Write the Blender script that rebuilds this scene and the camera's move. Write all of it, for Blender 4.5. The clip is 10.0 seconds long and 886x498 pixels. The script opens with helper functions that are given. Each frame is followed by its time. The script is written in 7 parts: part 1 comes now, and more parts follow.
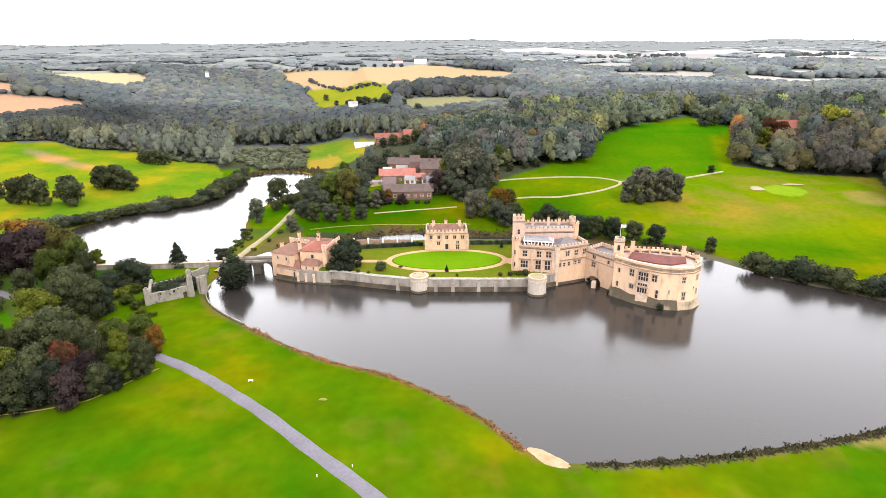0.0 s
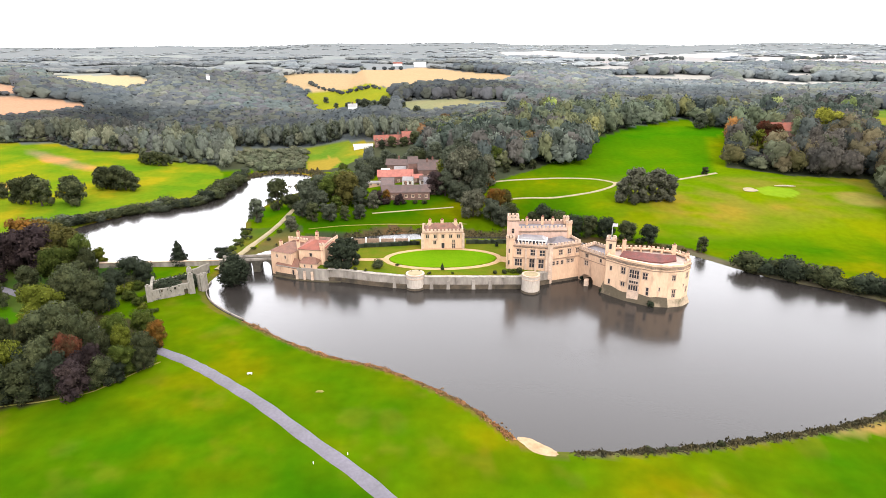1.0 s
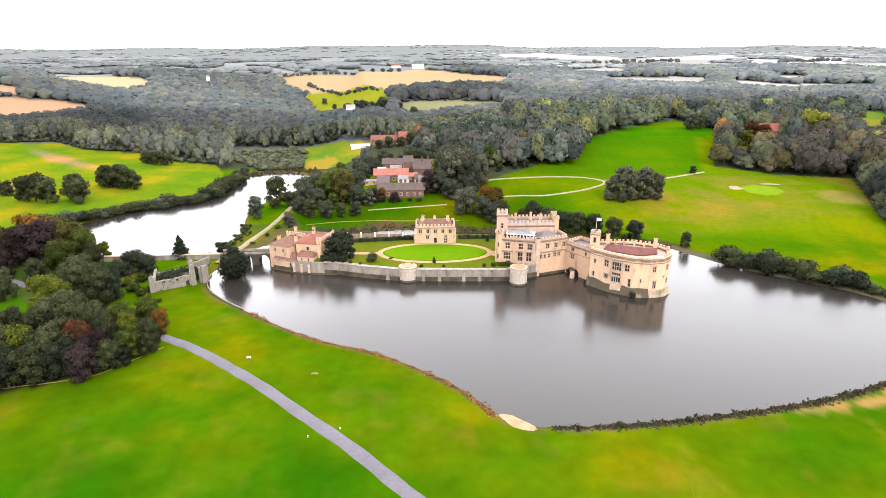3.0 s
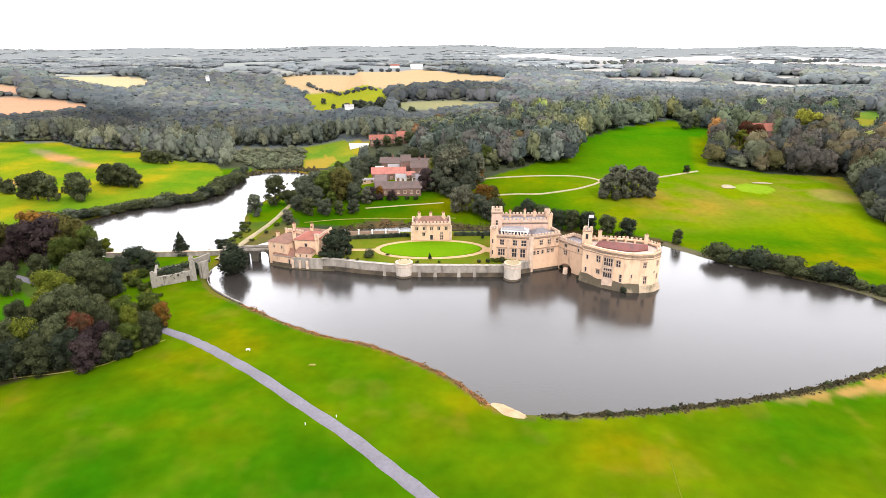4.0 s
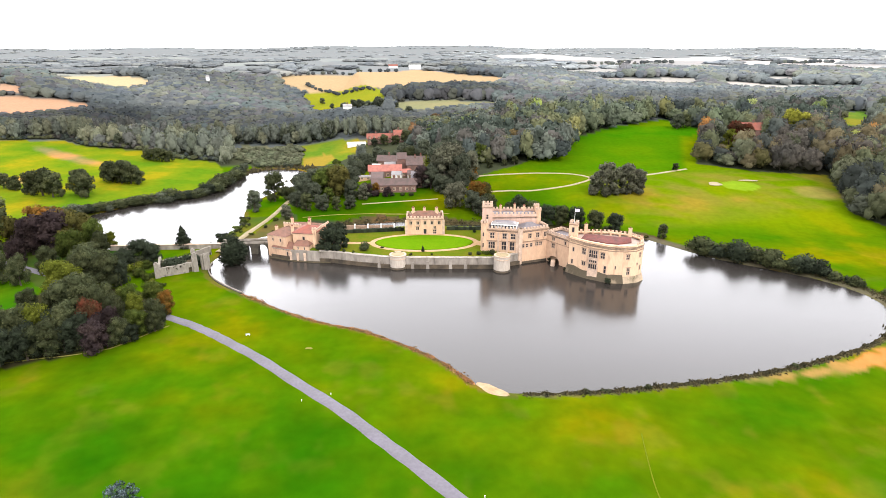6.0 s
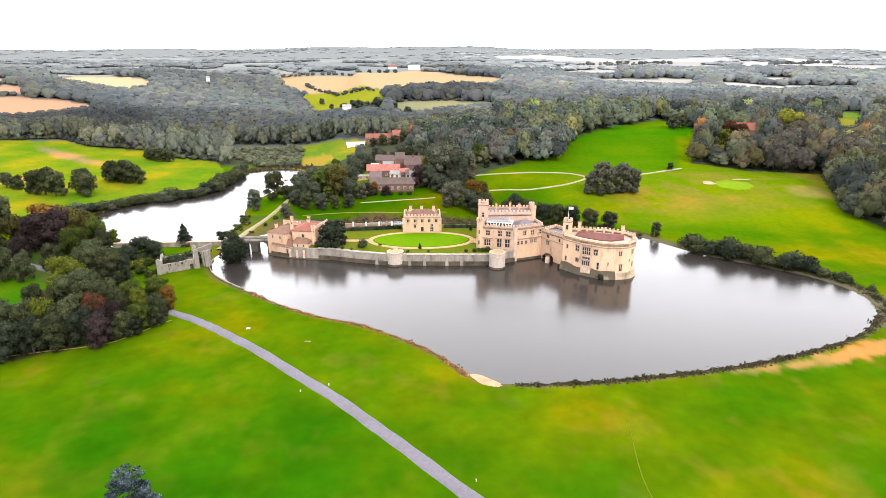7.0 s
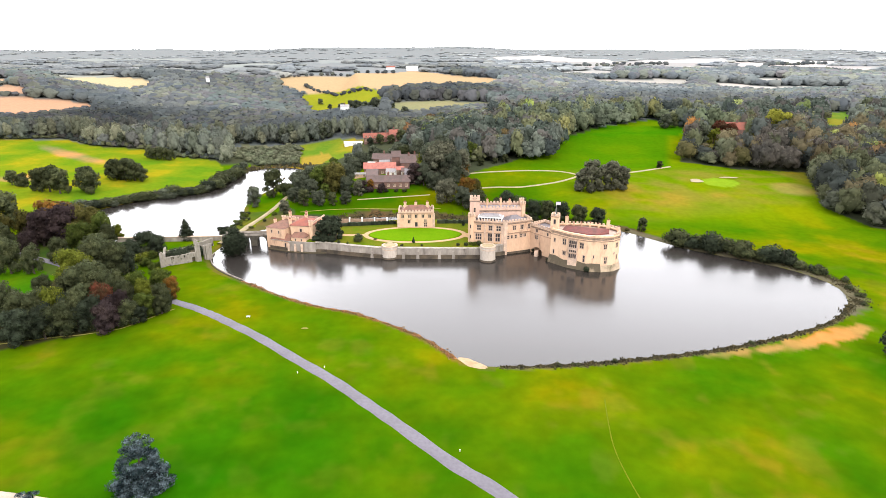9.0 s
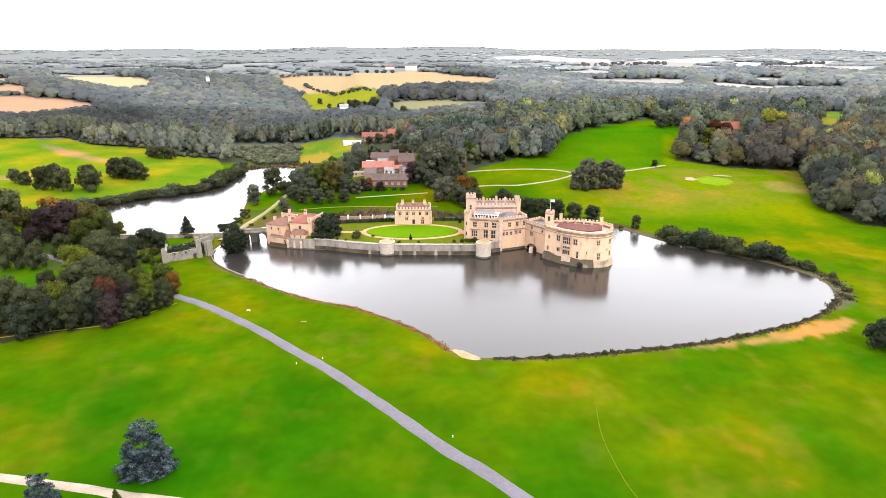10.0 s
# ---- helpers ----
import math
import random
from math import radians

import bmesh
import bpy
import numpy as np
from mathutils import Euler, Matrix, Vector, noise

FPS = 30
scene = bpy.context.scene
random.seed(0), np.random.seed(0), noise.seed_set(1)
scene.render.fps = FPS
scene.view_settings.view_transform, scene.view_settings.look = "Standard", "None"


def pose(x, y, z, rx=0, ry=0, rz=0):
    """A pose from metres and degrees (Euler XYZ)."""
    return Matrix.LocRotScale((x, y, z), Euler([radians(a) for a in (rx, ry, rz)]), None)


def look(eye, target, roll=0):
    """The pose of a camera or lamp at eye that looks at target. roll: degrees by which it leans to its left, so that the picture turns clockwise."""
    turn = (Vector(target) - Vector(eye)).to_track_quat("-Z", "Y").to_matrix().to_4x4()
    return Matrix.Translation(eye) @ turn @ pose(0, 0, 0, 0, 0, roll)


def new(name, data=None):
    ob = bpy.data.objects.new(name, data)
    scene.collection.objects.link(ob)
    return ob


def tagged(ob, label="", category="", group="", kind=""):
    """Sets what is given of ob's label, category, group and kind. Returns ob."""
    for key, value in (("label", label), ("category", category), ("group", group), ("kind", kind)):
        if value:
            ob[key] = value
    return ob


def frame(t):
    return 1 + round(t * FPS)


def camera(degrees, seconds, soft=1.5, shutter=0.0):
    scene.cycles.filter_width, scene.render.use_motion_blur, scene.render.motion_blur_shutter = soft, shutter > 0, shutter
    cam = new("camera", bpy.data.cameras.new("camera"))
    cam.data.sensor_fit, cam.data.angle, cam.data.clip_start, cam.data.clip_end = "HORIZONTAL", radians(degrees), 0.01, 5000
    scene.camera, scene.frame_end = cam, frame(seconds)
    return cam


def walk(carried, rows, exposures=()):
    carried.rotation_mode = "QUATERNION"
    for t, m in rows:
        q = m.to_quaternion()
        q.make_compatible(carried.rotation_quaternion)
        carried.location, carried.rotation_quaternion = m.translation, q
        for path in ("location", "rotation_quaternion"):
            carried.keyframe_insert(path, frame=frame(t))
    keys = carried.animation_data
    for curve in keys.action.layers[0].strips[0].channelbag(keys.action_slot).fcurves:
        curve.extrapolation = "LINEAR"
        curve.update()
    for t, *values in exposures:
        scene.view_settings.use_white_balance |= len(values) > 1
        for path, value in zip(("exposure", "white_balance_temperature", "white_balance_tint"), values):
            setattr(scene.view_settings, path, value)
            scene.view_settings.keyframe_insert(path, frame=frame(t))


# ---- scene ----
# ---------------------------------------------------------------- camera
cam = camera(75.0, 10.0, 0.75)
PATH = [
    (0, (0.0, 0.0, 80.0), (0.32, 94.62, 47.63), -0.51),
    (0.5, (0.76, -2.27, 79.93), (1.11, 92.46, 47.91), -0.47),
    (1, (1.51, -4.55, 79.87), (1.84, 90.22, 47.96), -0.42),
    (1.5, (2.24, -6.84, 79.82), (2.56, 87.96, 47.99), -0.41),
    (2, (2.97, -9.14, 79.77), (3.34, 85.67, 47.98), -0.35),
    (2.5, (3.69, -11.44, 79.73), (4.08, 83.4, 48.05), -0.36),
    (4, (5.79, -18.42, 79.65), (6.36, 76.47, 48.1), -0.29),
    (4.5, (6.47, -20.76, 79.63), (7.07, 74.14, 48.11), -0.28),
    (5, (7.15, -23.1, 79.63), (7.8, 71.81, 48.13), -0.25),
    (5.5, (7.83, -25.46, 79.62), (8.5, 69.44, 48.1), -0.20),
    (7, (9.83, -32.56, 79.66), (10.53, 62.39, 48.28), -0.20),
    (7.5, (10.5, -34.93, 79.69), (11.21, 60.03, 48.35), -0.19),
    (8, (11.16, -37.31, 79.72), (11.92, 57.64, 48.37), -0.19),
    (8.5, (11.83, -39.7, 79.76), (12.62, 55.27, 48.47), -0.20),
    (9, (12.49, -42.09, 79.81), (13.34, 52.89, 48.53), -0.16),
    (9.5, (13.16, -44.48, 79.86), (14.05, 50.49, 48.57), -0.16),
    (10, (13.83, -46.88, 79.93), (14.72, 48.08, 48.6), -0.15),
]
walk(cam, [(t, look(eye, target, roll)) for t, eye, target, roll in PATH], [(0, 0.0), (10, 0.0)])

# ---------------------------------------------------------------- light: a bright overcast sky and a veiled sun behind the camera
SUN_EL, SUN_AZ = 46.0, 150.0  # azimuth clockwise from +y
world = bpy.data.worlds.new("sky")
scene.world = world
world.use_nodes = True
wn, wl = world.node_tree.nodes, world.node_tree.links
wn.clear()
sky = wn.new("ShaderNodeTexSky")
sky.sky_type, sky.sun_disc = "NISHITA", False
sky.sun_elevation, sky.sun_rotation = radians(SUN_EL), radians(SUN_AZ)
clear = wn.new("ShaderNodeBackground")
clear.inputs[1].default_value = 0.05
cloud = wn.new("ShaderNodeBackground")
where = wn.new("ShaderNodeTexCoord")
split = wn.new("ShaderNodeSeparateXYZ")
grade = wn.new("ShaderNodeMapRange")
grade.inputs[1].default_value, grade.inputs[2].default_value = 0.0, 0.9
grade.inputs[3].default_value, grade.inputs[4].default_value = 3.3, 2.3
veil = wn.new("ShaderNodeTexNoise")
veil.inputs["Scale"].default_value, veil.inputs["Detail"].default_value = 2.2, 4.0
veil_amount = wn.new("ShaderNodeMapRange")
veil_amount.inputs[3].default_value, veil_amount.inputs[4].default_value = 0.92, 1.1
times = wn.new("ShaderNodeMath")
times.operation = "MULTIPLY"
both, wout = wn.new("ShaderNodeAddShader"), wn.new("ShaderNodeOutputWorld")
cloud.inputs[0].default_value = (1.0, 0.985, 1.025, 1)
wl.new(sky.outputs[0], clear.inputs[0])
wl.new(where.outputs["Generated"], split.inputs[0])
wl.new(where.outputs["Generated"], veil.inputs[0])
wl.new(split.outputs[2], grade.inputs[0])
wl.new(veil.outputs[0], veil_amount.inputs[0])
west = grade.outputs[0]  # sky brightened to the north and north-west so the water reflects white
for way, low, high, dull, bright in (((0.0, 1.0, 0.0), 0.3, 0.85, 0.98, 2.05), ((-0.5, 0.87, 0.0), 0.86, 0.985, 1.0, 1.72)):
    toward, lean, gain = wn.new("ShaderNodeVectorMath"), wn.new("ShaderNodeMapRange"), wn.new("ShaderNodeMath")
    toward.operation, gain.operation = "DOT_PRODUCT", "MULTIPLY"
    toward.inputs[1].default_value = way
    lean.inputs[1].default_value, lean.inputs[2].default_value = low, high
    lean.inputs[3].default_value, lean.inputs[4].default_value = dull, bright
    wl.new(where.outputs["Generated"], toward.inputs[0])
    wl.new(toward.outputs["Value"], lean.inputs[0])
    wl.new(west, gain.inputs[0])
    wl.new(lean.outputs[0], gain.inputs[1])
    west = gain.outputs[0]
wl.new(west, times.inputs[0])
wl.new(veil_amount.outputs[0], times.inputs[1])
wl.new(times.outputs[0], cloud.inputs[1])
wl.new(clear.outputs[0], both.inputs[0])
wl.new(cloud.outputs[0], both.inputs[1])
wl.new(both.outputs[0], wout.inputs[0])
sun_data = bpy.data.lights.new("sun", "SUN")
sun_data.energy, sun_data.angle, sun_data.color = 2.6, radians(12), (1.0, 0.93, 0.84)
sun = new("sun", sun_data)
sun_from = Vector((math.sin(radians(SUN_AZ)) * math.cos(radians(SUN_EL)), math.cos(radians(SUN_AZ)) * math.cos(radians(SUN_EL)), math.sin(radians(SUN_EL))))
sun.matrix_world = look(sun_from * 300, (0, 0, 0))


# ---------------------------------------------------------------- materials
def material(name, base, second=None, scale=0.3, rough=0.9, third=None, fine=6.0, bump=0.3, island=0.0, attribute="", each=0.0, spec=0.3, coord="Object", contrast=0.18, grain=0.26, stretch=1.0, leafy=0.0):
    """A mottled surface: two tones in broad patches and fine grain, with relief. attribute: a colour attribute that tints it.
    island, each: how much the pieces differ, by loose piece and by object. leafy: the share of light that passes through thin leaves."""
    m = bpy.data.materials.new(name)
    m.use_nodes = True
    n, l = m.node_tree.nodes, m.node_tree.links
    b = n["Principled BSDF"]
    b.inputs["Roughness"].default_value = rough
    b.inputs["Specular IOR Level"].default_value = spec
    co = n.new("ShaderNodeTexCoord")
    big, small = n.new("ShaderNodeTexNoise"), n.new("ShaderNodeTexNoise")
    big.inputs["Scale"].default_value, big.inputs["Detail"].default_value = scale, 5
    small.inputs["Scale"].default_value, small.inputs["Detail"].default_value = fine, 3
    mp = n.new("ShaderNodeMapping")
    mp.inputs["Scale"].default_value = (1, 1, stretch)
    l.new(co.outputs[coord], mp.inputs[0])
    for t in (big, small):
        l.new(mp.outputs[0], t.inputs["Vector"])
    ramp = n.new("ShaderNodeValToRGB")
    ramp.color_ramp.elements[0].position, ramp.color_ramp.elements[1].position = 0.5 - contrast, 0.5 + contrast
    ramp.color_ramp.elements[0].color = (*base, 1)
    ramp.color_ramp.elements[1].color = (*(second or [c * 0.75 for c in base]), 1)
    if third:
        e = ramp.color_ramp.elements.new(0.5 + contrast * 0.35)
        e.color = (*third, 1)
    l.new(big.outputs["Fac"], ramp.inputs[0])
    col = ramp.outputs[0]

    def mixed(kind, factor, a, c):
        x = n.new("ShaderNodeMix")
        x.data_type, x.blend_type = "RGBA", kind
        x.inputs["Factor"].default_value = factor
        l.new(a, x.inputs["A"])
        l.new(c, x.inputs["B"])
        return x.outputs["Result"]

    if attribute:
        at = n.new("ShaderNodeAttribute")
        at.attribute_name = attribute
        x = n.new("ShaderNodeMix")
        x.data_type, x.blend_type = "RGBA", "MULTIPLY"
        l.new(at.outputs["Alpha"], x.inputs["Factor"])
        l.new(at.outputs["Color"], x.inputs["A"])
        l.new(col, x.inputs["B"])
        col = x.outputs["Result"]
    speck = n.new("ShaderNodeMapRange")
    speck.inputs[3].default_value, speck.inputs[4].default_value = 1 - grain, 1 + grain
    l.new(small.outputs["Fac"], speck.inputs[0])
    col = mixed("MULTIPLY", 1.0, col, speck.outputs[0])
    for amount, node, out in ((island, "ShaderNodeNewGeometry", "Random Per Island"), (each, "ShaderNodeObjectInfo", "Random")):
        if amount:
            r, g = n.new(node), n.new("ShaderNodeMapRange")
            g.inputs[3].default_value, g.inputs[4].default_value = 1 - amount, 1 + amount
            l.new(r.outputs[out], g.inputs[0])
            col = mixed("MULTIPLY", 1.0, col, g.outputs[0])
    l.new(col, b.inputs["Base Color"])
    if bump:
        bp = n.new("ShaderNodeBump")
        bp.inputs["Strength"].default_value, bp.inputs["Distance"].default_value = bump, 0.2
        l.new(small.outputs["Fac"], bp.inputs["Height"])
        l.new(bp.outputs[0], b.inputs["Normal"])
    if leafy:
        thin, share = n.new("ShaderNodeBsdfTranslucent"), n.new("ShaderNodeMixShader")
        share.inputs[0].default_value = leafy
        l.new(col, thin.inputs["Color"])
        l.new(b.outputs[0], share.inputs[1])
        l.new(thin.outputs[0], share.inputs[2])
        l.new(share.outputs[0], n["Material Output"].inputs["Surface"])
    return m


M = {}
M["ground"] = material("turf", (0.5, 0.86, 0.9), (1.6, 1.1, 1.1), 0.028, 0.95, (1.0, 1.0, 1.0), 0.35, 0.1, attribute="cover", spec=0.0, contrast=0.13, grain=0.2)
M["lawn"] = material("mown_lawn", (0.075, 0.165, 0.003), (0.09, 0.17, 0.004), 0.12, 0.95, fine=2.0, bump=0.15, spec=0.0)
M["rough"] = material("rough_grass", (0.065, 0.10, 0.006), (0.11, 0.10, 0.012), 0.15, 0.95, fine=1.5, spec=0.0)
M["dry_grass"] = material("dry_grass", (0.07, 0.11, 0.004), (0.10, 0.115, 0.008), 0.3, 0.95, fine=1.5, bump=0.1, spec=0.0)
M["stone"] = material("warm_ragstone", (0.55, 0.37, 0.245), (0.27, 0.18, 0.125), 0.45, 0.9, (0.50, 0.33, 0.22), 2.2, 0.25, spec=0.1, stretch=0.3, contrast=0.24, grain=0.2)
M["stone_bright"] = material("peach_ragstone", (0.64, 0.44, 0.29), (0.36, 0.245, 0.165), 0.4, 0.9, (0.59, 0.40, 0.265), 2.2, 0.25, spec=0.1, stretch=0.3, contrast=0.24, grain=0.18)
M["stone_pink"] = material("pinkish_ragstone", (0.50, 0.345, 0.27), (0.34, 0.24, 0.195), 0.5, 0.9, (0.46, 0.315, 0.25), 2.2, 0.25, spec=0.1, stretch=0.3, contrast=0.24, grain=0.2)
# kept dark brown so string courses read as the shadow lines under them
M["course"] = material("shadow_brown_stone", (0.20, 0.135, 0.095), (0.30, 0.21, 0.15), 0.8, 0.9, fine=3.0, bump=0.3, spec=0.1)
M["stone_grey"] = material("weathered_grey_ragstone", (0.31, 0.275, 0.235), (0.06, 0.05, 0.04), 0.42, 0.92, (0.19, 0.165, 0.14), 1.6, 0.5, spec=0.1, stretch=0.35, contrast=0.24, grain=0.2)
M["stone_dark"] = material("damp_algae_stained_stone", (0.034, 0.028, 0.019), (0.10, 0.075, 0.05), 0.3, 0.85, fine=1.4, bump=0.7)
M["dressed"] = material("pale_dressed_stone", (0.52, 0.375, 0.275), (0.36, 0.27, 0.21), 0.7, 0.85, fine=3.0, bump=0.3, each=0.1, spec=0.1)
M["plinth"] = material("dark_weathered_battered_stone", (0.085, 0.069, 0.046), (0.25, 0.195, 0.13), 0.16, 0.9, (0.09, 0.073, 0.05), 1.2, 0.7, spec=0.1, contrast=0.14)
M["plinth_pale"] = material("pale_stained_battered_stone", (0.40, 0.31, 0.22), (0.10, 0.085, 0.05), 0.22, 0.9, (0.30, 0.235, 0.16), 1.2, 0.6, spec=0.1, contrast=0.16)
# bridge stone coloured near black to imitate the shade on its backlit face
M["shaded_stone"] = material("shade_darkened_bridge_stone", (0.04, 0.036, 0.028), (0.075, 0.065, 0.048), 0.5, 0.9, fine=1.6, bump=0.6)
M["ruin"] = material("pale_ruined_masonry", (0.17, 0.155, 0.13), (0.055, 0.052, 0.042), 0.6, 0.95, (0.24, 0.215, 0.18), 1.8, 0.6, spec=0.1, stretch=0.5)
M["tile_old"] = material("old_dark_tile", (0.12, 0.078, 0.07), (0.078, 0.06, 0.054), 0.4, 0.85, fine=3.0, bump=0.6)
M["bastion"] = material("pale_weathered_ragstone", (0.43, 0.375, 0.315), (0.20, 0.17, 0.14), 0.5, 0.9, (0.37, 0.32, 0.27), 1.8, 0.4, spec=0.1, stretch=0.4, contrast=0.22)
M["coping"] = material("lichened_coping_stone", (0.36, 0.32, 0.27), (0.20, 0.18, 0.155), 0.7, 0.9, fine=2.0, bump=0.3, spec=0.1)
M["tile"] = material("red_clay_tile", (0.24, 0.075, 0.05), (0.15, 0.06, 0.045), 0.4, 0.85, fine=3.0, bump=0.6)
M["tile_deep"] = material("deep_red_clay_tile", (0.16, 0.05, 0.042), (0.095, 0.042, 0.036), 0.5, 0.85, fine=2.5, bump=0.6)
M["tile_red"] = material("bright_red_clay_tile", (0.36, 0.13, 0.10), (0.24, 0.095, 0.075), 0.5, 0.85, fine=2.0, bump=0.6)
M["tile_brown"] = material("mossy_brown_tile", (0.20, 0.095, 0.066), (0.11, 0.065, 0.046), 0.4, 0.85, fine=3.0, bump=0.6)
M["lead"] = material("grey_lead_sheet", (0.17, 0.145, 0.15), (0.11, 0.1, 0.105), 0.3, 0.6, fine=2.0, bump=0.2)
M["lead_pale"] = material("pale_lead_sheet", (0.26, 0.245, 0.24), (0.2, 0.19, 0.19), 0.4, 0.6, fine=2.0, bump=0.15)
M["brick"] = material("old_red_brick", (0.16, 0.09, 0.07), (0.11, 0.07, 0.058), 0.5, 0.9, fine=4.0, bump=0.5)
M["white"] = material("white_paint", (0.66, 0.65, 0.62), (0.55, 0.54, 0.52), 0.6, 0.6, fine=4.0, bump=0.05)
M["asphalt"] = material("worn_grey_asphalt", (0.135, 0.125, 0.145), (0.115, 0.108, 0.12), 0.15, 0.9, fine=1.2, bump=0.15, spec=0.1)
M["gravel"] = material("pale_gravel", (0.30, 0.24, 0.145), (0.22, 0.19, 0.11), 0.3, 0.95, fine=2.5, bump=0.3, spec=0.1)
M["sand"] = material("pale_sand", (0.38, 0.25, 0.13), (0.30, 0.20, 0.10), 0.3, 0.95, fine=2.0, bump=0.3, spec=0.1)
M["walk"] = material("pale_wall_walk_stone", (0.40, 0.31, 0.26), (0.30, 0.235, 0.2), 0.5, 0.85, fine=2.0, bump=0.2, spec=0.1)
M["beach"] = material("bare_pale_sand", (0.36, 0.26, 0.155), (0.26, 0.18, 0.10), 0.4, 0.95, fine=2.0, bump=0.3, spec=0.1)
M["verge"] = material("pale_dry_grass", (0.20, 0.165, 0.055), (0.11, 0.12, 0.02), 0.5, 0.95, fine=2.0, bump=0.2, spec=0.0)
M["mud"] = material("brown_mud", (0.075, 0.055, 0.03), (0.045, 0.04, 0.022), 0.6, 0.8, fine=2.0, bump=0.4)
M["bark"] = material("bark", (0.07, 0.055, 0.04), (0.05, 0.04, 0.03), 1.0, 0.95, fine=6.0, bump=0.8)
M["flag"] = material("flag_cloth", (0.6, 0.58, 0.62), (0.4, 0.3, 0.4), 1.5, 0.9)
LEAF = {
    "oak": ((0.039, 0.048, 0.024), (0.077, 0.083, 0.036)),
    "green": ((0.042, 0.062, 0.013), (0.088, 0.106, 0.022)),
    "lime": ((0.085, 0.102, 0.013), (0.14, 0.155, 0.022)),
    # leaf colour lifted and dulled to imitate haze on trees farther off
    "hazy_grey": ((0.082, 0.084, 0.056), (0.122, 0.120, 0.080)),
    "pale_lime": ((0.15, 0.155, 0.02), (0.21, 0.205, 0.032)),
    "copper": ((0.029, 0.021, 0.023), (0.054, 0.038, 0.033)),
    "autumn": ((0.17, 0.07, 0.014), (0.085, 0.066, 0.015)),
    "olive": ((0.058, 0.056, 0.016), (0.092, 0.080, 0.022)),
    "rust": ((0.10, 0.028, 0.016), (0.05, 0.036, 0.018)),
    "yew": ((0.025, 0.032, 0.021), (0.043, 0.053, 0.031)),
    "grey": ((0.058, 0.068, 0.046), (0.092, 0.102, 0.066)),
}
for key, (a, b2) in LEAF.items():
    M[key] = material("leaves_" + key, a, b2, 0.3, 0.8, fine=1.2, bump=0.0, island=0.36, each=0.26, spec=0.03, leafy=0.38)
M["blue"] = material("leaves_blue_cedar", (0.011, 0.019, 0.021), (0.085, 0.112, 0.122), 0.6, 0.75, fine=2.0, bump=0.0, island=0.85, spec=0.04, contrast=0.1, leafy=0.2)
M["path_grit"] = material("pale_pinkish_grit", (0.33, 0.275, 0.215), (0.26, 0.215, 0.165), 0.3, 0.95, fine=2.5, bump=0.3, spec=0.1)
M["woods"] = material("woodland_leaves", (0.9, 0.95, 0.9), (1.15, 1.1, 1.0), 0.05, 0.85, fine=0.5, bump=0.0, island=0.22, attribute="cover", spec=0.02, leafy=0.3)
# bluer, flatter leaf tone that imitates haze over the far woods
M["far_woods"] = material("hazed_far_woodland_leaves", (0.9, 0.95, 0.99), (1.1, 1.06, 1.02), 0.02, 0.9, fine=0.3, bump=0.0, island=0.12, attribute="cover", spec=0.0, leafy=0.2)
M["reed"] = material("dry_reeds", (0.34, 0.155, 0.065), (0.13, 0.10, 0.04), 0.4, 0.95, fine=2.0, bump=0.0, island=0.4)
M["sedge"] = material("dark_sedge", (0.04, 0.038, 0.018), (0.08, 0.062, 0.025), 0.3, 0.95, fine=2.0, bump=0.0, island=0.4)


def clear_material(name, base, rough, bump_scale=0.0, bump=0.0, ior=1.33, streak=1.0):
    m = bpy.data.materials.new(name)
    m.use_nodes = True
    n, l = m.node_tree.nodes, m.node_tree.links
    b = n["Principled BSDF"]
    b.inputs["Base Color"].default_value = (*base, 1)
    b.inputs["Roughness"].default_value = rough
    b.inputs["IOR"].default_value = ior
    if bump:
        co, mp = n.new("ShaderNodeTexCoord"), n.new("ShaderNodeMapping")
        mp.inputs["Scale"].default_value = (streak, 1.0, 1.0)
        w, w2, bp = n.new("ShaderNodeTexNoise"), n.new("ShaderNodeTexNoise"), n.new("ShaderNodeBump")
        w.inputs["Scale"].default_value, w.inputs["Detail"].default_value = bump_scale, 3
        w2.inputs["Scale"].default_value, w2.inputs["Detail"].default_value = 0.02, 3
        g = n.new("ShaderNodeMapRange")
        g.inputs[1].default_value, g.inputs[2].default_value = 0.35, 0.65
        g.inputs[3].default_value, g.inputs[4].default_value = rough * 0.75, rough * 1.4
        l.new(co.outputs["Object"], mp.inputs[0])
        l.new(mp.outputs[0], w.inputs["Vector"])
        l.new(mp.outputs[0], w2.inputs["Vector"])
        l.new(w2.outputs[0], g.inputs[0])
        l.new(g.outputs[0], b.inputs["Roughness"])
        bp.inputs["Strength"].default_value, bp.inputs["Distance"].default_value = bump, 0.1
        l.new(w.outputs[0], bp.inputs["Height"])
        l.new(bp.outputs[0], b.inputs["Normal"])
    return m


M["water"] = clear_material("lake_water", (0.024, 0.0212, 0.0188), 0.17, 2.4, 0.10, 1.37, 0.5)
M["glass"] = clear_material("window_glass", (0.03, 0.03, 0.035), 0.08, ior=1.5)


# ---------------------------------------------------------------- lie of the land
def spline(points, n=6, closed=False):
    """A smooth line through control points (Catmull-Rom)."""
    p = np.array(points, float)
    k = len(p)
    out = []
    for i in range(k if closed else k - 1):
        a, b, c, d = (p[(i + j) % k] if closed else p[min(max(i + j, 0), k - 1)] for j in (-1, 0, 1, 2))
        for t in np.arange(n) / n:
            out.append(0.5 * (2 * b + (c - a) * t + (2 * a - 5 * b + 4 * c - d) * t * t + (3 * b - a - 3 * c + d) * t**3))
    if not closed:
        out.append(p[-1])
    return np.array(out)


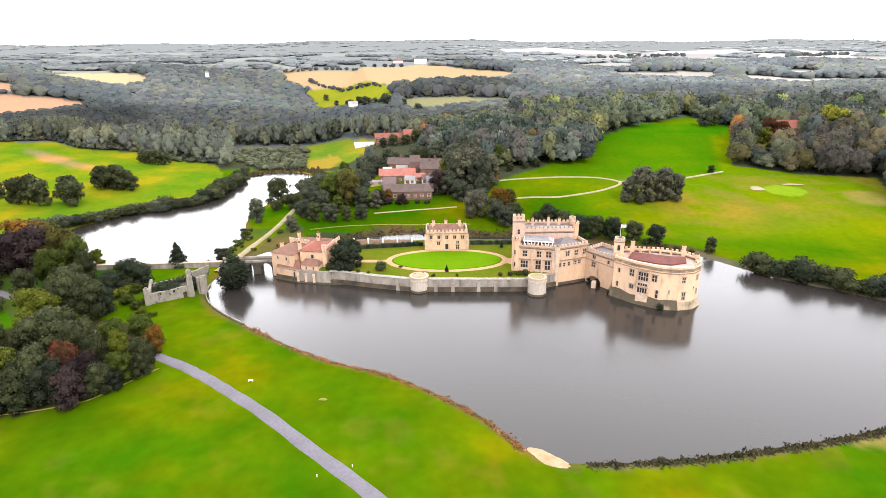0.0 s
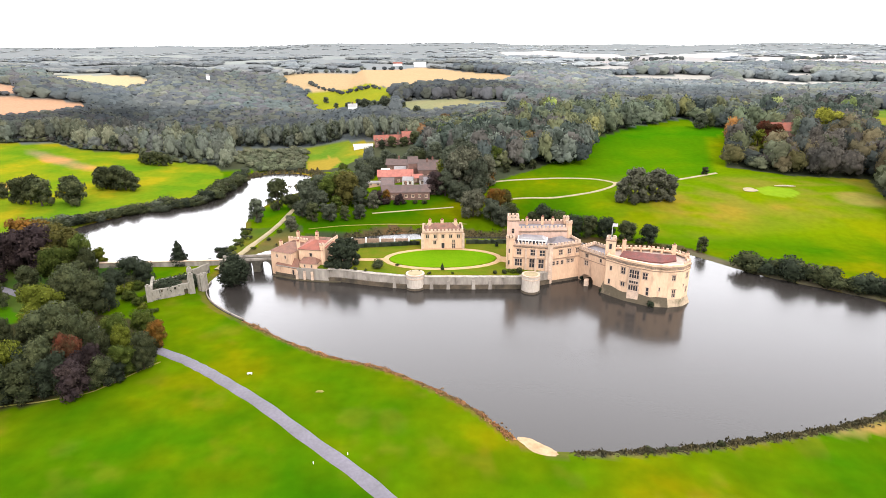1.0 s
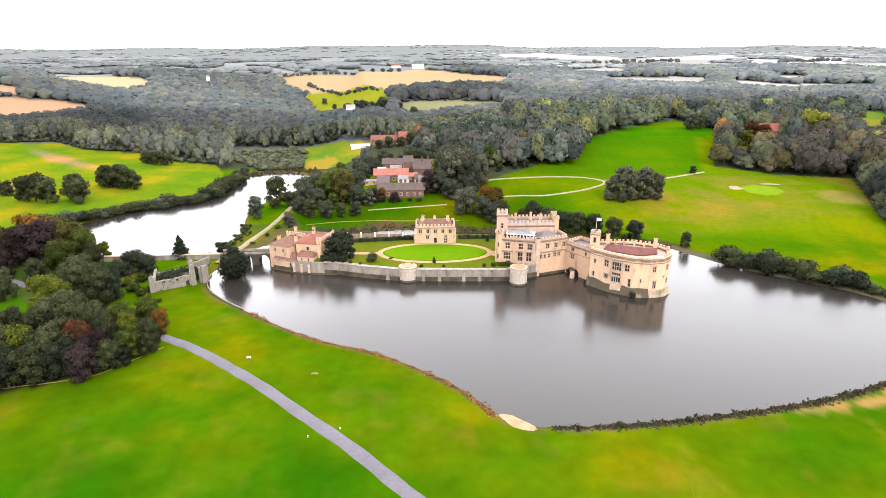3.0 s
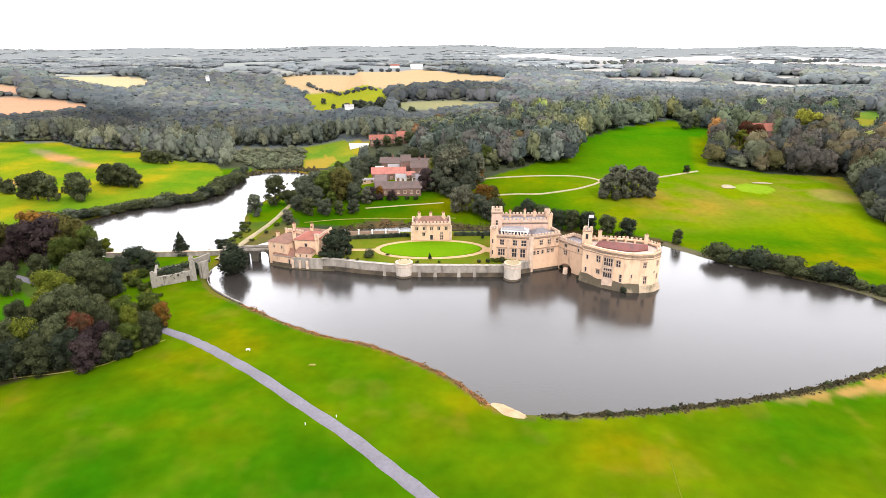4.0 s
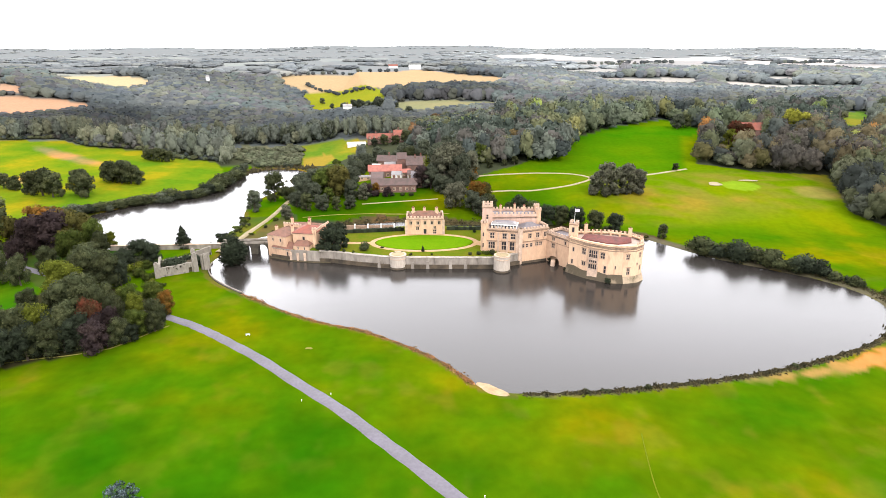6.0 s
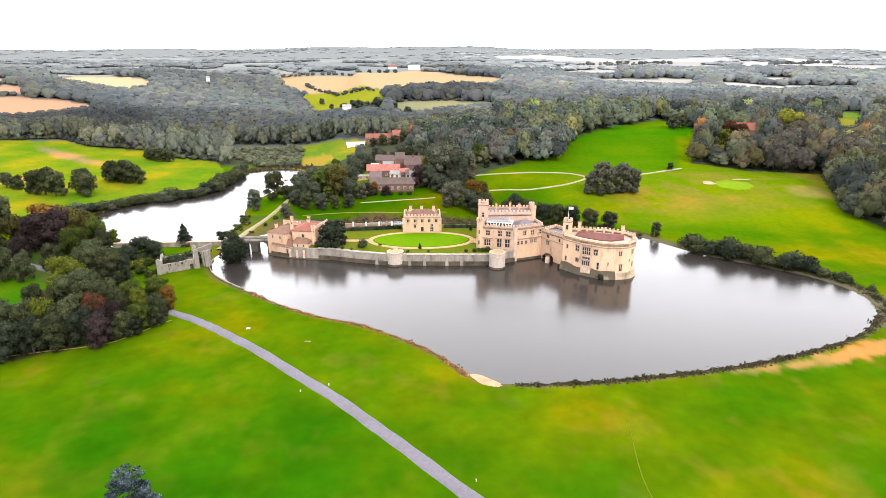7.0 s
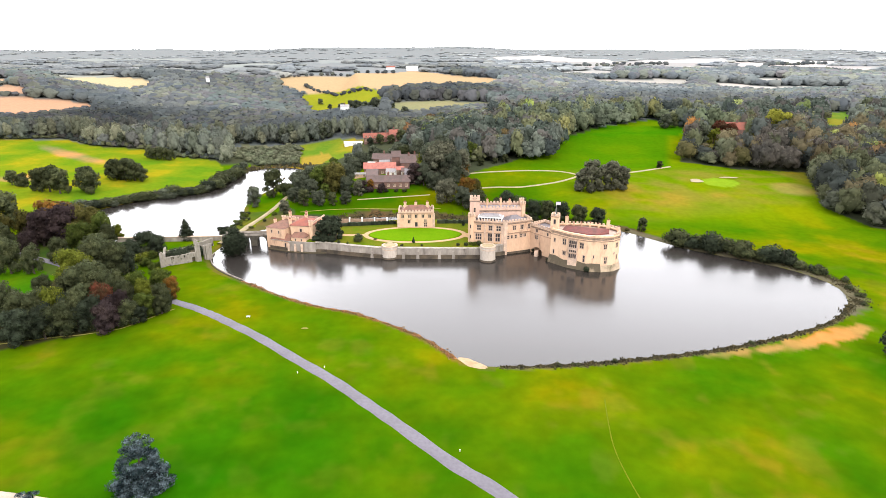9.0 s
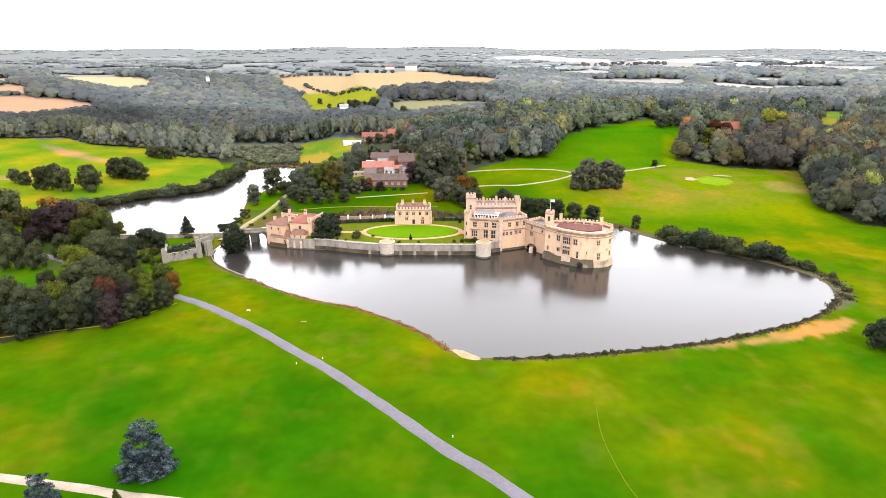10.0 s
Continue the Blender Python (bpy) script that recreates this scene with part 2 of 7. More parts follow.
def inside(x, y, poly):
    """Whether places lie within a closed line."""
    x, y = np.asarray(x, float), np.asarray(y, float)
    hit = np.zeros(x.shape, bool)
    for (x0, y0), (x1, y1) in zip(poly, np.roll(poly, -1, 0)):
        if y0 != y1:
            hit ^= ((y0 > y) != (y1 > y)) & (x < (x1 - x0) * (y - y0) / (y1 - y0) + x0)
    return hit


def distance(x, y, line, closed=True):
    x, y = np.asarray(x, float), np.asarray(y, float)
    best = np.full(x.shape, 1e18)
    ends = np.roll(line, -1, 0) if closed else line[1:]
    for (x0, y0), (x1, y1) in zip(line, ends):
        dx, dy = x1 - x0, y1 - y0
        t = np.clip(((x - x0) * dx + (y - y0) * dy) / (dx * dx + dy * dy + 1e-9), 0, 1)
        best = np.minimum(best, (x - x0 - t * dx) ** 2 + (y - y0 - t * dy) ** 2)
    return np.sqrt(best)


LAKE = spline([(-76, 175.6), (-61.6, 162.6), (-35.3, 142.6), (-11.9, 131.1), (7.6, 115.1), (18, 101.5), (23.4, 98.1), (33.5, 97.3), (49.6, 98.4),
               (66.4, 100.8), (93.3, 106.3), (120.8, 116.1), (139.2, 125.6), (151.5, 137.1), (157.5, 148.5), (157.5, 159), (151, 172), (138, 184),
               (121.6, 198.4), (110, 215), (100, 227), (80, 234), (60, 241), (38, 248), (15, 250), (-10, 256), (-36, 251), (-54, 243), (-72, 233),
               (-81, 220), (-84, 205), (-84, 190)], 5, True)
RIVER = spline([(-140, 214.5), (-122, 216), (-106, 216), (-91, 217), (-91, 233), (-90.5, 247), (-92.5, 260), (-97.5, 279), (-99, 297), (-97.5, 312), (-94, 328), (-87, 343), (-83, 361), (-84, 380),
                (-95, 400), (-118, 404), (-133, 383), (-131, 340), (-139, 314), (-158, 301), (-174, 279), (-178, 262), (-168, 240), (-156, 222)], 5, True)


def shore(x, y):
    """Distance to the nearest water, below zero on it."""
    best = None
    for water in (LAKE, RIVER):
        d = distance(x, y, water) * np.where(inside(x, y, water), -1, 1)
        best = d if best is None else np.minimum(best, d)
    return best


def land(x, y):
    """The ground's height."""
    x, y = np.asarray(x, float), np.asarray(y, float)
    d = shore(x, y)
    far = np.maximum(d - 3, 0)
    hill = np.interp(y, (-6000, 230, 290, 420, 600, 900, 1300, 2000, 3000, 4600, 6000), (1, 1, 9, 20, 34, 58, 66, 74, 92, 156, 164))
    slope = np.interp(x, (-130, -60), (0.03, 0.13))
    z = np.minimum(hill - 0.4, 0.55 + slope * far + 1.2e-4 * far**2)
    steep = np.clip(far / 5, 0, 1) * np.clip((y - 236) / 8, 0, 1) * np.clip((x + 74) / 8, 0, 1) * np.clip((62 - x) / 12, 0, 1) * np.clip((320 - y) / 60, 0, 1)
    z = z + 1.8 * steep
    rough = np.clip((y - 320) / 400, 0, 1)
    z = z + rough * 2.2 * (np.sin(x * 0.011 + 1) * np.cos(y * 0.009) + 0.6 * np.sin(x * 0.027 + y * 0.021))
    ridge = np.clip((y - 1800) / 2000, 0, 1)
    z = z + ridge * (9 * np.sin(x * 0.0021 + 2.0) + 5 * np.sin(x * 0.0057 + 0.4) - 0.004 * x)
    bank = np.interp(d, (-6, -0.4, 0.5, 3), (-2.5, -0.25, 0.2, 0.55))
    return np.where(d < 3, bank, z)


# ---------------------------------------------------------------- mesh helpers
class Shape:
    """Collects faces of one mesh."""

    def __init__(self):
        self.v, self.f = [], []

    def face(self, *points):
        k = len(self.v)
        self.v += [tuple(p) for p in points]
        self.f.append(tuple(range(k, k + len(points))))

    def prism(self, poly, z0, z1, top=True, bottom=False, grow=0.0):
        """An upright block on a counter-clockwise outline; grow: how far the foot spreads."""
        c = np.mean(poly, 0)
        low = [tuple(np.array(p) + grow * (np.array(p) - c) / np.linalg.norm(np.array(p) - c)) for p in poly]
        n = len(poly)
        for i in range(n):
            a, b, la, lb = poly[i], poly[(i + 1) % n], low[i], low[(i + 1) % n]
            self.face((*la, z0), (*lb, z0), (*b, z1), (*a, z1))
        if top:
            self.face(*[(*p, z1) for p in poly])
        if bottom:
            self.face(*[(*p, z0) for p in reversed(low)])
        return self

    def box(self, x0, x1, y0, y1, z0, z1):
        return self.prism([(x0, y0), (x1, y0), (x1, y1), (x0, y1)], z0, z1, True, True)

    def tube(self, x, y, r, z0, z1, n=10, r1=None, start=0.0):
        r1 = r if r1 is None else r1
        ring = [(math.cos(start + 2 * math.pi * i / n), math.sin(start + 2 * math.pi * i / n)) for i in range(n)]
        for i in range(n):
            (a, b), (c, d) = ring[i], ring[(i + 1) % n]
            self.face((x + r * a, y + r * b, z0), (x + r * c, y + r * d, z0), (x + r1 * c, y + r1 * d, z1), (x + r1 * a, y + r1 * b, z1))
        if r1 > 0.01:
            self.face(*[(x + r1 * a, y + r1 * b, z1) for a, b in ring])
        return self

    def hip(self, poly, z0, z1, inset=0.5):
        """A hipped roof on a four-sided outline whose first side is a long one."""
        a, b, c, d = (np.array(p, float) for p in poly)
        e, g = (a + d) / 2, (b + c) / 2
        w = np.linalg.norm(a - d) * inset / max(np.linalg.norm(g - e), 0.1)
        w = min(w, 0.48)
        r0, r1 = (*(e + (g - e) * w), z1), (*(g - (g - e) * w), z1)
        a, b, c, d = [(*p, z0) for p in (a, b, c, d)]
        self.face(a, b, r1, r0)
        self.face(b, c, r1)
        self.face(c, d, r0, r1)
        self.face(d, a, r0)
        return self

    def gable(self, poly, z0, z1):
        return self.hip(poly, z0, z1, 0.0)

    def mesh(self, name, *mats):
        me = bpy.data.meshes.new(name)
        me.from_pydata(self.v, [], self.f)
        for m in mats:
            me.materials.append(m)
        me.update()
        return me


def part(name, shape, mat, parent, label="", m=None):
    ob = new(name, shape.mesh(name, mat) if isinstance(shape, Shape) else shape)
    ob.parent = parent
    if m is not None:
        ob.matrix_basis = m
    return tagged(ob, label)


def thing(name, label, category, group="", kind="", at=(0, 0, 0)):
    ob = new(name)
    ob.location = at
    ob.empty_display_size = 0.5
    return tagged(ob, label, category, group, kind)


def structure(name, shape, mat, label, category):
    ob = new(name, shape.mesh(name, mat) if isinstance(shape, Shape) else shape)
    return tagged(ob, label, category, kind="structure")


def raw_mesh(name, verts, faces, mats, colours=None, smooth=False, normals=None):
    """A mesh from number arrays; colours, normals: one a vertex."""
    me = bpy.data.meshes.new(name)
    k = faces.shape[1]
    me.vertices.add(len(verts))
    me.vertices.foreach_set("co", np.ascontiguousarray(verts, np.float32).ravel())
    me.loops.add(faces.size)
    me.loops.foreach_set("vertex_index", np.ascontiguousarray(faces, np.int32).ravel())
    me.polygons.add(len(faces))
    me.polygons.foreach_set("loop_start", np.arange(0, faces.size, k, dtype=np.int32))
    me.polygons.foreach_set("use_smooth", np.full(len(faces), smooth))
    for m in mats:
        me.materials.append(m)
    if colours is not None:
        at = me.color_attributes.new("cover", "FLOAT_COLOR", "POINT")
        at.data.foreach_set("color", (colours if colours.shape[1] == 4 else np.c_[colours, np.ones(len(colours))]).astype(np.float32).ravel())
    me.update()
    me.validate()
    if normals is not None:
        me.normals_split_custom_set_from_vertices(normals.tolist())
    return me


# ---------------------------------------------------------------- ground and water
PARK_FIELDS = [  # outline, colour; later ones lie over earlier ones
    # far country: ground colour paled and greyed to imitate haze
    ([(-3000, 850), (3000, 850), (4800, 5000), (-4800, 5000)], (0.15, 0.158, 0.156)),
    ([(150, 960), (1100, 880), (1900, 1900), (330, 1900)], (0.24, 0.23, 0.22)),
    ([(-800, 430), (-100, 410), (-30, 380), (30, 320), (60, 345), (126, 434), (212, 503), (228, 445), (177, 346), (206, 326), (245, 318), (218, 256), (226, 228), (300, 190), (900, 300), (1500, 900), (-1500, 900)], (0.04, 0.045, 0.025)),
    # hill wood floor lightened so gaps between crowns look hazed
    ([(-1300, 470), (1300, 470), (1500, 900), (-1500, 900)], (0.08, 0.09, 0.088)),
    ([(118, 428), (150, 462), (190, 490), (212, 503), (230, 445), (205, 428)], (0.046, 0.116, 0.001)),
    ([(-150, 95), (-120, 105), (-104, 112.5), (-92, 119), (-84.5, 127.5), (-78, 137), (-82, 148), (-97, 163), (-112, 168), (-132, 164), (-150, 140)], (0.03, 0.028, 0.012)),
    ([(-185, 166), (-135, 168), (-112, 175), (-104, 188), (-112, 204), (-140, 212), (-185, 222), (-220, 215), (-220, 180)], (0.05, 0.07, 0.012)),
    ([(-170, 150), (-147, 143), (-134, 150), (-134, 165), (-147, 177), (-165, 177)], (0.04, 0.1, 0.002)),
    ([(-620, 230), (-200, 235), (-165, 280), (-136, 340), (-150, 395), (-168, 428), (-205, 434), (-241, 458), (-285, 460), (-321, 481), (-360, 464), (-620, 430)], (0.12, 0.148, 0.006)),
]
HILL_FIELDS = [
    ([(-240, 921), (-154, 957), (-61, 950), (-27, 1010), (28, 880), (104, 810), (90, 765), (10, 730), (-52, 700), (-150, 795), (-228, 880)], (0.30, 0.21, 0.115)),
    ([(-561, 852), (-521, 897), (-414, 850), (-390, 812), (-425, 783), (-505, 800)], (0.33, 0.265, 0.155)),
    ([(-640, 640), (-488, 654), (-436, 672), (-386, 661), (-405, 604), (-425, 575), (-640, 560)], (0.31, 0.18, 0.11)),
    ([(-700, 800), (-600, 850), (-575, 780), (-640, 720)], (0.27, 0.19, 0.12)),
    ([(-182, 810), (-133, 824), (-62, 704), (-45, 606), (-78, 622), (-152, 715)], (0.155, 0.165, 0.012)),
    ([(-44, 606), (-20, 616), (62, 600), (76, 582), (0, 568), (-28, 572)], (0.17, 0.165, 0.085)),
    ([(-170, 500), (-118, 486), (-108, 462), (-97, 408), (-125, 412), (-150, 440)], (0.105, 0.105, 0.06)),
    ([(-114, 484), (-82, 490), (-50, 472), (-58, 430), (-70, 410), (-97, 408)], (0.125, 0.145, 0.012)),
    ([(-100, 436), (-84, 446), (-72, 430), (-78, 408), (-95, 409)], (0.21, 0.15, 0.022)),
    ([(-560, 760), (-512, 725), (-480, 680), (-540, 670)], (0.31, 0.19, 0.12)),
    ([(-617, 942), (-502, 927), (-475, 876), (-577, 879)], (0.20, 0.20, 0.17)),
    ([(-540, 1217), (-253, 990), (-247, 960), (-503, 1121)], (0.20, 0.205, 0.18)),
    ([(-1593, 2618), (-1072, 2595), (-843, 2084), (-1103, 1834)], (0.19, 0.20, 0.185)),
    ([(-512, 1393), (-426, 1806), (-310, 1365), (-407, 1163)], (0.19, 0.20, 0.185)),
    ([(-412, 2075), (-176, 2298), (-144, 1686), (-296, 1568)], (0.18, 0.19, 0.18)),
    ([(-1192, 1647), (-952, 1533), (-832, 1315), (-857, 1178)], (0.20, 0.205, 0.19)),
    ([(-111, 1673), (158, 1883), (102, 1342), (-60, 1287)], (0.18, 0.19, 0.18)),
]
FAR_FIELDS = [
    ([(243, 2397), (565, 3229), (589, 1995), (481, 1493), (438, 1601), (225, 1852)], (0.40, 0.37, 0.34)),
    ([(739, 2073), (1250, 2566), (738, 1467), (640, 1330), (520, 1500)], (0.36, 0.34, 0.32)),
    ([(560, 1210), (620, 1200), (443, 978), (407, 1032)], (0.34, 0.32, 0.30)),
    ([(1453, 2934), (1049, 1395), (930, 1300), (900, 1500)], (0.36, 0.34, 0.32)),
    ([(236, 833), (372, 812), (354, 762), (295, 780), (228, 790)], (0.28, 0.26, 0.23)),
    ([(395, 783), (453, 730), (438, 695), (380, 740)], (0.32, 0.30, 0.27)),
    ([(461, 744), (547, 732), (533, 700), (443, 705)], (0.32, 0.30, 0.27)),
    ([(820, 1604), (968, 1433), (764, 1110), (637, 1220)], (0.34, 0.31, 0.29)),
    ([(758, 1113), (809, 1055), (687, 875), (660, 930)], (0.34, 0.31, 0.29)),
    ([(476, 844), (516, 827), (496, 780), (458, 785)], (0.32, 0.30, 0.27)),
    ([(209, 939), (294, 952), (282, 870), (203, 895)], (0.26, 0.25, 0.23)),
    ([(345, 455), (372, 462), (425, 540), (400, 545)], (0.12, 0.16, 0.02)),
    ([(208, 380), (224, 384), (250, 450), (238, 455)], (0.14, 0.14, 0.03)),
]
FIELDS = PARK_FIELDS + HILL_FIELDS + FAR_FIELDS
TURF, DRY = np.array((0.026, 0.086, 0.0008)), np.array((0.088, 0.115, 0.001))


def patchy(x, y, size, seed):
    """Smooth random patches between 0 and 1."""
    table = np.random.default_rng(seed).random((256, 256))
    u, v = np.asarray(x) / size + 64, np.asarray(y) / size + 64
    i, j = np.floor(u).astype(int), np.floor(v).astype(int)
    s, t = u - i, v - j
    s, t = s * s * (3 - 2 * s), t * t * (3 - 2 * t)
    i, j, i1, j1 = i % 256, j % 256, (i + 1) % 256, (j + 1) % 256
    return (table[i, j] * (1 - s) + table[i1, j] * s) * (1 - t) + (table[i, j1] * (1 - s) + table[i1, j1] * s) * t


def covers(x, y):
    """The ground's base colour: turf, meadow, crops, wood floor, lake bed."""
    col = np.empty(x.shape + (3,))
    col[:] = TURF
    mottle = np.ones(x.shape)
    dry = 0.5 + 0.25 * np.sin(x * 0.045 + 0.8 * np.sin(y * 0.03)) + 0.25 * np.sin(y * 0.06 + x * 0.02 + 1.3)
    golf = np.clip((x - 60) / 60, 0, 1) * np.clip((y - 225) / 20, 0, 1)
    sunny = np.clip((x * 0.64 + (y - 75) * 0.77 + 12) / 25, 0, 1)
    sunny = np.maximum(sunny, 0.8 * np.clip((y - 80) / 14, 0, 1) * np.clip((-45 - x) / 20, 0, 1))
    near = np.clip((215 - y) / 30, 0, 1)
    blotch = 0.6 * patchy(x, y, 13.0, 1) + 0.4 * patchy(x, y, 5.0, 2) - 0.5
    fair = golf * np.clip((y - 318) / 14, 0, 1) * np.clip((225 - x) / 20, 0, 1)
    low = golf * (1 - np.clip((y - 318) / 14, 0, 1)) * np.clip((x - 80) / 40, 0, 1) * np.clip((y - 232 - 0.25 * (x - 120)) / 30, 0, 1)
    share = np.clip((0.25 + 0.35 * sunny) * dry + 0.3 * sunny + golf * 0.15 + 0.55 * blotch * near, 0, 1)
    share = share * (1 - fair) + 0.16 * fair
    share = np.maximum(share, fair * 0.85 * np.clip((x - 0.36 * (y - 340) - 163) / 6, 0, 1))
    share = share * (1 - low) + (0.62 + 0.3 * dry) * low
    col = col * (1 - share[..., None]) + DRY * share[..., None]
    tan = np.clip((patchy(x, y, 9.0, 3) * 0.6 + patchy(x, y, 3.5, 4) * 0.4 - 0.62) * 3, 0, 0.38)[..., None] * (near * (0.4 + 0.6 * sunny))[..., None]
    col = col * (1 - tan) + np.array((0.13, 0.11, 0.008)) * tan
    col = col * ((1 + 0.24 * (patchy(x, y, 6.0, 5) - 0.5) * near) * (1 - 0.1 * near))[..., None]
    streak = low * np.clip(np.sin(y * 0.42 + 0.05 * x + 1.6 * np.sin(x * 0.045)) * np.sin(x * 0.035 + 0.7) - 0.35, 0, 1)
    col = col * (1 - 0.55 * streak[..., None]) + np.array((0.15, 0.105, 0.02)) * 0.55 * streak[..., None]
    mottle = mottle - 0.6 * golf
    olive = np.clip((0.55 * patchy(x, y, 24.0, 7) + 0.45 * patchy(x, y + 0.4 * x, 9.0, 8) - 0.36) * 2.6, 0, 0.75)[..., None] * low[..., None]
    col = col * (1 - olive) + np.array((0.125, 0.10, 0.014)) * olive
    col = col * (1 + 0.16 * golf[..., None])
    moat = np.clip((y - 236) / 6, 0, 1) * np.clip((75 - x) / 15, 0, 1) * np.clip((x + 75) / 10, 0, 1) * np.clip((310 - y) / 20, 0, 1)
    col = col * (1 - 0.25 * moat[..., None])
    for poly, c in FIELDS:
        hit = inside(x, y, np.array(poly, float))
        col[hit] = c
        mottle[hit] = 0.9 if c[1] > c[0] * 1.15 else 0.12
    col[((x - 181.5) / 10.5) ** 2 + ((y - 297) / 9.0) ** 2 < 1] = (0.135, 0.20, 0.010)
    scuff = np.clip(1.3 - np.hypot((x - 218) / 11, (y - 284) / 10), 0, 0.5)[..., None]
    col = col * (1 - scuff) + np.array((0.24, 0.15, 0.05)) * scuff
    bare = 1 + 0.45 * np.sin(x * 0.13 + 1) * np.sin(y * 0.11) - (((x + 275) * 0.55 + (y - 418) * 0.83) / 8) ** 2 - (((x + 275) * 0.83 - (y - 418) * 0.55) / 46) ** 2
    bare = np.clip(bare * 0.8 + 0.35, 0, 0.9)[..., None]
    col = col * (1 - bare) + np.array((0.27, 0.145, 0.06)) * bare
    west = ((x + 268) / 16) ** 2 + ((y - 338) / 9) ** 2 < 1 + 0.4 * np.sin(x * 0.31) * np.sin(y * 0.37)
    col[west] = (0.26, 0.15, 0.045)
    patch = np.array([(88, 102.0), (110, 108.0), (126, 114.2), (142, 120.5), (146, 117), (134, 110.5), (121, 106.8), (106, 103.6)], float)
    frayed = 0.45 * (patchy(x, y, 3.2, 11) - 0.5) * 3 + 0.35 * np.sin(x * 0.7) * np.sin(y * 0.9)
    worn = np.clip(0.45 + frayed + distance(x, y, patch) * np.where(inside(x, y, patch), 1, -1) / 2.4, 0, 0.85)[..., None]
    col = col * (1 - worn) + np.array((0.28, 0.145, 0.045)) * worn
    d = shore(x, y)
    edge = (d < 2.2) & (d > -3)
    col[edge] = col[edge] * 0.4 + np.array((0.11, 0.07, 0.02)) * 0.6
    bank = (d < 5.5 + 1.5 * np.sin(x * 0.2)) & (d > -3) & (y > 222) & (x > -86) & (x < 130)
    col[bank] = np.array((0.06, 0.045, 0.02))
    shelf = np.clip((6.5 - d + 1.2 * np.sin(x * 0.6 + y * 0.4)) / 3, 0, 1) * (d > 0) * (x > 104) * (y > 128) * (y < 228)
    shelf = np.maximum(shelf, np.clip((2.6 - d) / 1.5, 0, 1) * (d > 0) * (x > 30) * (x <= 150) * (y < 140))[..., None]
    col = col * (1 - shelf) + np.array((0.085, 0.075, 0.045)) * shelf
    mottle = mottle * (1 - 0.9 * shelf[..., 0])
    slope_bank = inside(x, y, np.array([(-81, 222), (-73, 224), (-62, 242), (-63, 256), (-71, 259), (-77, 246)], float))
    col[slope_bank] = (0.07, 0.066, 0.02)
    verge = inside(x, y, np.array([(-92, 221), (-86, 221), (-80, 245), (-77, 262), (-92, 265), (-93, 245)], float)) & (d > 0)
    col[verge] = (0.062, 0.08, 0.010)
    col[d <= -0.6] = (0.04, 0.033, 0.022)
    return np.concatenate([col, mottle[..., None]], -1)


def build_ground():
    cx, cy = 7.0, -25.0
    fine, rest = np.radians(np.linspace(-50, 50, 420)), np.radians(np.linspace(52, 308, 62))[1:-1]
    ang = np.r_[fine, rest]
    rad = np.r_[8, 20, 40, np.arange(60, 460, 2.0), 460 * 1.02 ** np.arange(1, 200)]
    rad = rad[rad < 4880]
    a, r = np.meshgrid(ang, rad)
    x, y = cx + r * np.sin(a), cy + r * np.cos(a)
    z = land(x, y)
    verts = np.stack([x, y, z], -1).reshape(-1, 3)
    na, nr = len(ang), len(rad)
    i, j = np.meshgrid(np.arange(nr - 1), np.arange(na), indexing="ij")
    k = (j + 1) % na
    faces = np.stack([i * na + j, (i + 1) * na + j, (i + 1) * na + k, i * na + k], -1).reshape(-1, 4)[:, ::-1]
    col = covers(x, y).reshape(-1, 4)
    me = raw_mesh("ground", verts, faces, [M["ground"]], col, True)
    ob = new("ground", me)
    bm = bmesh.new()
    bm.from_mesh(me)
    bm.verts.ensure_lookup_table()
    bm.faces.new([bm.verts[j] for j in range(na)][::-1])
    bm.normal_update()
    bm.to_mesh(me)
    bm.free()
    return tagged(ob, "rolling green parkland with lawns, meadows and stubble fields", "ground", kind="structure")


build_ground()
for poly, words in ((LAKE, "calm grey castle lake with soft reflections"), (RIVER, "bright calm river pool above the causeway")):
    s = Shape()
    c = poly.mean(0)
    grown = [tuple(p + 4.0 * (p - c) / np.linalg.norm(p - c)) for p in poly]
    s.face(*[(*p, 0.0) for p in grown])
    structure("water", s, M["water"], words, "water")


def ribbon(name, points, width, mat, label, lift=0.07, closed=False, category="path", height=None):
    """A path laid on the ground, with a low rounded edge."""
    p = spline(points, 10, closed)
    d = np.gradient(p, axis=0)
    if closed:
        d = np.roll(p, -1, 0) - np.roll(p, 1, 0)
    side = np.c_[-d[:, 1], d[:, 0]] / np.linalg.norm(d, axis=1)[:, None]
    wob = 1 + 0.05 * np.sin(np.arange(len(p)) * 0.9)
    rows = []
    for off, up in ((-0.56, -0.25), (-0.5, 1), (0, 1.5), (0.5, 1), (0.56, -0.25)):
        q = p + side * (off * width * wob)[:, None]
        z = (land(q[:, 0], q[:, 1]) if height is None else np.full(len(q), height)) + lift * up
        rows.append(np.c_[q, z])
    rows = np.stack(rows, 1)
    n, k = len(p), 5
    idx = np.arange(n * k).reshape(n, k)
    if closed:
        idx = np.r_[idx, idx[:1]]
    faces = np.stack([idx[:-1, :-1], idx[1:, :-1], idx[1:, 1:], idx[:-1, 1:]], -1).reshape(-1, 4)[:, ::-1]
    ob = new(name, raw_mesh(name, rows.reshape(-1, 3), faces, [mat], None, True))
    return tagged(ob, label, category, kind="structure")


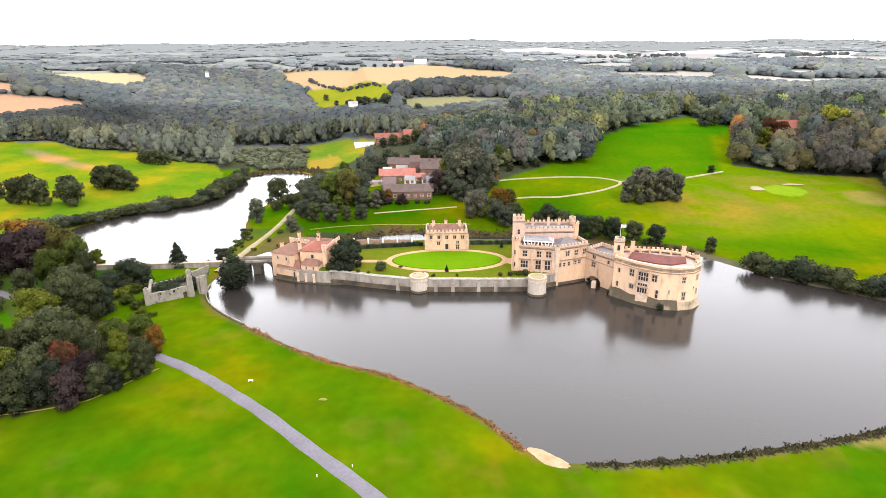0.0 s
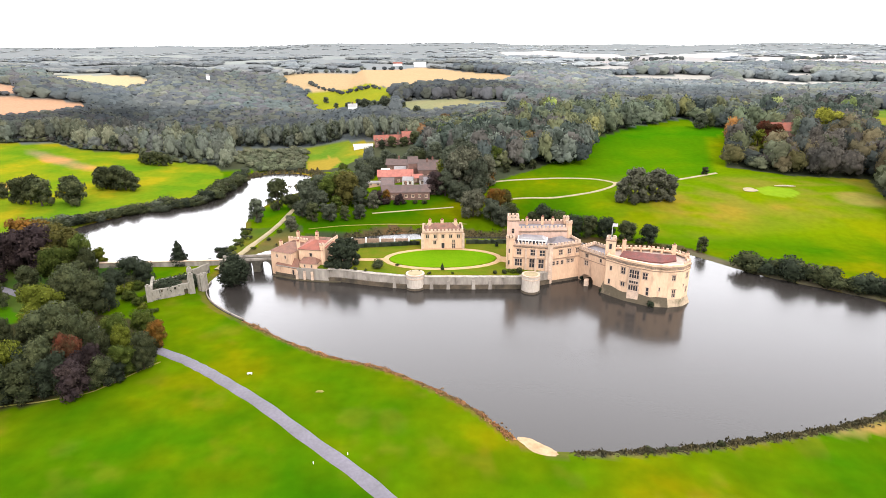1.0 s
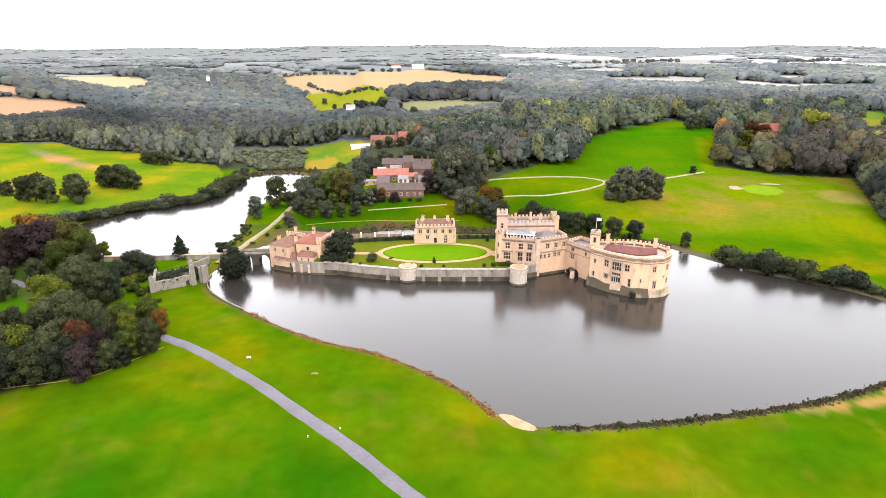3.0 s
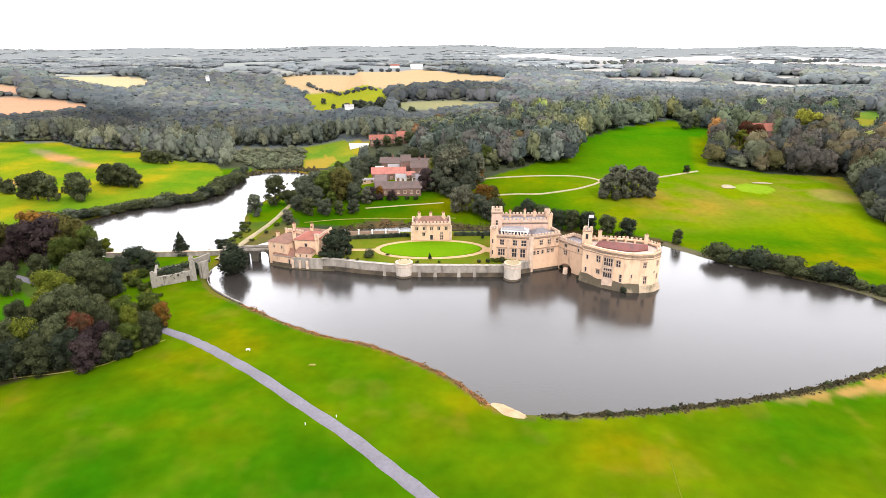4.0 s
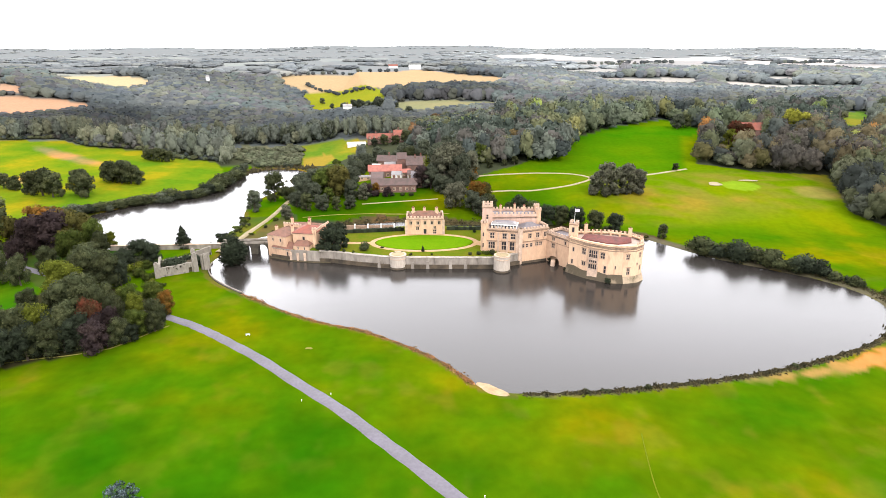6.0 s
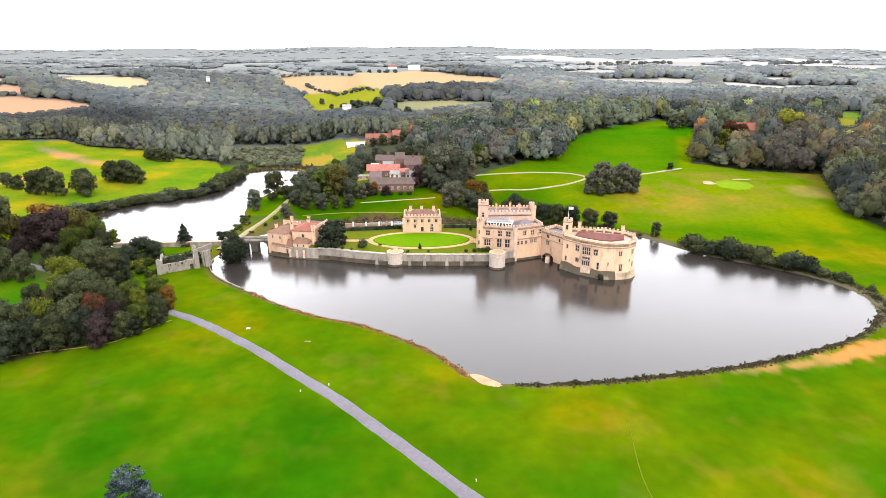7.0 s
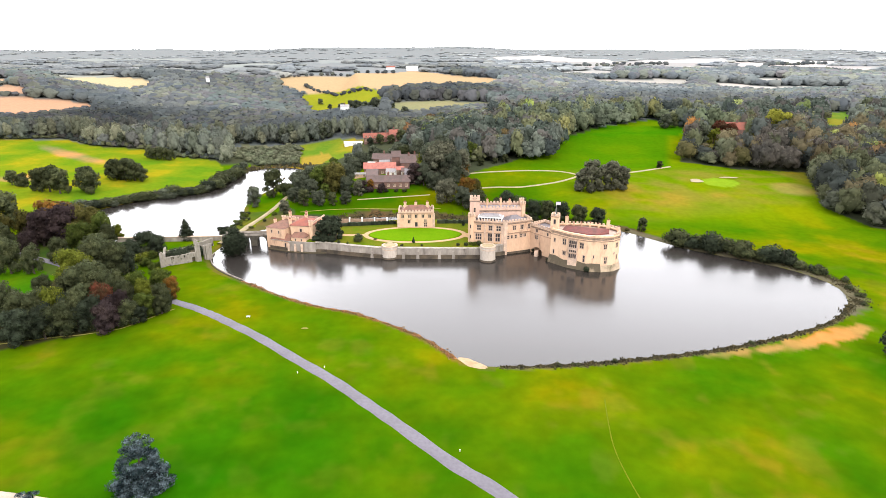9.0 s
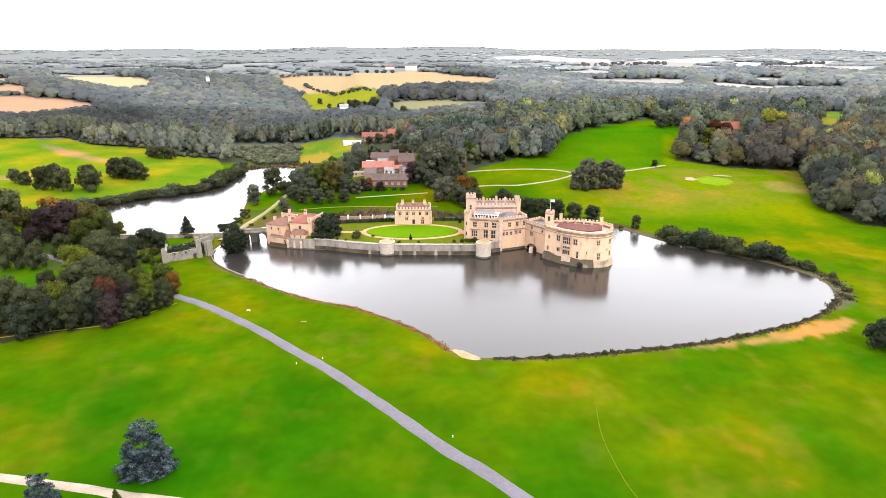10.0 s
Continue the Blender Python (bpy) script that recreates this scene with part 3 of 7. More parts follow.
ribbon("road", [(75, -10), (50, 19), (25.2, 47.4), (15.6, 56.6), (3.2, 70.4), (-5, 79.2), (-15.5, 90.4), (-28, 102), (-41.5, 114.8), (-53, 124.4), (-60.2, 130.2), (-65.4, 134.0), (-71, 137.8), (-88, 147.5), (-110, 160), (-140, 180), (-170, 196)], 3.0, M["asphalt"], "narrow grey asphalt estate road through the lawn", category="road")
ribbon("path", [(-140, 60), (-104, 55), (-75.4, 49.6), (-55.1, 45.9), (-45.7, 43.8), (-34.8, 42.0), (-10, 36)], 2.0, M["path_grit"], "pale gravel footpath over the grass")
ribbon("path", [(20, 318), (40, 324), (65, 325), (88, 323), (99, 315), (95, 307), (83, 300), (61, 295), (41, 294), (20, 290)], 1.6, M["gravel"], "pale gravel golf course path", 0.2)
ribbon("path", [(99, 315), (118, 316), (136, 320), (150, 326), (165, 333)], 1.8, M["gravel"], "pale gravel golf course path", 0.2)
ribbon("path", [(-60, 253), (-47, 258), (-35, 260.5), (-20, 262.5), (0, 262.5), (14, 260)], 0.6, M["verge"], "worn grassy footpath along the far moat bank", 0.12)
ribbon("path", [(-33, 276.0), (-26, 278), (-11, 281.5), (8, 284)], 1.1, M["gravel"], "pale gravel footpath below the stables", 0.15)
ribbon("road", [(-86, 207), (-85, 216), (-82.6, 229), (-79, 250), (-77, 270), (-76, 300)], 2.4, M["gravel"], "pale drive leading off the causeway", 0.5, category="road")
ribbon("track", [(-124, 108.0), (-117.6, 111.0), (-109.8, 113.5), (-102.5, 115.8), (-96.8, 117.0), (-90.1, 119.4), (-86.0, 121.6), (-82.4, 126.3), (-78.2, 132.8), (-75.6, 136.0)], 0.55, M["verge"], "thin rim of pale dry grass along the wood", 0.05)
ribbon("track", [(53, 80), (51.5, 72), (50, 62), (50, 53), (51, 44), (54, 34)], 0.26, M["dry_grass"], "faint worn wheel track in the grass", 0.04)


def sand_patch(name, x, y, w, d, turn, mat, label, lift, seed, dome=0.15):
    """A low uneven bed of sand lying on the ground."""
    r = np.random.default_rng(seed)
    a = np.linspace(0, 2 * math.pi, 28, endpoint=False)
    wob = 1 + 0.16 * np.sin(2 * a + seed) + 0.1 * np.sin(3 * a + 2 * seed) + r.normal(0, 0.03, 28)
    ct, st = math.cos(radians(turn)), math.sin(radians(turn))
    rings = []
    for k, up in ((1.06, -0.3), (1.0, 0.0), (0.7, 0.6), (0.35, 1.0)):
        px, py = np.cos(a) * w * wob * k, np.sin(a) * d * wob * k
        qx, qy = x + px * ct - py * st, y + px * st + py * ct
        rings.append(np.c_[qx, qy, np.maximum(land(qx, qy), 0.02) + lift + dome * up])
    s = Shape()
    for lo, hi in zip(rings, rings[1:]):
        for i in range(28):
            j = (i + 1) % 28
            s.face(lo[i], lo[j], hi[j], hi[i])
    s.face(*rings[-1])
    return structure(name, s, M[mat], label, "sand")


sand_patch("beach", 21.8, 98.8, 4.4, 1.9, -34, "beach", "small bare sandy beach at the lake's corner", 0.05, 3)
sand_patch("sand_bunker", 168.5, 300, 4.2, 3.0, 10, "gravel", "pale sand bunker beside the golf green", 0.25, 5)
sand_patch("sand_bunker", 191, 306.5, 4.6, 1.5, -5, "gravel", "long pale sand bunker behind the golf green", 0.25, 8)


# ---------------------------------------------------------------- castle helpers
MERLON = Shape().box(-0.43, 0.43, 0.0, 0.42, 0.0, 0.75).mesh("merlon", M["dressed"])
MERLON_GREY = Shape().box(-0.43, 0.43, 0.0, 0.42, 0.0, 0.75).mesh("merlon", M["stone_grey"])
WINDOWS = {}


def window_meshes(w, h, lights, rows):
    """The stone frame, hood, mullion, transom and glass of a window of that size."""
    key = (round(w, 2), round(h, 2))
    if key not in WINDOWS:
        b = 0.16
        out = [(-w / 2 - b, -b), (w / 2 + b, -b), (w / 2 + b, h + b), (-w / 2 - b, h + b)]
        hole = [(-w / 2 + 0.04, 0.04), (w / 2 - 0.04, 0.04), (w / 2 - 0.04, h - 0.04), (-w / 2 + 0.04, h - 0.04)]
        s = Shape()
        for i in range(4):
            k = (i + 1) % 4
            (ax, az), (bx, bz), (cx, cz), (dx, dz) = out[i], out[k], hole[k], hole[i]
            s.face((ax, -0.07, az), (bx, -0.07, bz), (cx, -0.07, cz), (dx, -0.07, dz))
            s.face((dx, -0.07, dz), (cx, -0.07, cz), (cx, 0.2, cz), (dx, 0.2, dz))
            s.face((bx, -0.07, bz), (ax, -0.07, az), (ax, 0.2, az), (bx, 0.2, bz))
        hood = Shape().box(-w / 2 - 2 * b, w / 2 + 2 * b, -0.2, -0.005, h + b, h + b + 0.14)
        mull = Shape().box(-0.07, 0.07, -0.02, 0.19, 0.045, h - 0.045)
        tran = Shape().box(-w / 2 + 0.045, w / 2 - 0.045, -0.01, 0.18, -0.06, 0.06)
        g = Shape().box(-w / 2 - 0.02, w / 2 + 0.02, 0.22, 0.26, -0.02, h + 0.02)
        WINDOWS[key] = s.mesh("window", M["dressed"]), g.mesh("pane", M["glass"]), hood.mesh("hood", M["course"]), mull.mesh("mullion", M["dressed"]), tran.mesh("transom", M["dressed"])
    return WINDOWS[key]


def wall_run(shape, p0, p1, z0, z1, parent, openings=(), deep=0.5):
    """One wall from p0 to p1, outside on its right. openings: (place along it 0..1, sill, width, height, lights, rows)."""
    p0, p1 = Vector(p0).to_2d(), Vector(p1).to_2d()
    along = (p1 - p0).normalized()
    inward = Vector((-along.y, along.x))
    length = (p1 - p0).length
    holes = [(f * length - w / 2, f * length + w / 2, s, s + h) for f, s, w, h, *_ in openings]
    xs = sorted({0.0, length, *[v for o in holes for v in o[:2] if 0 < v < length]})
    zs = sorted({z0, z1, *[v for o in holes for v in o[2:] if z0 < v < z1]})

    def at(x, z, back=0.0):
        q = p0 + along * x + inward * back
        return (q.x, q.y, z)

    for x0, x1 in zip(xs, xs[1:]):
        for a, b in zip(zs, zs[1:]):
            if not any(o[0] - 1e-6 <= x0 and x1 <= o[1] + 1e-6 and o[2] - 1e-6 <= a and b <= o[3] + 1e-6 for o in holes):
                shape.face(at(x0, a), at(x1, a), at(x1, b), at(x0, b))
    for x0, x1, a, b in holes:
        shape.face(at(x0, a), at(x0, b), at(x0, b, deep), at(x0, a, deep))
        shape.face(at(x1, b), at(x1, a), at(x1, a, deep), at(x1, b, deep))
        shape.face(at(x1, a), at(x0, a), at(x0, a, deep), at(x1, a, deep))
        shape.face(at(x0, b), at(x1, b), at(x1, b, deep), at(x0, b, deep))
    turn = math.atan2(along.y, along.x)
    for f, s, w, h, lights, rows in openings:
        frame_mesh, pane_mesh, hood_mesh, mullion_mesh, transom_mesh = window_meshes(w, h, lights, rows)
        q = p0 + along * f * length
        win = part("window", frame_mesh, None, parent, "", Matrix.Translation((q.x, q.y, s)) @ Matrix.Rotation(turn, 4, "Z"))
        part("pane", pane_mesh, None, win)
        if h > 1.35 and lights > 1:
            part("hood", hood_mesh, None, win)
        for i in range(1, lights):
            part("mullion", mullion_mesh, None, win, "", Matrix.Translation((-w / 2 + w * i / lights, 0, 0)))
        for i in range(1, rows):
            part("transom", transom_mesh, None, win, "", Matrix.Translation((0, 0, h * i / rows)))


def band(shape, poly, z0, z1, out):
    """A string course round an outline."""
    c = np.mean(poly, 0)
    n = len(poly)
    grown = []
    for i in range(n):
        a, b, d = (np.array(poly[(i + k) % n], float) for k in (-1, 0, 1))
        u, v = (b - a) / np.linalg.norm(b - a), (d - b) / np.linalg.norm(d - b)
        nu, nv = np.array((u[1], -u[0])), np.array((v[1], -v[0]))
        m = nu + nv
        grown.append(tuple(b + m * out / max(0.3, 1 + nu @ nv)))
    for i in range(n):
        k = (i + 1) % n
        shape.face((*grown[i], z0), (*grown[k], z0), (*grown[k], z1), (*grown[i], z1))
        shape.face((*poly[i], z0), (*poly[k], z0), (*grown[k], z0), (*grown[i], z0))
        shape.face((*grown[i], z1), (*grown[k], z1), (*poly[k], z1), (*poly[i], z1))
    return grown


def battlement(poly, z, parent, solid=0.7, mat="dressed", skip=(), thick=0.45, step=1.5, plain=()):
    """A parapet wall on an outline with its merlons."""
    s = Shape()
    n = len(poly)
    c = np.mean(poly, 0)
    inner = [tuple(np.array(p) + (c - np.array(p)) / np.linalg.norm(c - np.array(p)) * thick * 1.3) for p in poly]
    for i in range(n):
        k = (i + 1) % n
        if i in skip:
            continue
        s.face((*poly[i], z), (*poly[k], z), (*poly[k], z + solid), (*poly[i], z + solid))
        s.face((*inner[k], z), (*inner[i], z), (*inner[i], z + solid), (*inner[k], z + solid))
        s.face((*poly[i], z + solid), (*poly[k], z + solid), (*inner[k], z + solid), (*inner[i], z + solid))
    low = part("parapet", s, M[mat], parent)
    for i in range(n):
        if i in skip or i in plain:
            continue
        a, b = np.array(poly[i], float), np.array(poly[(i + 1) % n], float)
        length = np.linalg.norm(b - a)
        count = max(1, round(length / step))
        u = (b - a) / length
        for j in range(count):
            q = a + u * length * (j + 0.5) / count
            part("merlon", MERLON if mat != "stone_grey" else MERLON_GREY, None, low, "", Matrix.Translation((*q, z + solid)) @ Matrix.Rotation(math.atan2(u[1], u[0]), 4, "Z"))
    return low


def turret(parent, x, y, r, z0, z1, mat="stone", n=8, cap=True, slits=()):
    s = Shape().tube(x, y, r, z0, z1, n, start=math.pi / n)
    s.tube(x, y, r * 1.14, z1 - 0.35, z1, n, start=math.pi / n)
    ob = part("turret", s, M[mat], parent)
    if cap:
        ring = [(x + r * 1.1 * math.cos(math.pi / n + 2 * math.pi * i / n), y + r * 1.1 * math.sin(math.pi / n + 2 * math.pi * i / n)) for i in range(n)]
        m = Shape()
        for i in range(n):
            a, b = np.array(ring[i]), np.array(ring[(i + 1) % n])
            a2, b2 = a + (b - a) * 0.22, a + (b - a) * 0.78
            c = np.array((x, y))
            m.prism([tuple(a2), tuple(b2), tuple(b2 + (c - b2) * 0.3), tuple(a2 + (c - a2) * 0.3)], z1, z1 + 0.75)
        part("crenellation", m, M["dressed"], ob)
    for az, z in slits:
        a = radians(az)
        m = Matrix.Translation((x + r * math.cos(a), y + r * math.sin(a), z)) @ Matrix.Rotation(a + math.pi / 2, 4, "Z")
        part("slit", Shape().box(-0.22, 0.22, -0.05, 0.3, 0, 1.6), M["glass"], ob, "dark arrow slit", m)
    return ob


def chimney(parent, x, y, z0, z1, w=0.9, pots=2, mat="stone"):
    s = Shape().box(x - w, x + w, y - w * 0.55, y + w * 0.55, z0, z1)
    s.box(x - w * 1.12, x + w * 1.12, y - w * 0.7, y + w * 0.7, z1 - 0.3, z1)
    ob = part("chimney", s, M[mat], parent)
    p = Shape()
    for i in range(pots):
        p.tube(x - w * 0.6 + 1.2 * w * (i + 0.5) / pots, y, 0.2, z1, z1 + 0.6, 8, 0.16)
    part("chimney_pot", p, M["tile"], ob)


def storey_walls(parent, poly, z0, z1, openings=None, mat="stone", bands=(), name="wall", skip=()):
    s = Shape()
    n = len(poly)
    for i in range(n):
        if i not in skip:
            wall_run(s, poly[i], poly[(i + 1) % n], z0, z1, parent, (openings or {}).get(i, ()))
    ob = part(name, s, M[mat], parent)
    if bands:
        t = Shape()
        for z, h, out in bands:
            band(t, poly, z, z + h, out)
        part("string_course", t, M["course"], ob)
    return ob


def shifted(p, away, along=0.0, turn=-14.0):
    """A place from p: metres along the castle's front and metres back from it."""
    a = radians(turn)
    return (p[0] + along * math.cos(a) - away * math.sin(a), p[1] + along * math.sin(a) + away * math.cos(a))


ISLE_Z = 4.6

# ---------------------------------------------------------------- the castle island
isle = [(-63.5, 206.2), (-52, 199.6), (-36, 197.0), (-11, 190.2), (30, 188.8), (40.5, 194), (52.5, 199), (57, 212), (50, 225), (30, 232), (0, 233.5), (-35, 229), (-58, 222), (-66, 214)]
s = Shape().prism(isle, -1.5, ISLE_Z)
structure("island", s, M["rough"], "grassy walled castle island in the lake", "ground")
wide, deep = 20.5, 10.2
ring = [(2.2 + wide * math.cos(a), 207.5 + deep * math.sin(a)) for a in np.linspace(0, 2 * math.pi, 48, endpoint=False)]
structure("lawn", Shape().prism(ring, ISLE_Z, ISLE_Z + 0.14), M["lawn"], "smooth oval croquet lawn in front of the castle", "lawn")
ribbon("path", [(2.2 + 22.2 * math.cos(a), 207.5 + 11.6 * math.sin(a)) for a in np.linspace(0, 2 * math.pi, 20, endpoint=False)], 2.0, M["sand"], "sandy gravel drive round the oval lawn", 0.06, True, "path", ISLE_Z)
ribbon("path", [(23.5, 207), (25.5, 206), (28, 205)], 5.5, M["sand"], "sandy forecourt before the castle door", 0.05, False, "path", ISLE_Z)
ribbon("path", [(-20, 207), (-28, 207), (-38, 207.5), (-44, 208)], 2.6, M["sand"], "sandy gravel drive from the gatehouse", 0.05, False, "path", ISLE_Z)

# curtain wall along the water with its two bastions
wall = thing("curtain_wall", "weathered grey ragstone curtain wall rising from the lake", "wall", at=(0, 0, 0))
line = [(-40.8, 196.4), (-35.8, 195.8), (-24, 191.8), (-11, 188.4), (10, 187.6), (30.2, 187.4), (41, 192.3)]
for a, b in zip(line, line[1:]):
    u = (np.array(b) - a) / np.linalg.norm(np.array(b) - a)
    n = np.array((-u[1], u[0]))
    quad = [a, b, tuple(np.array(b) + n * 1.6), tuple(np.array(a) + n * 1.6)]
    top = 4.35 + random.uniform(-0.12, 0.12)
    sec = part("wall_section", Shape().prism(quad, -1.2, top, grow=0.25), M["stone_grey"], wall)
    cop = Shape().prism([tuple(np.array(q) + d * n) for q, d in zip(quad, (-0.12, -0.12, 0.12, 0.12))], top, top + 0.22, True, True)
    part("coping", cop, M["coping"], sec)
    length = np.linalg.norm(np.array(b) - a)
    for k in range(int(length / 6)):
        if random.random() < 0.5:
            continue
        q = np.array(a) + u * (3 + 6 * k)
        but = Shape().prism([tuple(q - u * 0.5 - n * 0.55), tuple(q + u * 0.5 - n * 0.55), tuple(q + u * 0.5 + n * 0.2), tuple(q - u * 0.5 + n * 0.2)], -1.2, 3.0 + random.uniform(-0.6, 0.4), grow=0.3)
        part("buttress", but, M["stone_grey"], wall)
    foot = Shape().prism([tuple(np.array(a) - n * 0.55), tuple(np.array(b) - n * 0.55), tuple(np.array(b) + n * 0.3), tuple(np.array(a) + n * 0.3)], -1.2, 1.6)
    part("wall_foot", foot, M["stone_dark"], wall, "dark algae-stained wall foot at the waterline")
for x, y, r, top in ((-7.9, 189.4, 3.25, 5.2), (33.1, 185.1, 3.1, 6.1)):
    b = part("bastion", Shape().tube(x, y, r * 1.06, -1.2, top, 20, r), M["bastion"], wall, "round pale stone bastion standing in the water")
    t = Shape().tube(x, y, r * 1.06, top - 1.2, top - 0.9, 20)
    t.tube(x, y, r * 1.05, top, top + 0.35, 20)
    part("coping", t, M["dressed"], b)
    part("platform", Shape().tube(x, y, r * 0.8, top + 0.35, top + 0.4, 16), M["gravel"], b)
    part("bastion_foot", Shape().tube(x, y, r * 1.16, -1.2, 0.7, 20, r * 1.1), M["stone_dark"], b)

# ---------------------------------------------------------------- the main house
house = thing("castle_house", "warm ragstone castle house with battlements and mullioned windows", "castle")
A, B, C = (27.6, 195.7), (41.0, 192.4), (53.0, 197.0)
D, E = (50.0, 206.5), (29.8, 205.5)
front = [A, B, C, D, E]
storey_walls(house, front, 3.0, 14.0, {
    0: [(0.18, 10.2, 1.7, 2.2, 2, 2), (0.55, 10.2, 1.9, 2.2, 2, 2), (0.79, 10.2, 1.9, 2.2, 2, 2), (0.17, 5.9, 2.6, 2.7, 3, 2), (0.53, 5.5, 1.9, 3.6, 2, 2), (0.77, 5.5, 1.9, 3.6, 2, 2)],
    1: [(0.34, 10.4, 1.5, 1.9, 2, 2), (0.62, 10.4, 1.5, 1.9, 2, 2), (0.89, 10.4, 1.3, 1.9, 2, 2), (0.12, 6.7, 1.0, 1.5, 1, 2), (0.25, 6.7, 1.0, 1.5, 1, 2), (0.40, 6.7, 1.0, 1.5, 1, 2),
        (0.60, 6.9, 1.3, 1.4, 2, 2), (0.74, 6.9, 1.3, 1.4, 2, 2)],
}, bands=((9.0, 0.3, 0.28), (13.5, 0.45, 0.32)))
part("plinth", Shape().prism(front, -1.2, 3.02, False, grow=0.3), M["stone"], house)
part("plinth_foot", Shape().prism([shifted(A, 0, 8), shifted(B, -0.35, 0.1), shifted(C, -0.4, 0.2), shifted(C, 3), shifted(A, 4, 8)], -1.2, 0.9), M["stone_dark"], house, "dark stone foot above the water")
battlement(front, 14.0, house, 0.3)
part("roof", Shape().prism(front, 13.0, 13.7), M["lead"], house)
rl = Shape().hip([(29.0, 196.6), (40.6, 193.9), (42, 202.5), (31.5, 204.3)], 13.72, 15.3, 0.35)
part("roof", rl, M["lead"], house, "low-pitched grey lead roof")
base = [(30.0, 197.2), (39.6, 195.0), (40.6, 199.6), (31.0, 201.8)]
lantern = part("skylight", Shape().prism(base, 13.9, 15.25), M["glass"], house, "dark glazed sides of the roof lantern")
c = np.mean(base, 0)
post = Shape().box(-0.16, 0.16, -0.16, 0.16, 13.9, 15.3).mesh("post", M["white"])
for i in range(4):
    a, b = np.array(base[i]), np.array(base[(i + 1) % 4])
    for k in range(8 if i % 2 == 0 else 4):
        q = a + (b - a) * k / (8 if i % 2 == 0 else 4)
        part("post", post, None, lantern, "white lantern post" if not k else "", Matrix.Translation((*q, 0)))
lip = [tuple(c + (np.array(p) - c) * 1.1) for p in base]
top = [tuple(c + (np.array(p) - c) * 0.72) for p in base]
cap = Shape()
for i in range(4):
    k = (i + 1) % 4
    cap.face((*lip[i], 15.28), (*lip[k], 15.28), (*top[k], 16.3), (*top[i], 16.3))
cap.face(*[(*p, 15.28) for p in lip[::-1]])
part("lantern_roof", cap, M["lead_pale"], lantern, "pale lead lantern roof")
edge = Shape()
for i in range(4):
    k = (i + 1) % 4
    edge.face((*[v * 1.0 for v in lip[i]], 15.2), (*lip[k], 15.2), (*lip[k], 15.45), (*lip[i], 15.45))
    q0, q1 = [tuple(c + (np.array(lip[j]) - c) * 0.93) for j in (i, k)]
    edge.face((*lip[i], 15.45), (*lip[k], 15.45), (*q1, 15.56), (*q0, 15.56))
part("lantern_edge", edge, M["white"], lantern, "white eaves board of the lantern")
part("lantern_top", Shape().hip(top, 16.3, 16.6, 0.4), M["lead"], lantern)
part("roof", Shape().hip([(42.5, 196.0), (50.5, 198.8), (48.5, 204.8), (41.5, 203.0)], 13.72, 15.4, 0.4), M["lead"], house)
turret(house, 26.9, 196.4, 1.5, 3.0, 16.6, slits=((-110, 6.5), (-110, 11)))
turret(house, 41.0, 192.7, 1.05, 0.0, 14.9, "dressed", cap=False)
for t in (0.36, 0.62, 0.9):
    q = np.array(A) + (np.array(B) - A) * t
    bt = Shape().prism([(q[0] - 0.35, q[1] - 0.45), (q[0] + 0.35, q[1] - 0.62), (q[0] + 0.45, q[1] + 0.2), (q[0] - 0.25, q[1] + 0.3)], 3.0, 12.8)
    part("buttress", bt, M["dressed"], house)
# the tall range behind
tall = [(27.2, 203.4), (50.2, 203.9), (50.9, 213), (28.3, 213.4)]
storey_walls(house, tall, 4.0, 17.2, {
                                      3: [(0.2, 6, 1.5, 2.6, 2, 2), (0.4, 6, 1.5, 2.6, 2, 2), (0.6, 6, 1.5, 2.6, 2, 2), (0.8, 6, 1.5, 2.6, 2, 2), (0.2, 11.5, 1.5, 2.4, 2, 2), (0.5, 11.5, 1.5, 2.4, 2, 2), (0.8, 11.5, 1.5, 2.4, 2, 2)]},
             bands=((16.5, 0.3, 0.2),), mat="stone_pink")
battlement(tall, 17.2, house, 0.6, "stone_pink")
part("roof", Shape().prism(tall, 16.0, 16.7), M["lead"], house)
part("roof", Shape().hip([(29.8, 205.4), (48.5, 205.6), (49.2, 211.6), (30.2, 212)], 16.72, 17.7, 0.4), M["lead"], house, "low-pitched grey lead roof")
tower = [(26.4, 202.2), (30.6, 201.9), (31.0, 206.4), (26.8, 206.7)]
storey_walls(house, tower, 4.0, 21.6, {0: [(0.5, 16.2, 0.9, 2.0, 1, 2)]}, bands=((21.1, 0.35, 0.18),), name="tower", mat="stone_pink")
battlement(tower, 21.6, house, 0.5, step=1.4)
part("roof", Shape().prism(tower, 20.8, 21.3), M["lead"], house)
turret(house, 49.9, 204.6, 1.15, 11.0, 19.6)
turret(house, 50.4, 212.6, 1.15, 11.0, 19.2)
for x, y, z in ((34.5, 208.6, 20.4), (40.5, 208.6, 20.8), (44.5, 208.8, 20.2)):
    chimney(house, x, y, 16.2, z, 0.45)

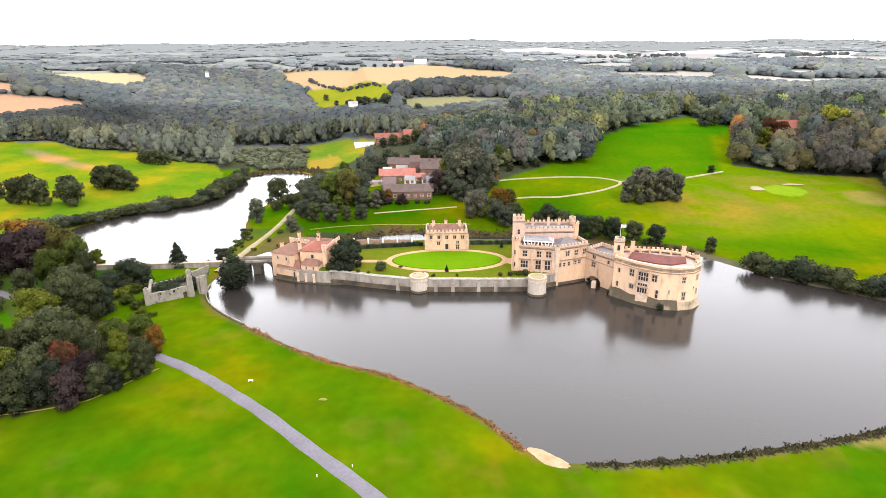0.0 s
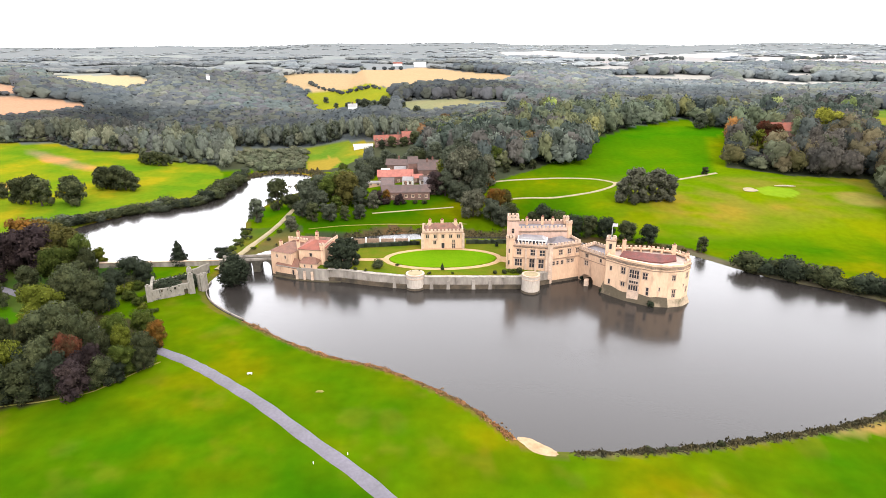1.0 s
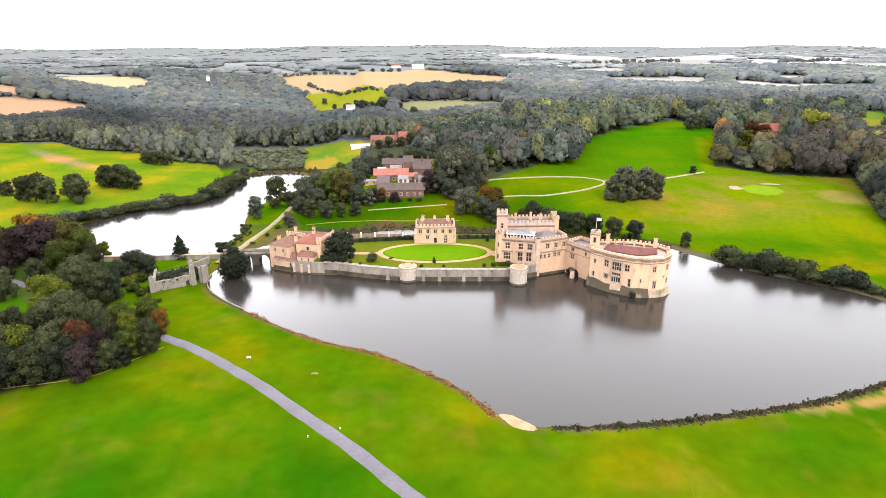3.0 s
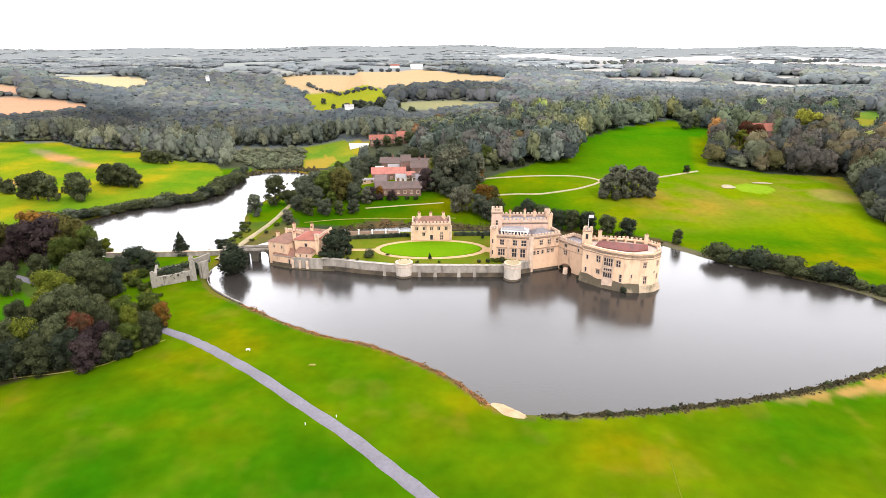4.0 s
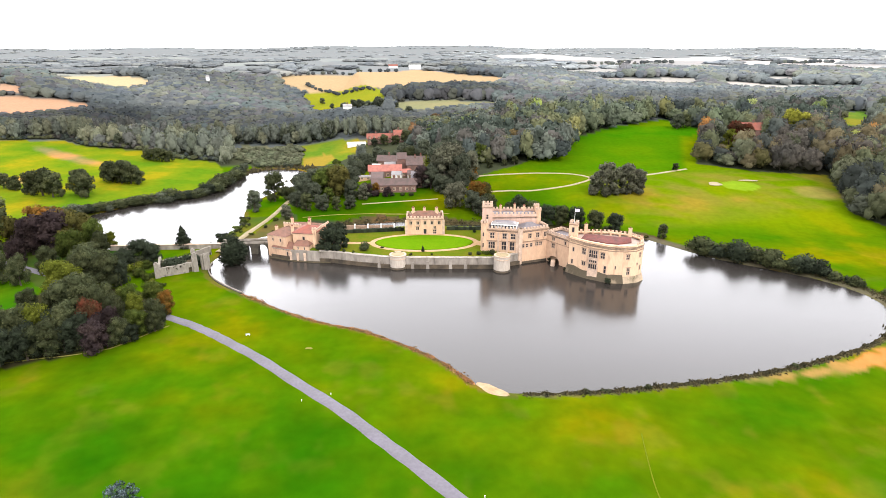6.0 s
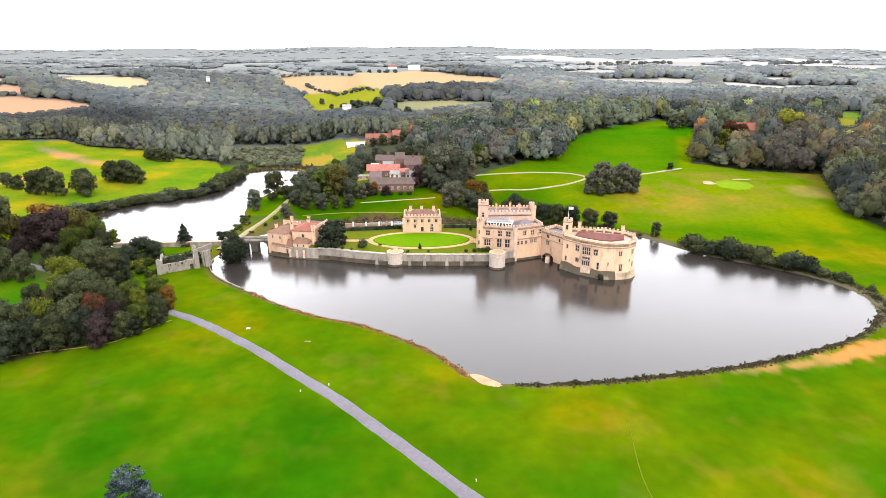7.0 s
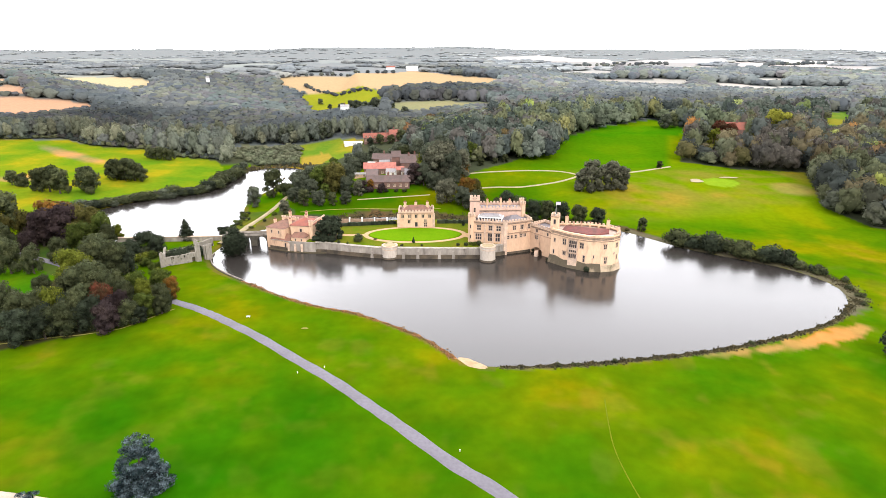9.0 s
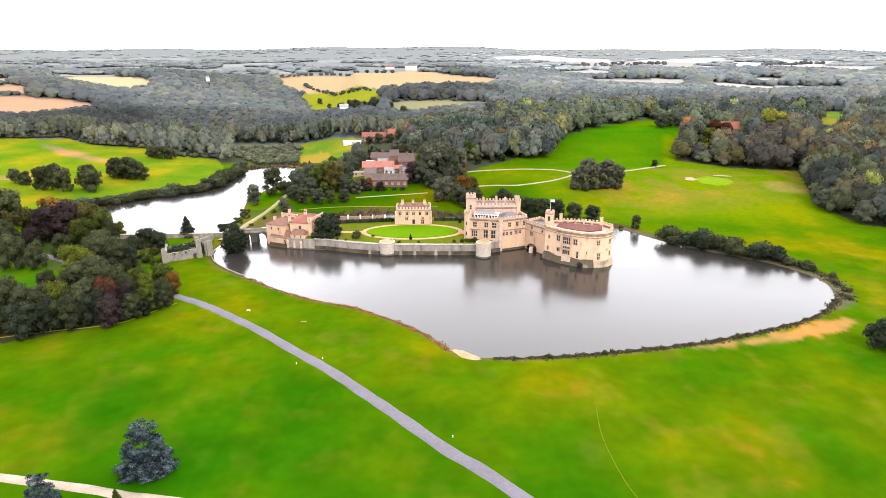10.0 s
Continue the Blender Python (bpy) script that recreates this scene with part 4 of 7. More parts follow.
# ---------------------------------------------------------------- the range over the water, from the house to the keep
link = thing("bridge_range", "narrow two-storey stone range bridging the water on an arch", "building")
La, Lb = (52.4, 196.9), (59.8, 186.4)
u = (np.array(Lb) - La) / np.linalg.norm(np.array(Lb) - La)
n = np.array((-u[1], u[0]))
Lc, Ld = tuple(np.array(Lb) + n * 8.5), tuple(np.array(La) + n * 8.5)
lk = [La, Lb, Lc, Ld]
storey_walls(link, lk, 4.4, 11.8, {0: [(0.3, 9.4, 1.4, 1.4, 2, 1), (0.3, 6.4, 1.7, 1.7, 2, 2), (0.8, 9.2, 0.9, 1.4, 1, 1)]}, bands=((8.6, 0.2, 0.12), (11.3, 0.35, 0.16)))
battlement(lk, 11.8, link, 0.45)
part("roof", Shape().prism(lk, 10.9, 11.4), M["lead"], link)
arch = Shape()
length = np.linalg.norm(np.array(Lb) - La)
for base in (np.zeros(2), n * 8.5):
    out = base if base.any() else base
    pts = [(0, -1.2), (0, 4.4), (length, 4.4), (length, -1.2), (0.58 * length, -1.2)]
    mid, rad = 0.36 * length, 0.22 * length
    pts += [(mid + rad * math.cos(a), 1.0 + 1.9 * math.sin(a)) for a in np.linspace(0, math.pi, 10)]
    pts += [(mid - rad, -1.2)]
    pts = pts[:1] + pts[1:]
    face = [(*(np.array(La) + u * x + out), z) for x, z in pts]
    arch.face(*(face if base.any() else face[::-1]))
soffit = [(mid + rad * math.cos(a), 1.0 + 1.9 * math.sin(a)) for a in np.linspace(0, math.pi, 10)]
soffit = [(mid + rad, -1.2)] + soffit + [(mid - rad, -1.2)]
for (x0, z0), (x1, z1) in zip(soffit, soffit[1:]):
    a, b = np.array(La) + u * x0, np.array(La) + u * x1
    arch.face((*a, z0), (*b, z1), (*(b + n * 8.5), z1), (*(a + n * 8.5), z0))
part("arch", arch, M["stone"], link, "round-headed water arch under the range")
part("pier", Shape().prism([(53.2, 189.6), (54.5, 189.0), (55.2, 190.6), (53.9, 191.2)], -1.0, 2.3, grow=0.15), M["dressed"], link, "pale stone pier standing in the water by the arch")

# ---------------------------------------------------------------- the keep on its own small island
keep = thing("keep", "tall peach-coloured stone keep with curved walls rising from the lake", "castle")
K = [(58.6, 183.0), (64.2, 176.6), (70.8, 171.9), (76.0, 170.9), (80.8, 171.7), (84.2, 174.6), (85.8, 180.4), (83.0, 185.6), (76.0, 189.2), (67, 190.5), (60.5, 190.0)]
storey_walls(keep, K, 2.4, 13.9, {
    0: [(0.24, 9.0, 0.8, 1.6, 1, 1), (0.2, 3.9, 0.8, 1.9, 1, 1), (0.8, 9.0, 1.6, 2.3, 2, 2), (0.82, 4.6, 1.5, 1.5, 2, 1)],
    1: [(0.72, 8.7, 1.6, 2.3, 2, 2), (0.86, 3.2, 0.9, 2.9, 1, 2)],
    2: [(0.5, 5.2, 0.4, 1.3, 1, 1)],
    3: [(0.35, 9.0, 1.3, 1.9, 2, 2), (0.45, 3.0, 1.2, 2.7, 2, 2)],
    4: [(0.25, 6.5, 0.7, 0.9, 1, 1), (0.6, 9.2, 1.2, 1.7, 2, 2), (0.7, 4.2, 0.7, 2.0, 1, 1)],
    5: [(0.3, 9.4, 1.2, 1.8, 2, 2), (0.6, 5.0, 0.8, 1.6, 1, 1)],
    6: [(0.5, 8, 1.2, 1.8, 2, 2)],
}, bands=((12.1, 0.25, 0.2), (13.5, 0.3, 0.28)), mat="stone_bright")
centre = np.mean(K, 0)
foot = [tuple(np.array(p) + 1.5 * (np.array(p) - centre) / np.linalg.norm(np.array(p) - centre)) for p in K]
for sides, top, mat, words in (((10, 0, 1, 2), 3.1, "plinth", "dark weathered battered stone base above the water"), ((3, 4, 5, 6, 7, 8, 9), 2.42, "plinth_pale", "pale stained battered stone base above the water")):
    base = Shape()
    for i in sides:
        k = (i + 1) % len(K)
        lip = [tuple(np.array(K[n]) + 0.15 * (np.array(K[n]) - centre) / np.linalg.norm(np.array(K[n]) - centre)) for n in (i, k)]
        steps = 6  # an uneven top edge
        for j in range(steps):
            u, w = j / steps, (j + 1) / steps
            rise = [top + (0.5 if top > 3 else 0.0) * math.sin(5.3 * (i + q) + 0.4) * (0.5 + 0.5 * math.sin(1.7 * (i + q))) for q in (u, w)]
            a, b = np.array(foot[i]) * (1 - u) + np.array(foot[k]) * u, np.array(foot[i]) * (1 - w) + np.array(foot[k]) * w
            c, d = np.array(lip[0]) * (1 - u) + np.array(lip[1]) * u, np.array(lip[0]) * (1 - w) + np.array(lip[1]) * w
            base.face((*a, -1.2), (*b, -1.2), (*d, rise[1]), (*c, rise[0]))
            base.face((*c, rise[0]), (*d, rise[1]), (*(d + (centre - d) * 0.03), rise[1]), (*(c + (centre - c) * 0.03), rise[0]))
    part("plinth", base, M[mat], keep, words)
pale = Shape()
band(pale, K, 2.3, 2.6, 0.12)
part("plinth_ledge", pale, M["stone"], keep)
battlement(K, 13.9, keep, 0.5, "stone_bright", plain=(0, 1, 2, 3), thick=0.8)
part("wall_walk", Shape().prism(K, 12.6, 13.3), M["walk"], keep, "pale stone wall-walk round the roof")
# a red tiled roof that falls to the wall-walk, on a low timber wall
eaves = [(62.8, 182.4), (67.2, 179.6), (71.2, 177.0), (75.2, 175.8), (80.6, 177.6)]
ridge = [(65.0, 185.2), (69.6, 183.4), (74.0, 181.6), (77.6, 180.4), (81.2, 180.0)]
rt = Shape()
for i in range(4):
    e0, e1, r0, r1 = eaves[i], eaves[i + 1], ridge[i], ridge[i + 1]
    rt.face((*e0, 13.7), (*e1, 13.7), (*r1, 14.9), (*r0, 14.9))
    rt.face((*r1, 13.3), (*r0, 13.3), (*r0, 14.9), (*r1, 14.9))
    rt.face((*e1, 13.3), (*e1, 13.7), (*e0, 13.7), (*e0, 13.3))
rt.face((*eaves[0], 13.3), (*eaves[0], 13.7), (*ridge[0], 14.9), (*ridge[0], 13.3))
rt.face((*eaves[4], 13.7), (*eaves[4], 13.3), (*ridge[4], 13.3), (*ridge[4], 14.9))
part("roof", rt, M["tile_deep"], keep, "dark red clay tile roof behind the parapet")
# the pale bay with its tall windows
along = (np.array(K[2]) - K[1]) / np.linalg.norm(np.array(K[2]) - K[1])
outward = np.array((along[1], -along[0]))
o = np.array(K[1])
bay = [tuple(o + along * p + outward * q) for p, q in ((0.5, 0.05), (0.5, 0.7), (4.3, 0.7), (4.3, 0.05))]
storey_walls(keep, bay, 0.6, 12.0, {1: [(0.5, 8.6, 3.2, 2.9, 4, 2), (0.5, 4.2, 3.2, 1.9, 4, 1), (0.5, 6.7, 3.0, 1.0, 4, 1)]}, mat="dressed", name="bay", skip=(3,))
part("bay_roof", Shape().prism(bay, 11.9, 12.2), M["course"], keep)
bell = [(58.6, 185.2), (61.6, 184.0), (62.8, 187.0), (59.8, 188.2)]
storey_walls(keep, bell, 12.0, 19.0, {0: [(0.5, 15.6, 0.9, 2.0, 1, 1)], 1: [(0.5, 15.6, 0.9, 2.0, 1, 1)]}, bands=((18.5, 0.3, 0.15),), name="bell_tower", mat="stone_bright")
battlement(bell, 18.9, keep, 0.15, step=1.3)
part("roof", Shape().prism(bell, 18.4, 18.8), M["lead"], keep)
chimney(keep, 65.6, 187.0, 13.3, 18.2, 0.6, 1)
chimney(keep, 81.6, 183.0, 13.3, 17.6, 0.6, 1)
chimney(keep, 84.8, 179.3, 13.3, 15.8, 0.5, 1)
for x, y in ((69, 188.4), (72, 187.9), (75.5, 187.4), (78.6, 185.8)):
    chimney(keep, x, y, 13.3, 15.2, 0.35, 1)
pole = thing("flagpole", "white flagpole with a small pale flag on the bell tower", "flagpole", at=(60.7, 186.1, 18.8))
part("pole", Shape().tube(0, 0, 0.09, 0, 5.8, 8, 0.05), M["white"], pole)
fl = Shape()
for i in range(6):
    x0, x1 = i * 0.3, (i + 1) * 0.3
    w0, w1 = 0.12 * math.sin(i * 1.1), 0.12 * math.sin((i + 1) * 1.1)
    for side in (0.0, 0.02):
        q = [(x0, w0 + side, 4.5), (x1, w1 + side, 4.42), (x1, w1 + side, 5.55), (x0, w0 + side, 5.65)]
        fl.face(*(q if not side else q[::-1]))
part("flag", fl, M["flag"], pole)

# ---------------------------------------------------------------- the gatehouse
gate = thing("gatehouse", "old stone gatehouse with brown-red tiled hipped roofs on the water", "gatehouse")
g1 = [(-63.8, 205.0), (-55.0, 201.0), (-50.5, 212.0), (-59.5, 216.0)]
storey_walls(gate, g1, -1.2, 9.4, {0: [(0.3, 6.8, 0.8, 1.4, 1, 1), (0.7, 6.8, 0.8, 1.4, 1, 1)], 3: [(0.4, 5, 0.8, 1.6, 1, 1)]})
part("roof", Shape().hip([(-64.3, 204.9), (-54.8, 200.6), (-50.0, 212.2), (-59.5, 216.5)], 9.3, 11.5, 0.45), M["tile_brown"], gate)
g2 = [(-52.6, 203.2), (-43.2, 201.4), (-41.0, 212.5), (-50.4, 214.4)]
storey_walls(gate, g2, 3.8, 10.6, {0: [(0.5, 6.0, 1.1, 3.0, 1, 2)], 1: [(0.5, 6.5, 1.2, 1.6, 2, 1)]}, bands=((10.2, 0.3, 0.15),))
part("roof", Shape().hip([(-53.1, 202.8), (-42.8, 200.9), (-40.5, 212.8), (-50.8, 214.8)], 10.5, 12.7, 0.45), M["tile"], gate, "red clay tile hipped roof")
g3 = [(-61.5, 202.6), (-52.0, 198.4), (-43.5, 196.6), (-40.5, 196.3), (-39.5, 200.5), (-51.0, 204.0), (-59.5, 206.8)]
storey_walls(gate, g3, -1.2, 4.2, {0: [(0.75, 1.2, 0.9, 2.2, 1, 1)], 1: [(0.3, 1.6, 0.7, 1.2, 1, 1)]})
gw = Shape().prism([(-52.6, 198.1), (-43.5, 196.15), (-40.2, 195.8), (-40.2, 196.6), (-43.5, 197.0), (-52.4, 198.9)], -1.2, 4.55, grow=0.2)
part("wall_front", gw, M["stone_grey"], gate, "grey weathered stretch of wall below the gatehouse")
part("roof", Shape().prism(g3, 3.9, 4.22), M["stone_grey"], gate)
part("roof", Shape().hip([(-62.0, 203.4), (-52.0, 199.2), (-50.4, 203.6), (-60.4, 207.6)], 4.25, 6.9, 0.3), M["tile_brown"], gate)
low = [(-51.8, 199.6), (-45.0, 198.0), (-44.2, 202.0), (-51.0, 203.6)]
storey_walls(gate, low, 3.8, 6.2, {0: [(0.3, 4.4, 0.6, 1.2, 1, 1), (0.7, 4.4, 0.6, 1.2, 1, 1)]}, name="outshot")
part("roof", Shape().hip([(-52.1, 199.3), (-44.7, 197.6), (-43.9, 202.3), (-51.3, 204.0)], 6.1, 8.0, 0.3), M["tile_brown"], gate)
for x, y in ((-52.6, 198.0), (-49.6, 197.3), (-46.6, 196.7)):
    part("buttress", Shape().box(x - 0.45, x + 0.45, y - 0.5, y + 0.6, -1.2, 3.6), M["dressed"], gate)
gf = Shape()
band(gf, g3, -1.2, 1.5, 0.35)
part("wall_foot", gf, M["stone_dark"], gate, "dark stained wall foot at the waterline")
g4 = [(-58.5, 214.0), (-41.5, 210.5), (-40.0, 218.0), (-57.0, 221.5)]
storey_walls(gate, g4, 3.8, 9.8)
part("roof", Shape().hip([(-59, 213.6), (-41.2, 210), (-39.5, 218.4), (-57.2, 222)], 9.7, 11.4, 0.45), M["tile_brown"], gate)
battlement([g2[1], g2[2], (g2[2][0] - 0.9, g2[2][1]), (g2[1][0] - 0.9, g2[1][1])], 10.6, gate, 0.4, "stone", skip=(1, 2, 3))
battlement([g1[2], g1[3], (g1[3][0] + 0.4, g1[3][1] - 0.9), (g1[2][0] + 0.4, g1[2][1] - 0.9)], 9.4, gate, 1.6, "stone_bright", skip=(1, 2, 3))
battlement([g4[1], g4[2], (g4[2][0] - 0.9, g4[2][1]), (g4[1][0] - 0.9, g4[1][1])], 9.8, gate, 0.9, "stone_bright", skip=(1, 2, 3))
turret(gate, -43.3, 202.0, 0.9, 3.8, 12.2, "stone_bright", 8)
for x, y, z in ((-52.8, 204.6, 13.0), (-46.5, 208.5, 13.8), (-60.5, 208.5, 11.9), (-48, 216, 13.2), (-56, 218, 12.8)):
    chimney(gate, x, y, z - 3.6, z, 0.6, 2)

mud = Shape().prism([(-62.6, 201.8), (-52.4, 197.2), (-43.6, 195.2), (-38.5, 194.9), (-36.0, 194.9), (-36.0, 196.5), (-52, 200), (-61, 204.5)], -1.0, 0.35, grow=0.7)
structure("mud_bank", mud, M["mud"], "narrow brown mud bank at the foot of the gatehouse", "ground")

# ---------------------------------------------------------------- the small tower house behind the lawn
maid = thing("tower_house", "small square cream stone tower house with brown tiled roof", "house")
mt = [(-6.0, 219.4), (10.6, 219.8), (10.4, 229.5), (-6.2, 229.0)]
rows = [(f, 9.0, 1.2, 1.5, 2, 1) for f in (0.12, 0.31, 0.5, 0.69, 0.88)] + [(0.3, 6.5, 1.2, 1.5, 2, 1), (0.76, 7.0, 1.0, 1.3, 2, 1), (0.5, 4.7, 1.3, 2.3, 1, 1), (0.76, 4.7, 1.4, 2.0, 2, 2)]
storey_walls(maid, mt, 3.8, 11.6, {0: rows, 3: [(0.5, 9.2, 1.0, 1.3, 2, 1), (0.5, 6.4, 1.0, 1.6, 2, 1)]}, bands=((11.2, 0.3, 0.15),))
battlement(mt, 11.6, maid, 0.5, step=1.5)
part("roof", Shape().hip([(-5.2, 220.2), (9.8, 220.6), (9.6, 228.7), (-5.4, 228.2)], 11.5, 14.2, 0.5), M["tile_brown"], maid)
for x, y in ((-6.0, 219.5), (10.5, 219.9)):
    part("corner_buttress", Shape().box(x - 0.55, x + 0.55, y - 0.5, y + 0.6, 3.8, 11.0), M["dressed"], maid)
for x in (-3.0, 2.0, 7.5):
    chimney(maid, x, 224.5, 12.2, 15.5, 0.6, 2)

# ---------------------------------------------------------------- bridge, causeway and the ruined mill
bridge = thing("stone_bridge", "grey stone bridge with round arches joining gatehouse and causeway", "bridge")
b0, b1 = np.array((-84.0, 205.5)), np.array((-63.0, 207.0))
u = (b1 - b0) / np.linalg.norm(b1 - b0)
n = np.array((-u[1], u[0]))
length = np.linalg.norm(b1 - b0)
spans = [(11.4, 0.9), (17.2, 2.1)]


def arched(x0, x1, depth, low, high):
    """A pierced bridge wall: fronts on both sides and the vault of each arch."""
    sh = Shape()
    xs = [0.0]
    for m, r in spans:
        xs += [m - r, m + r]
    xs.append(length)
    for side in (0.0, depth):
        for k in range(0, len(xs) - 1):
            a, b = xs[k], xs[k + 1]
            if k % 2 == 0:
                q = [(a, low), (b, low), (b, high), (a, high)]
                f = [(*(b0 + u * x + n * side), z) for x, z in q]
                sh.face(*(f if not side else f[::-1]))
            else:
                m, r = spans[k // 2]
                arc = [(m + r * math.cos(t), 1.6 + 2.6 * math.sin(t)) for t in np.linspace(math.pi, 0, 11)]
                for (p, pz), (w, wz) in zip(arc, arc[1:]):
                    f = [(*(b0 + u * x + n * side), z) for x, z in ((p, pz), (w, wz), (w, high), (p, high))]
                    sh.face(*(f if not side else f[::-1]))
    for m, r in spans:
        arc = [(m - r, low)] + [(m + r * math.cos(t), 1.6 + 2.6 * math.sin(t)) for t in np.linspace(math.pi, 0, 11)] + [(m + r, low)]
        for (p, pz), (w, wz) in zip(arc, arc[1:]):
            a, b = b0 + u * p, b0 + u * w
            sh.face((*a, pz), (*(a + n * depth), pz), (*(b + n * depth), wz), (*b, wz))
    f = [(*(b0 + u * x + n * y), high) for x, y in ((0, 0), (length, 0), (length, depth), (0, depth))]
    sh.face(*f)
    return sh


part("arched_wall", arched(0, length, 5.0, -1.5, 4.7), M["shaded_stone"], bridge)
for side in (0.0, 4.6):
    q = [b0 + n * side, b1 + n * side, b1 + n * (side + 0.4), b0 + n * (side + 0.4)]
    part("parapet", Shape().prism([tuple(p) for p in q], 4.7, 5.5), M["stone_grey"], bridge)
dam = thing("causeway_wall", "long low stone causeway wall with pale coping above the pool", "wall")
for a, b in (((-134, 210.6), (-113, 211.4)), ((-113, 211.4), (-97, 212.2)), ((-97, 212.2), (-84, 213.2))):
    a, b = np.array(a), np.array(b)
    w = np.array((0, 1.0))
    sec = part("wall_section", Shape().prism([tuple(a), tuple(b), tuple(b + w), tuple(a + w)], -0.5, 2.6), M["stone_grey"], dam)
    part("coping", Shape().prism([tuple(a - w * 0.2), tuple(b - w * 0.2), tuple(b + w * 1.2), tuple(a + w * 1.2)], 2.6, 2.85, True, True), M["dressed"], sec)
mill = thing("ruined_mill", "roofless ruined grey stone mill walls beside the lake", "ruin")


def broken_wall(a, b, z0, z1, thick, seed, openings=(), jag=0.8):
    """A ruined wall with an uneven top."""
    rng = random.Random(seed)
    a, b = np.array(a, float), np.array(b, float)
    length = np.linalg.norm(b - a)
    u = (b - a) / length
    w = np.array((-u[1], u[0])) * thick
    sh = Shape()
    k = max(2, int(length / 0.6))
    fall = rng.random()
    for i in range(k):
        x0, x1 = length * i / k, length * (i + 1) / k
        mid = (x0 + x1) / 2 / length
        fall = min(max(fall + rng.uniform(-0.3, 0.3), 0.0), 1.0)
        top = z1 - fall * jag
        base = z0
        for f, width, sill, head in openings:
            if abs(mid - f) * length < width / 2:
                base = head
                sh.prism([tuple(a + u * x0), tuple(a + u * x1), tuple(a + u * x1 + w), tuple(a + u * x0 + w)], z0, sill, True, True)
        p = [tuple(a + u * x0), tuple(a + u * x1), tuple(a + u * x1 + w), tuple(a + u * x0 + w)]
        if top > base:
            sh.prism(p, base, top, True, True)
    return sh


for i, (a, b, z0, z1, thick, ops) in enumerate((
    ((-98.0, 177.5), (-86.6, 184.4), -0.6, 4.6, 0.9, ((0.3, 0.7, 3.0, 4.0), (0.6, 0.7, 3.0, 4.0), (0.86, 1.2, 0.2, 2.6))), ((-103.0, 190.0), (-98.2, 178.2), -0.6, 5.2, 0.9, ((0.3, 1.0, 2.6, 4.4), (0.65, 1.0, 2.6, 4.4))),
    ((-92.0, 196.5), (-103.0, 190.0), -0.6, 3.4, 0.9, ()), ((-86.6, 184.4), (-92.0, 196.5), -0.6, 4.4, 0.9, ((0.4, 1.0, 2.4, 4.2),)),
    ((-84.8, 186.6), (-82.6, 189.2), -0.6, 6.6, 0.9, ()), ((-91.6, 197.0), (-88.0, 205.0), -0.6, 4.6, 0.8, ()))):
    part("wall_section", broken_wall(a, b, z0, z1, thick, i + 5, ops, 0.45), M["ruin"], mill)
for x, y, r, top, turn in ((-98.2, 177.6, 0.8, 6.2, 30), (-86.4, 184.6, 0.8, 7.8, 25), (-84.0, 187.6, 0.7, 6.4, 50), (-92.2, 196.6, 0.8, 5.5, 20)):
    ca, sa = math.cos(radians(turn)), math.sin(radians(turn))
    q = [(x + r * (i * ca - j * sa), y + r * (i * sa + j * ca)) for i, j in ((-1, -1), (1, -1), (1, 1), (-1, 1))]
    pier = Shape().prism(q, -0.6, top, grow=0.2)
    pier.prism([tuple(np.array(p) * 0.5 + np.array((x, y)) * 0.5) for p in q], top, top + 0.5)
    part("pier", pier, M["ruin"], mill, "tall broken masonry pier")
# fill added to hide the green ground and darken the ruin's inside
rubble = Shape().prism([(-97.6, 178.6), (-87.0, 185.0), (-92.2, 196.0), (-102.4, 189.8)], 0.2, 3.2)
part("rubble", rubble, M["mud"], mill, "raised dark fill added inside the ruin")
quay = thing("lake_edge_wall", "low pale stone edging along the lake margin by the mill", "wall")
qp = spline([(-84.2, 196), (-82.5, 187), (-77, 177.5), (-68, 168.5), (-61.5, 163.2)], 4)
for a, b in zip(qp, qp[1:]):
    u = (b - a) / np.linalg.norm(b - a)
    w = np.array((u[1], -u[0])) * 0.35
    part("wall_section", Shape().prism([tuple(b), tuple(a), tuple(a + w), tuple(b + w)], -0.8, 0.55), M["stone_grey"], quay)


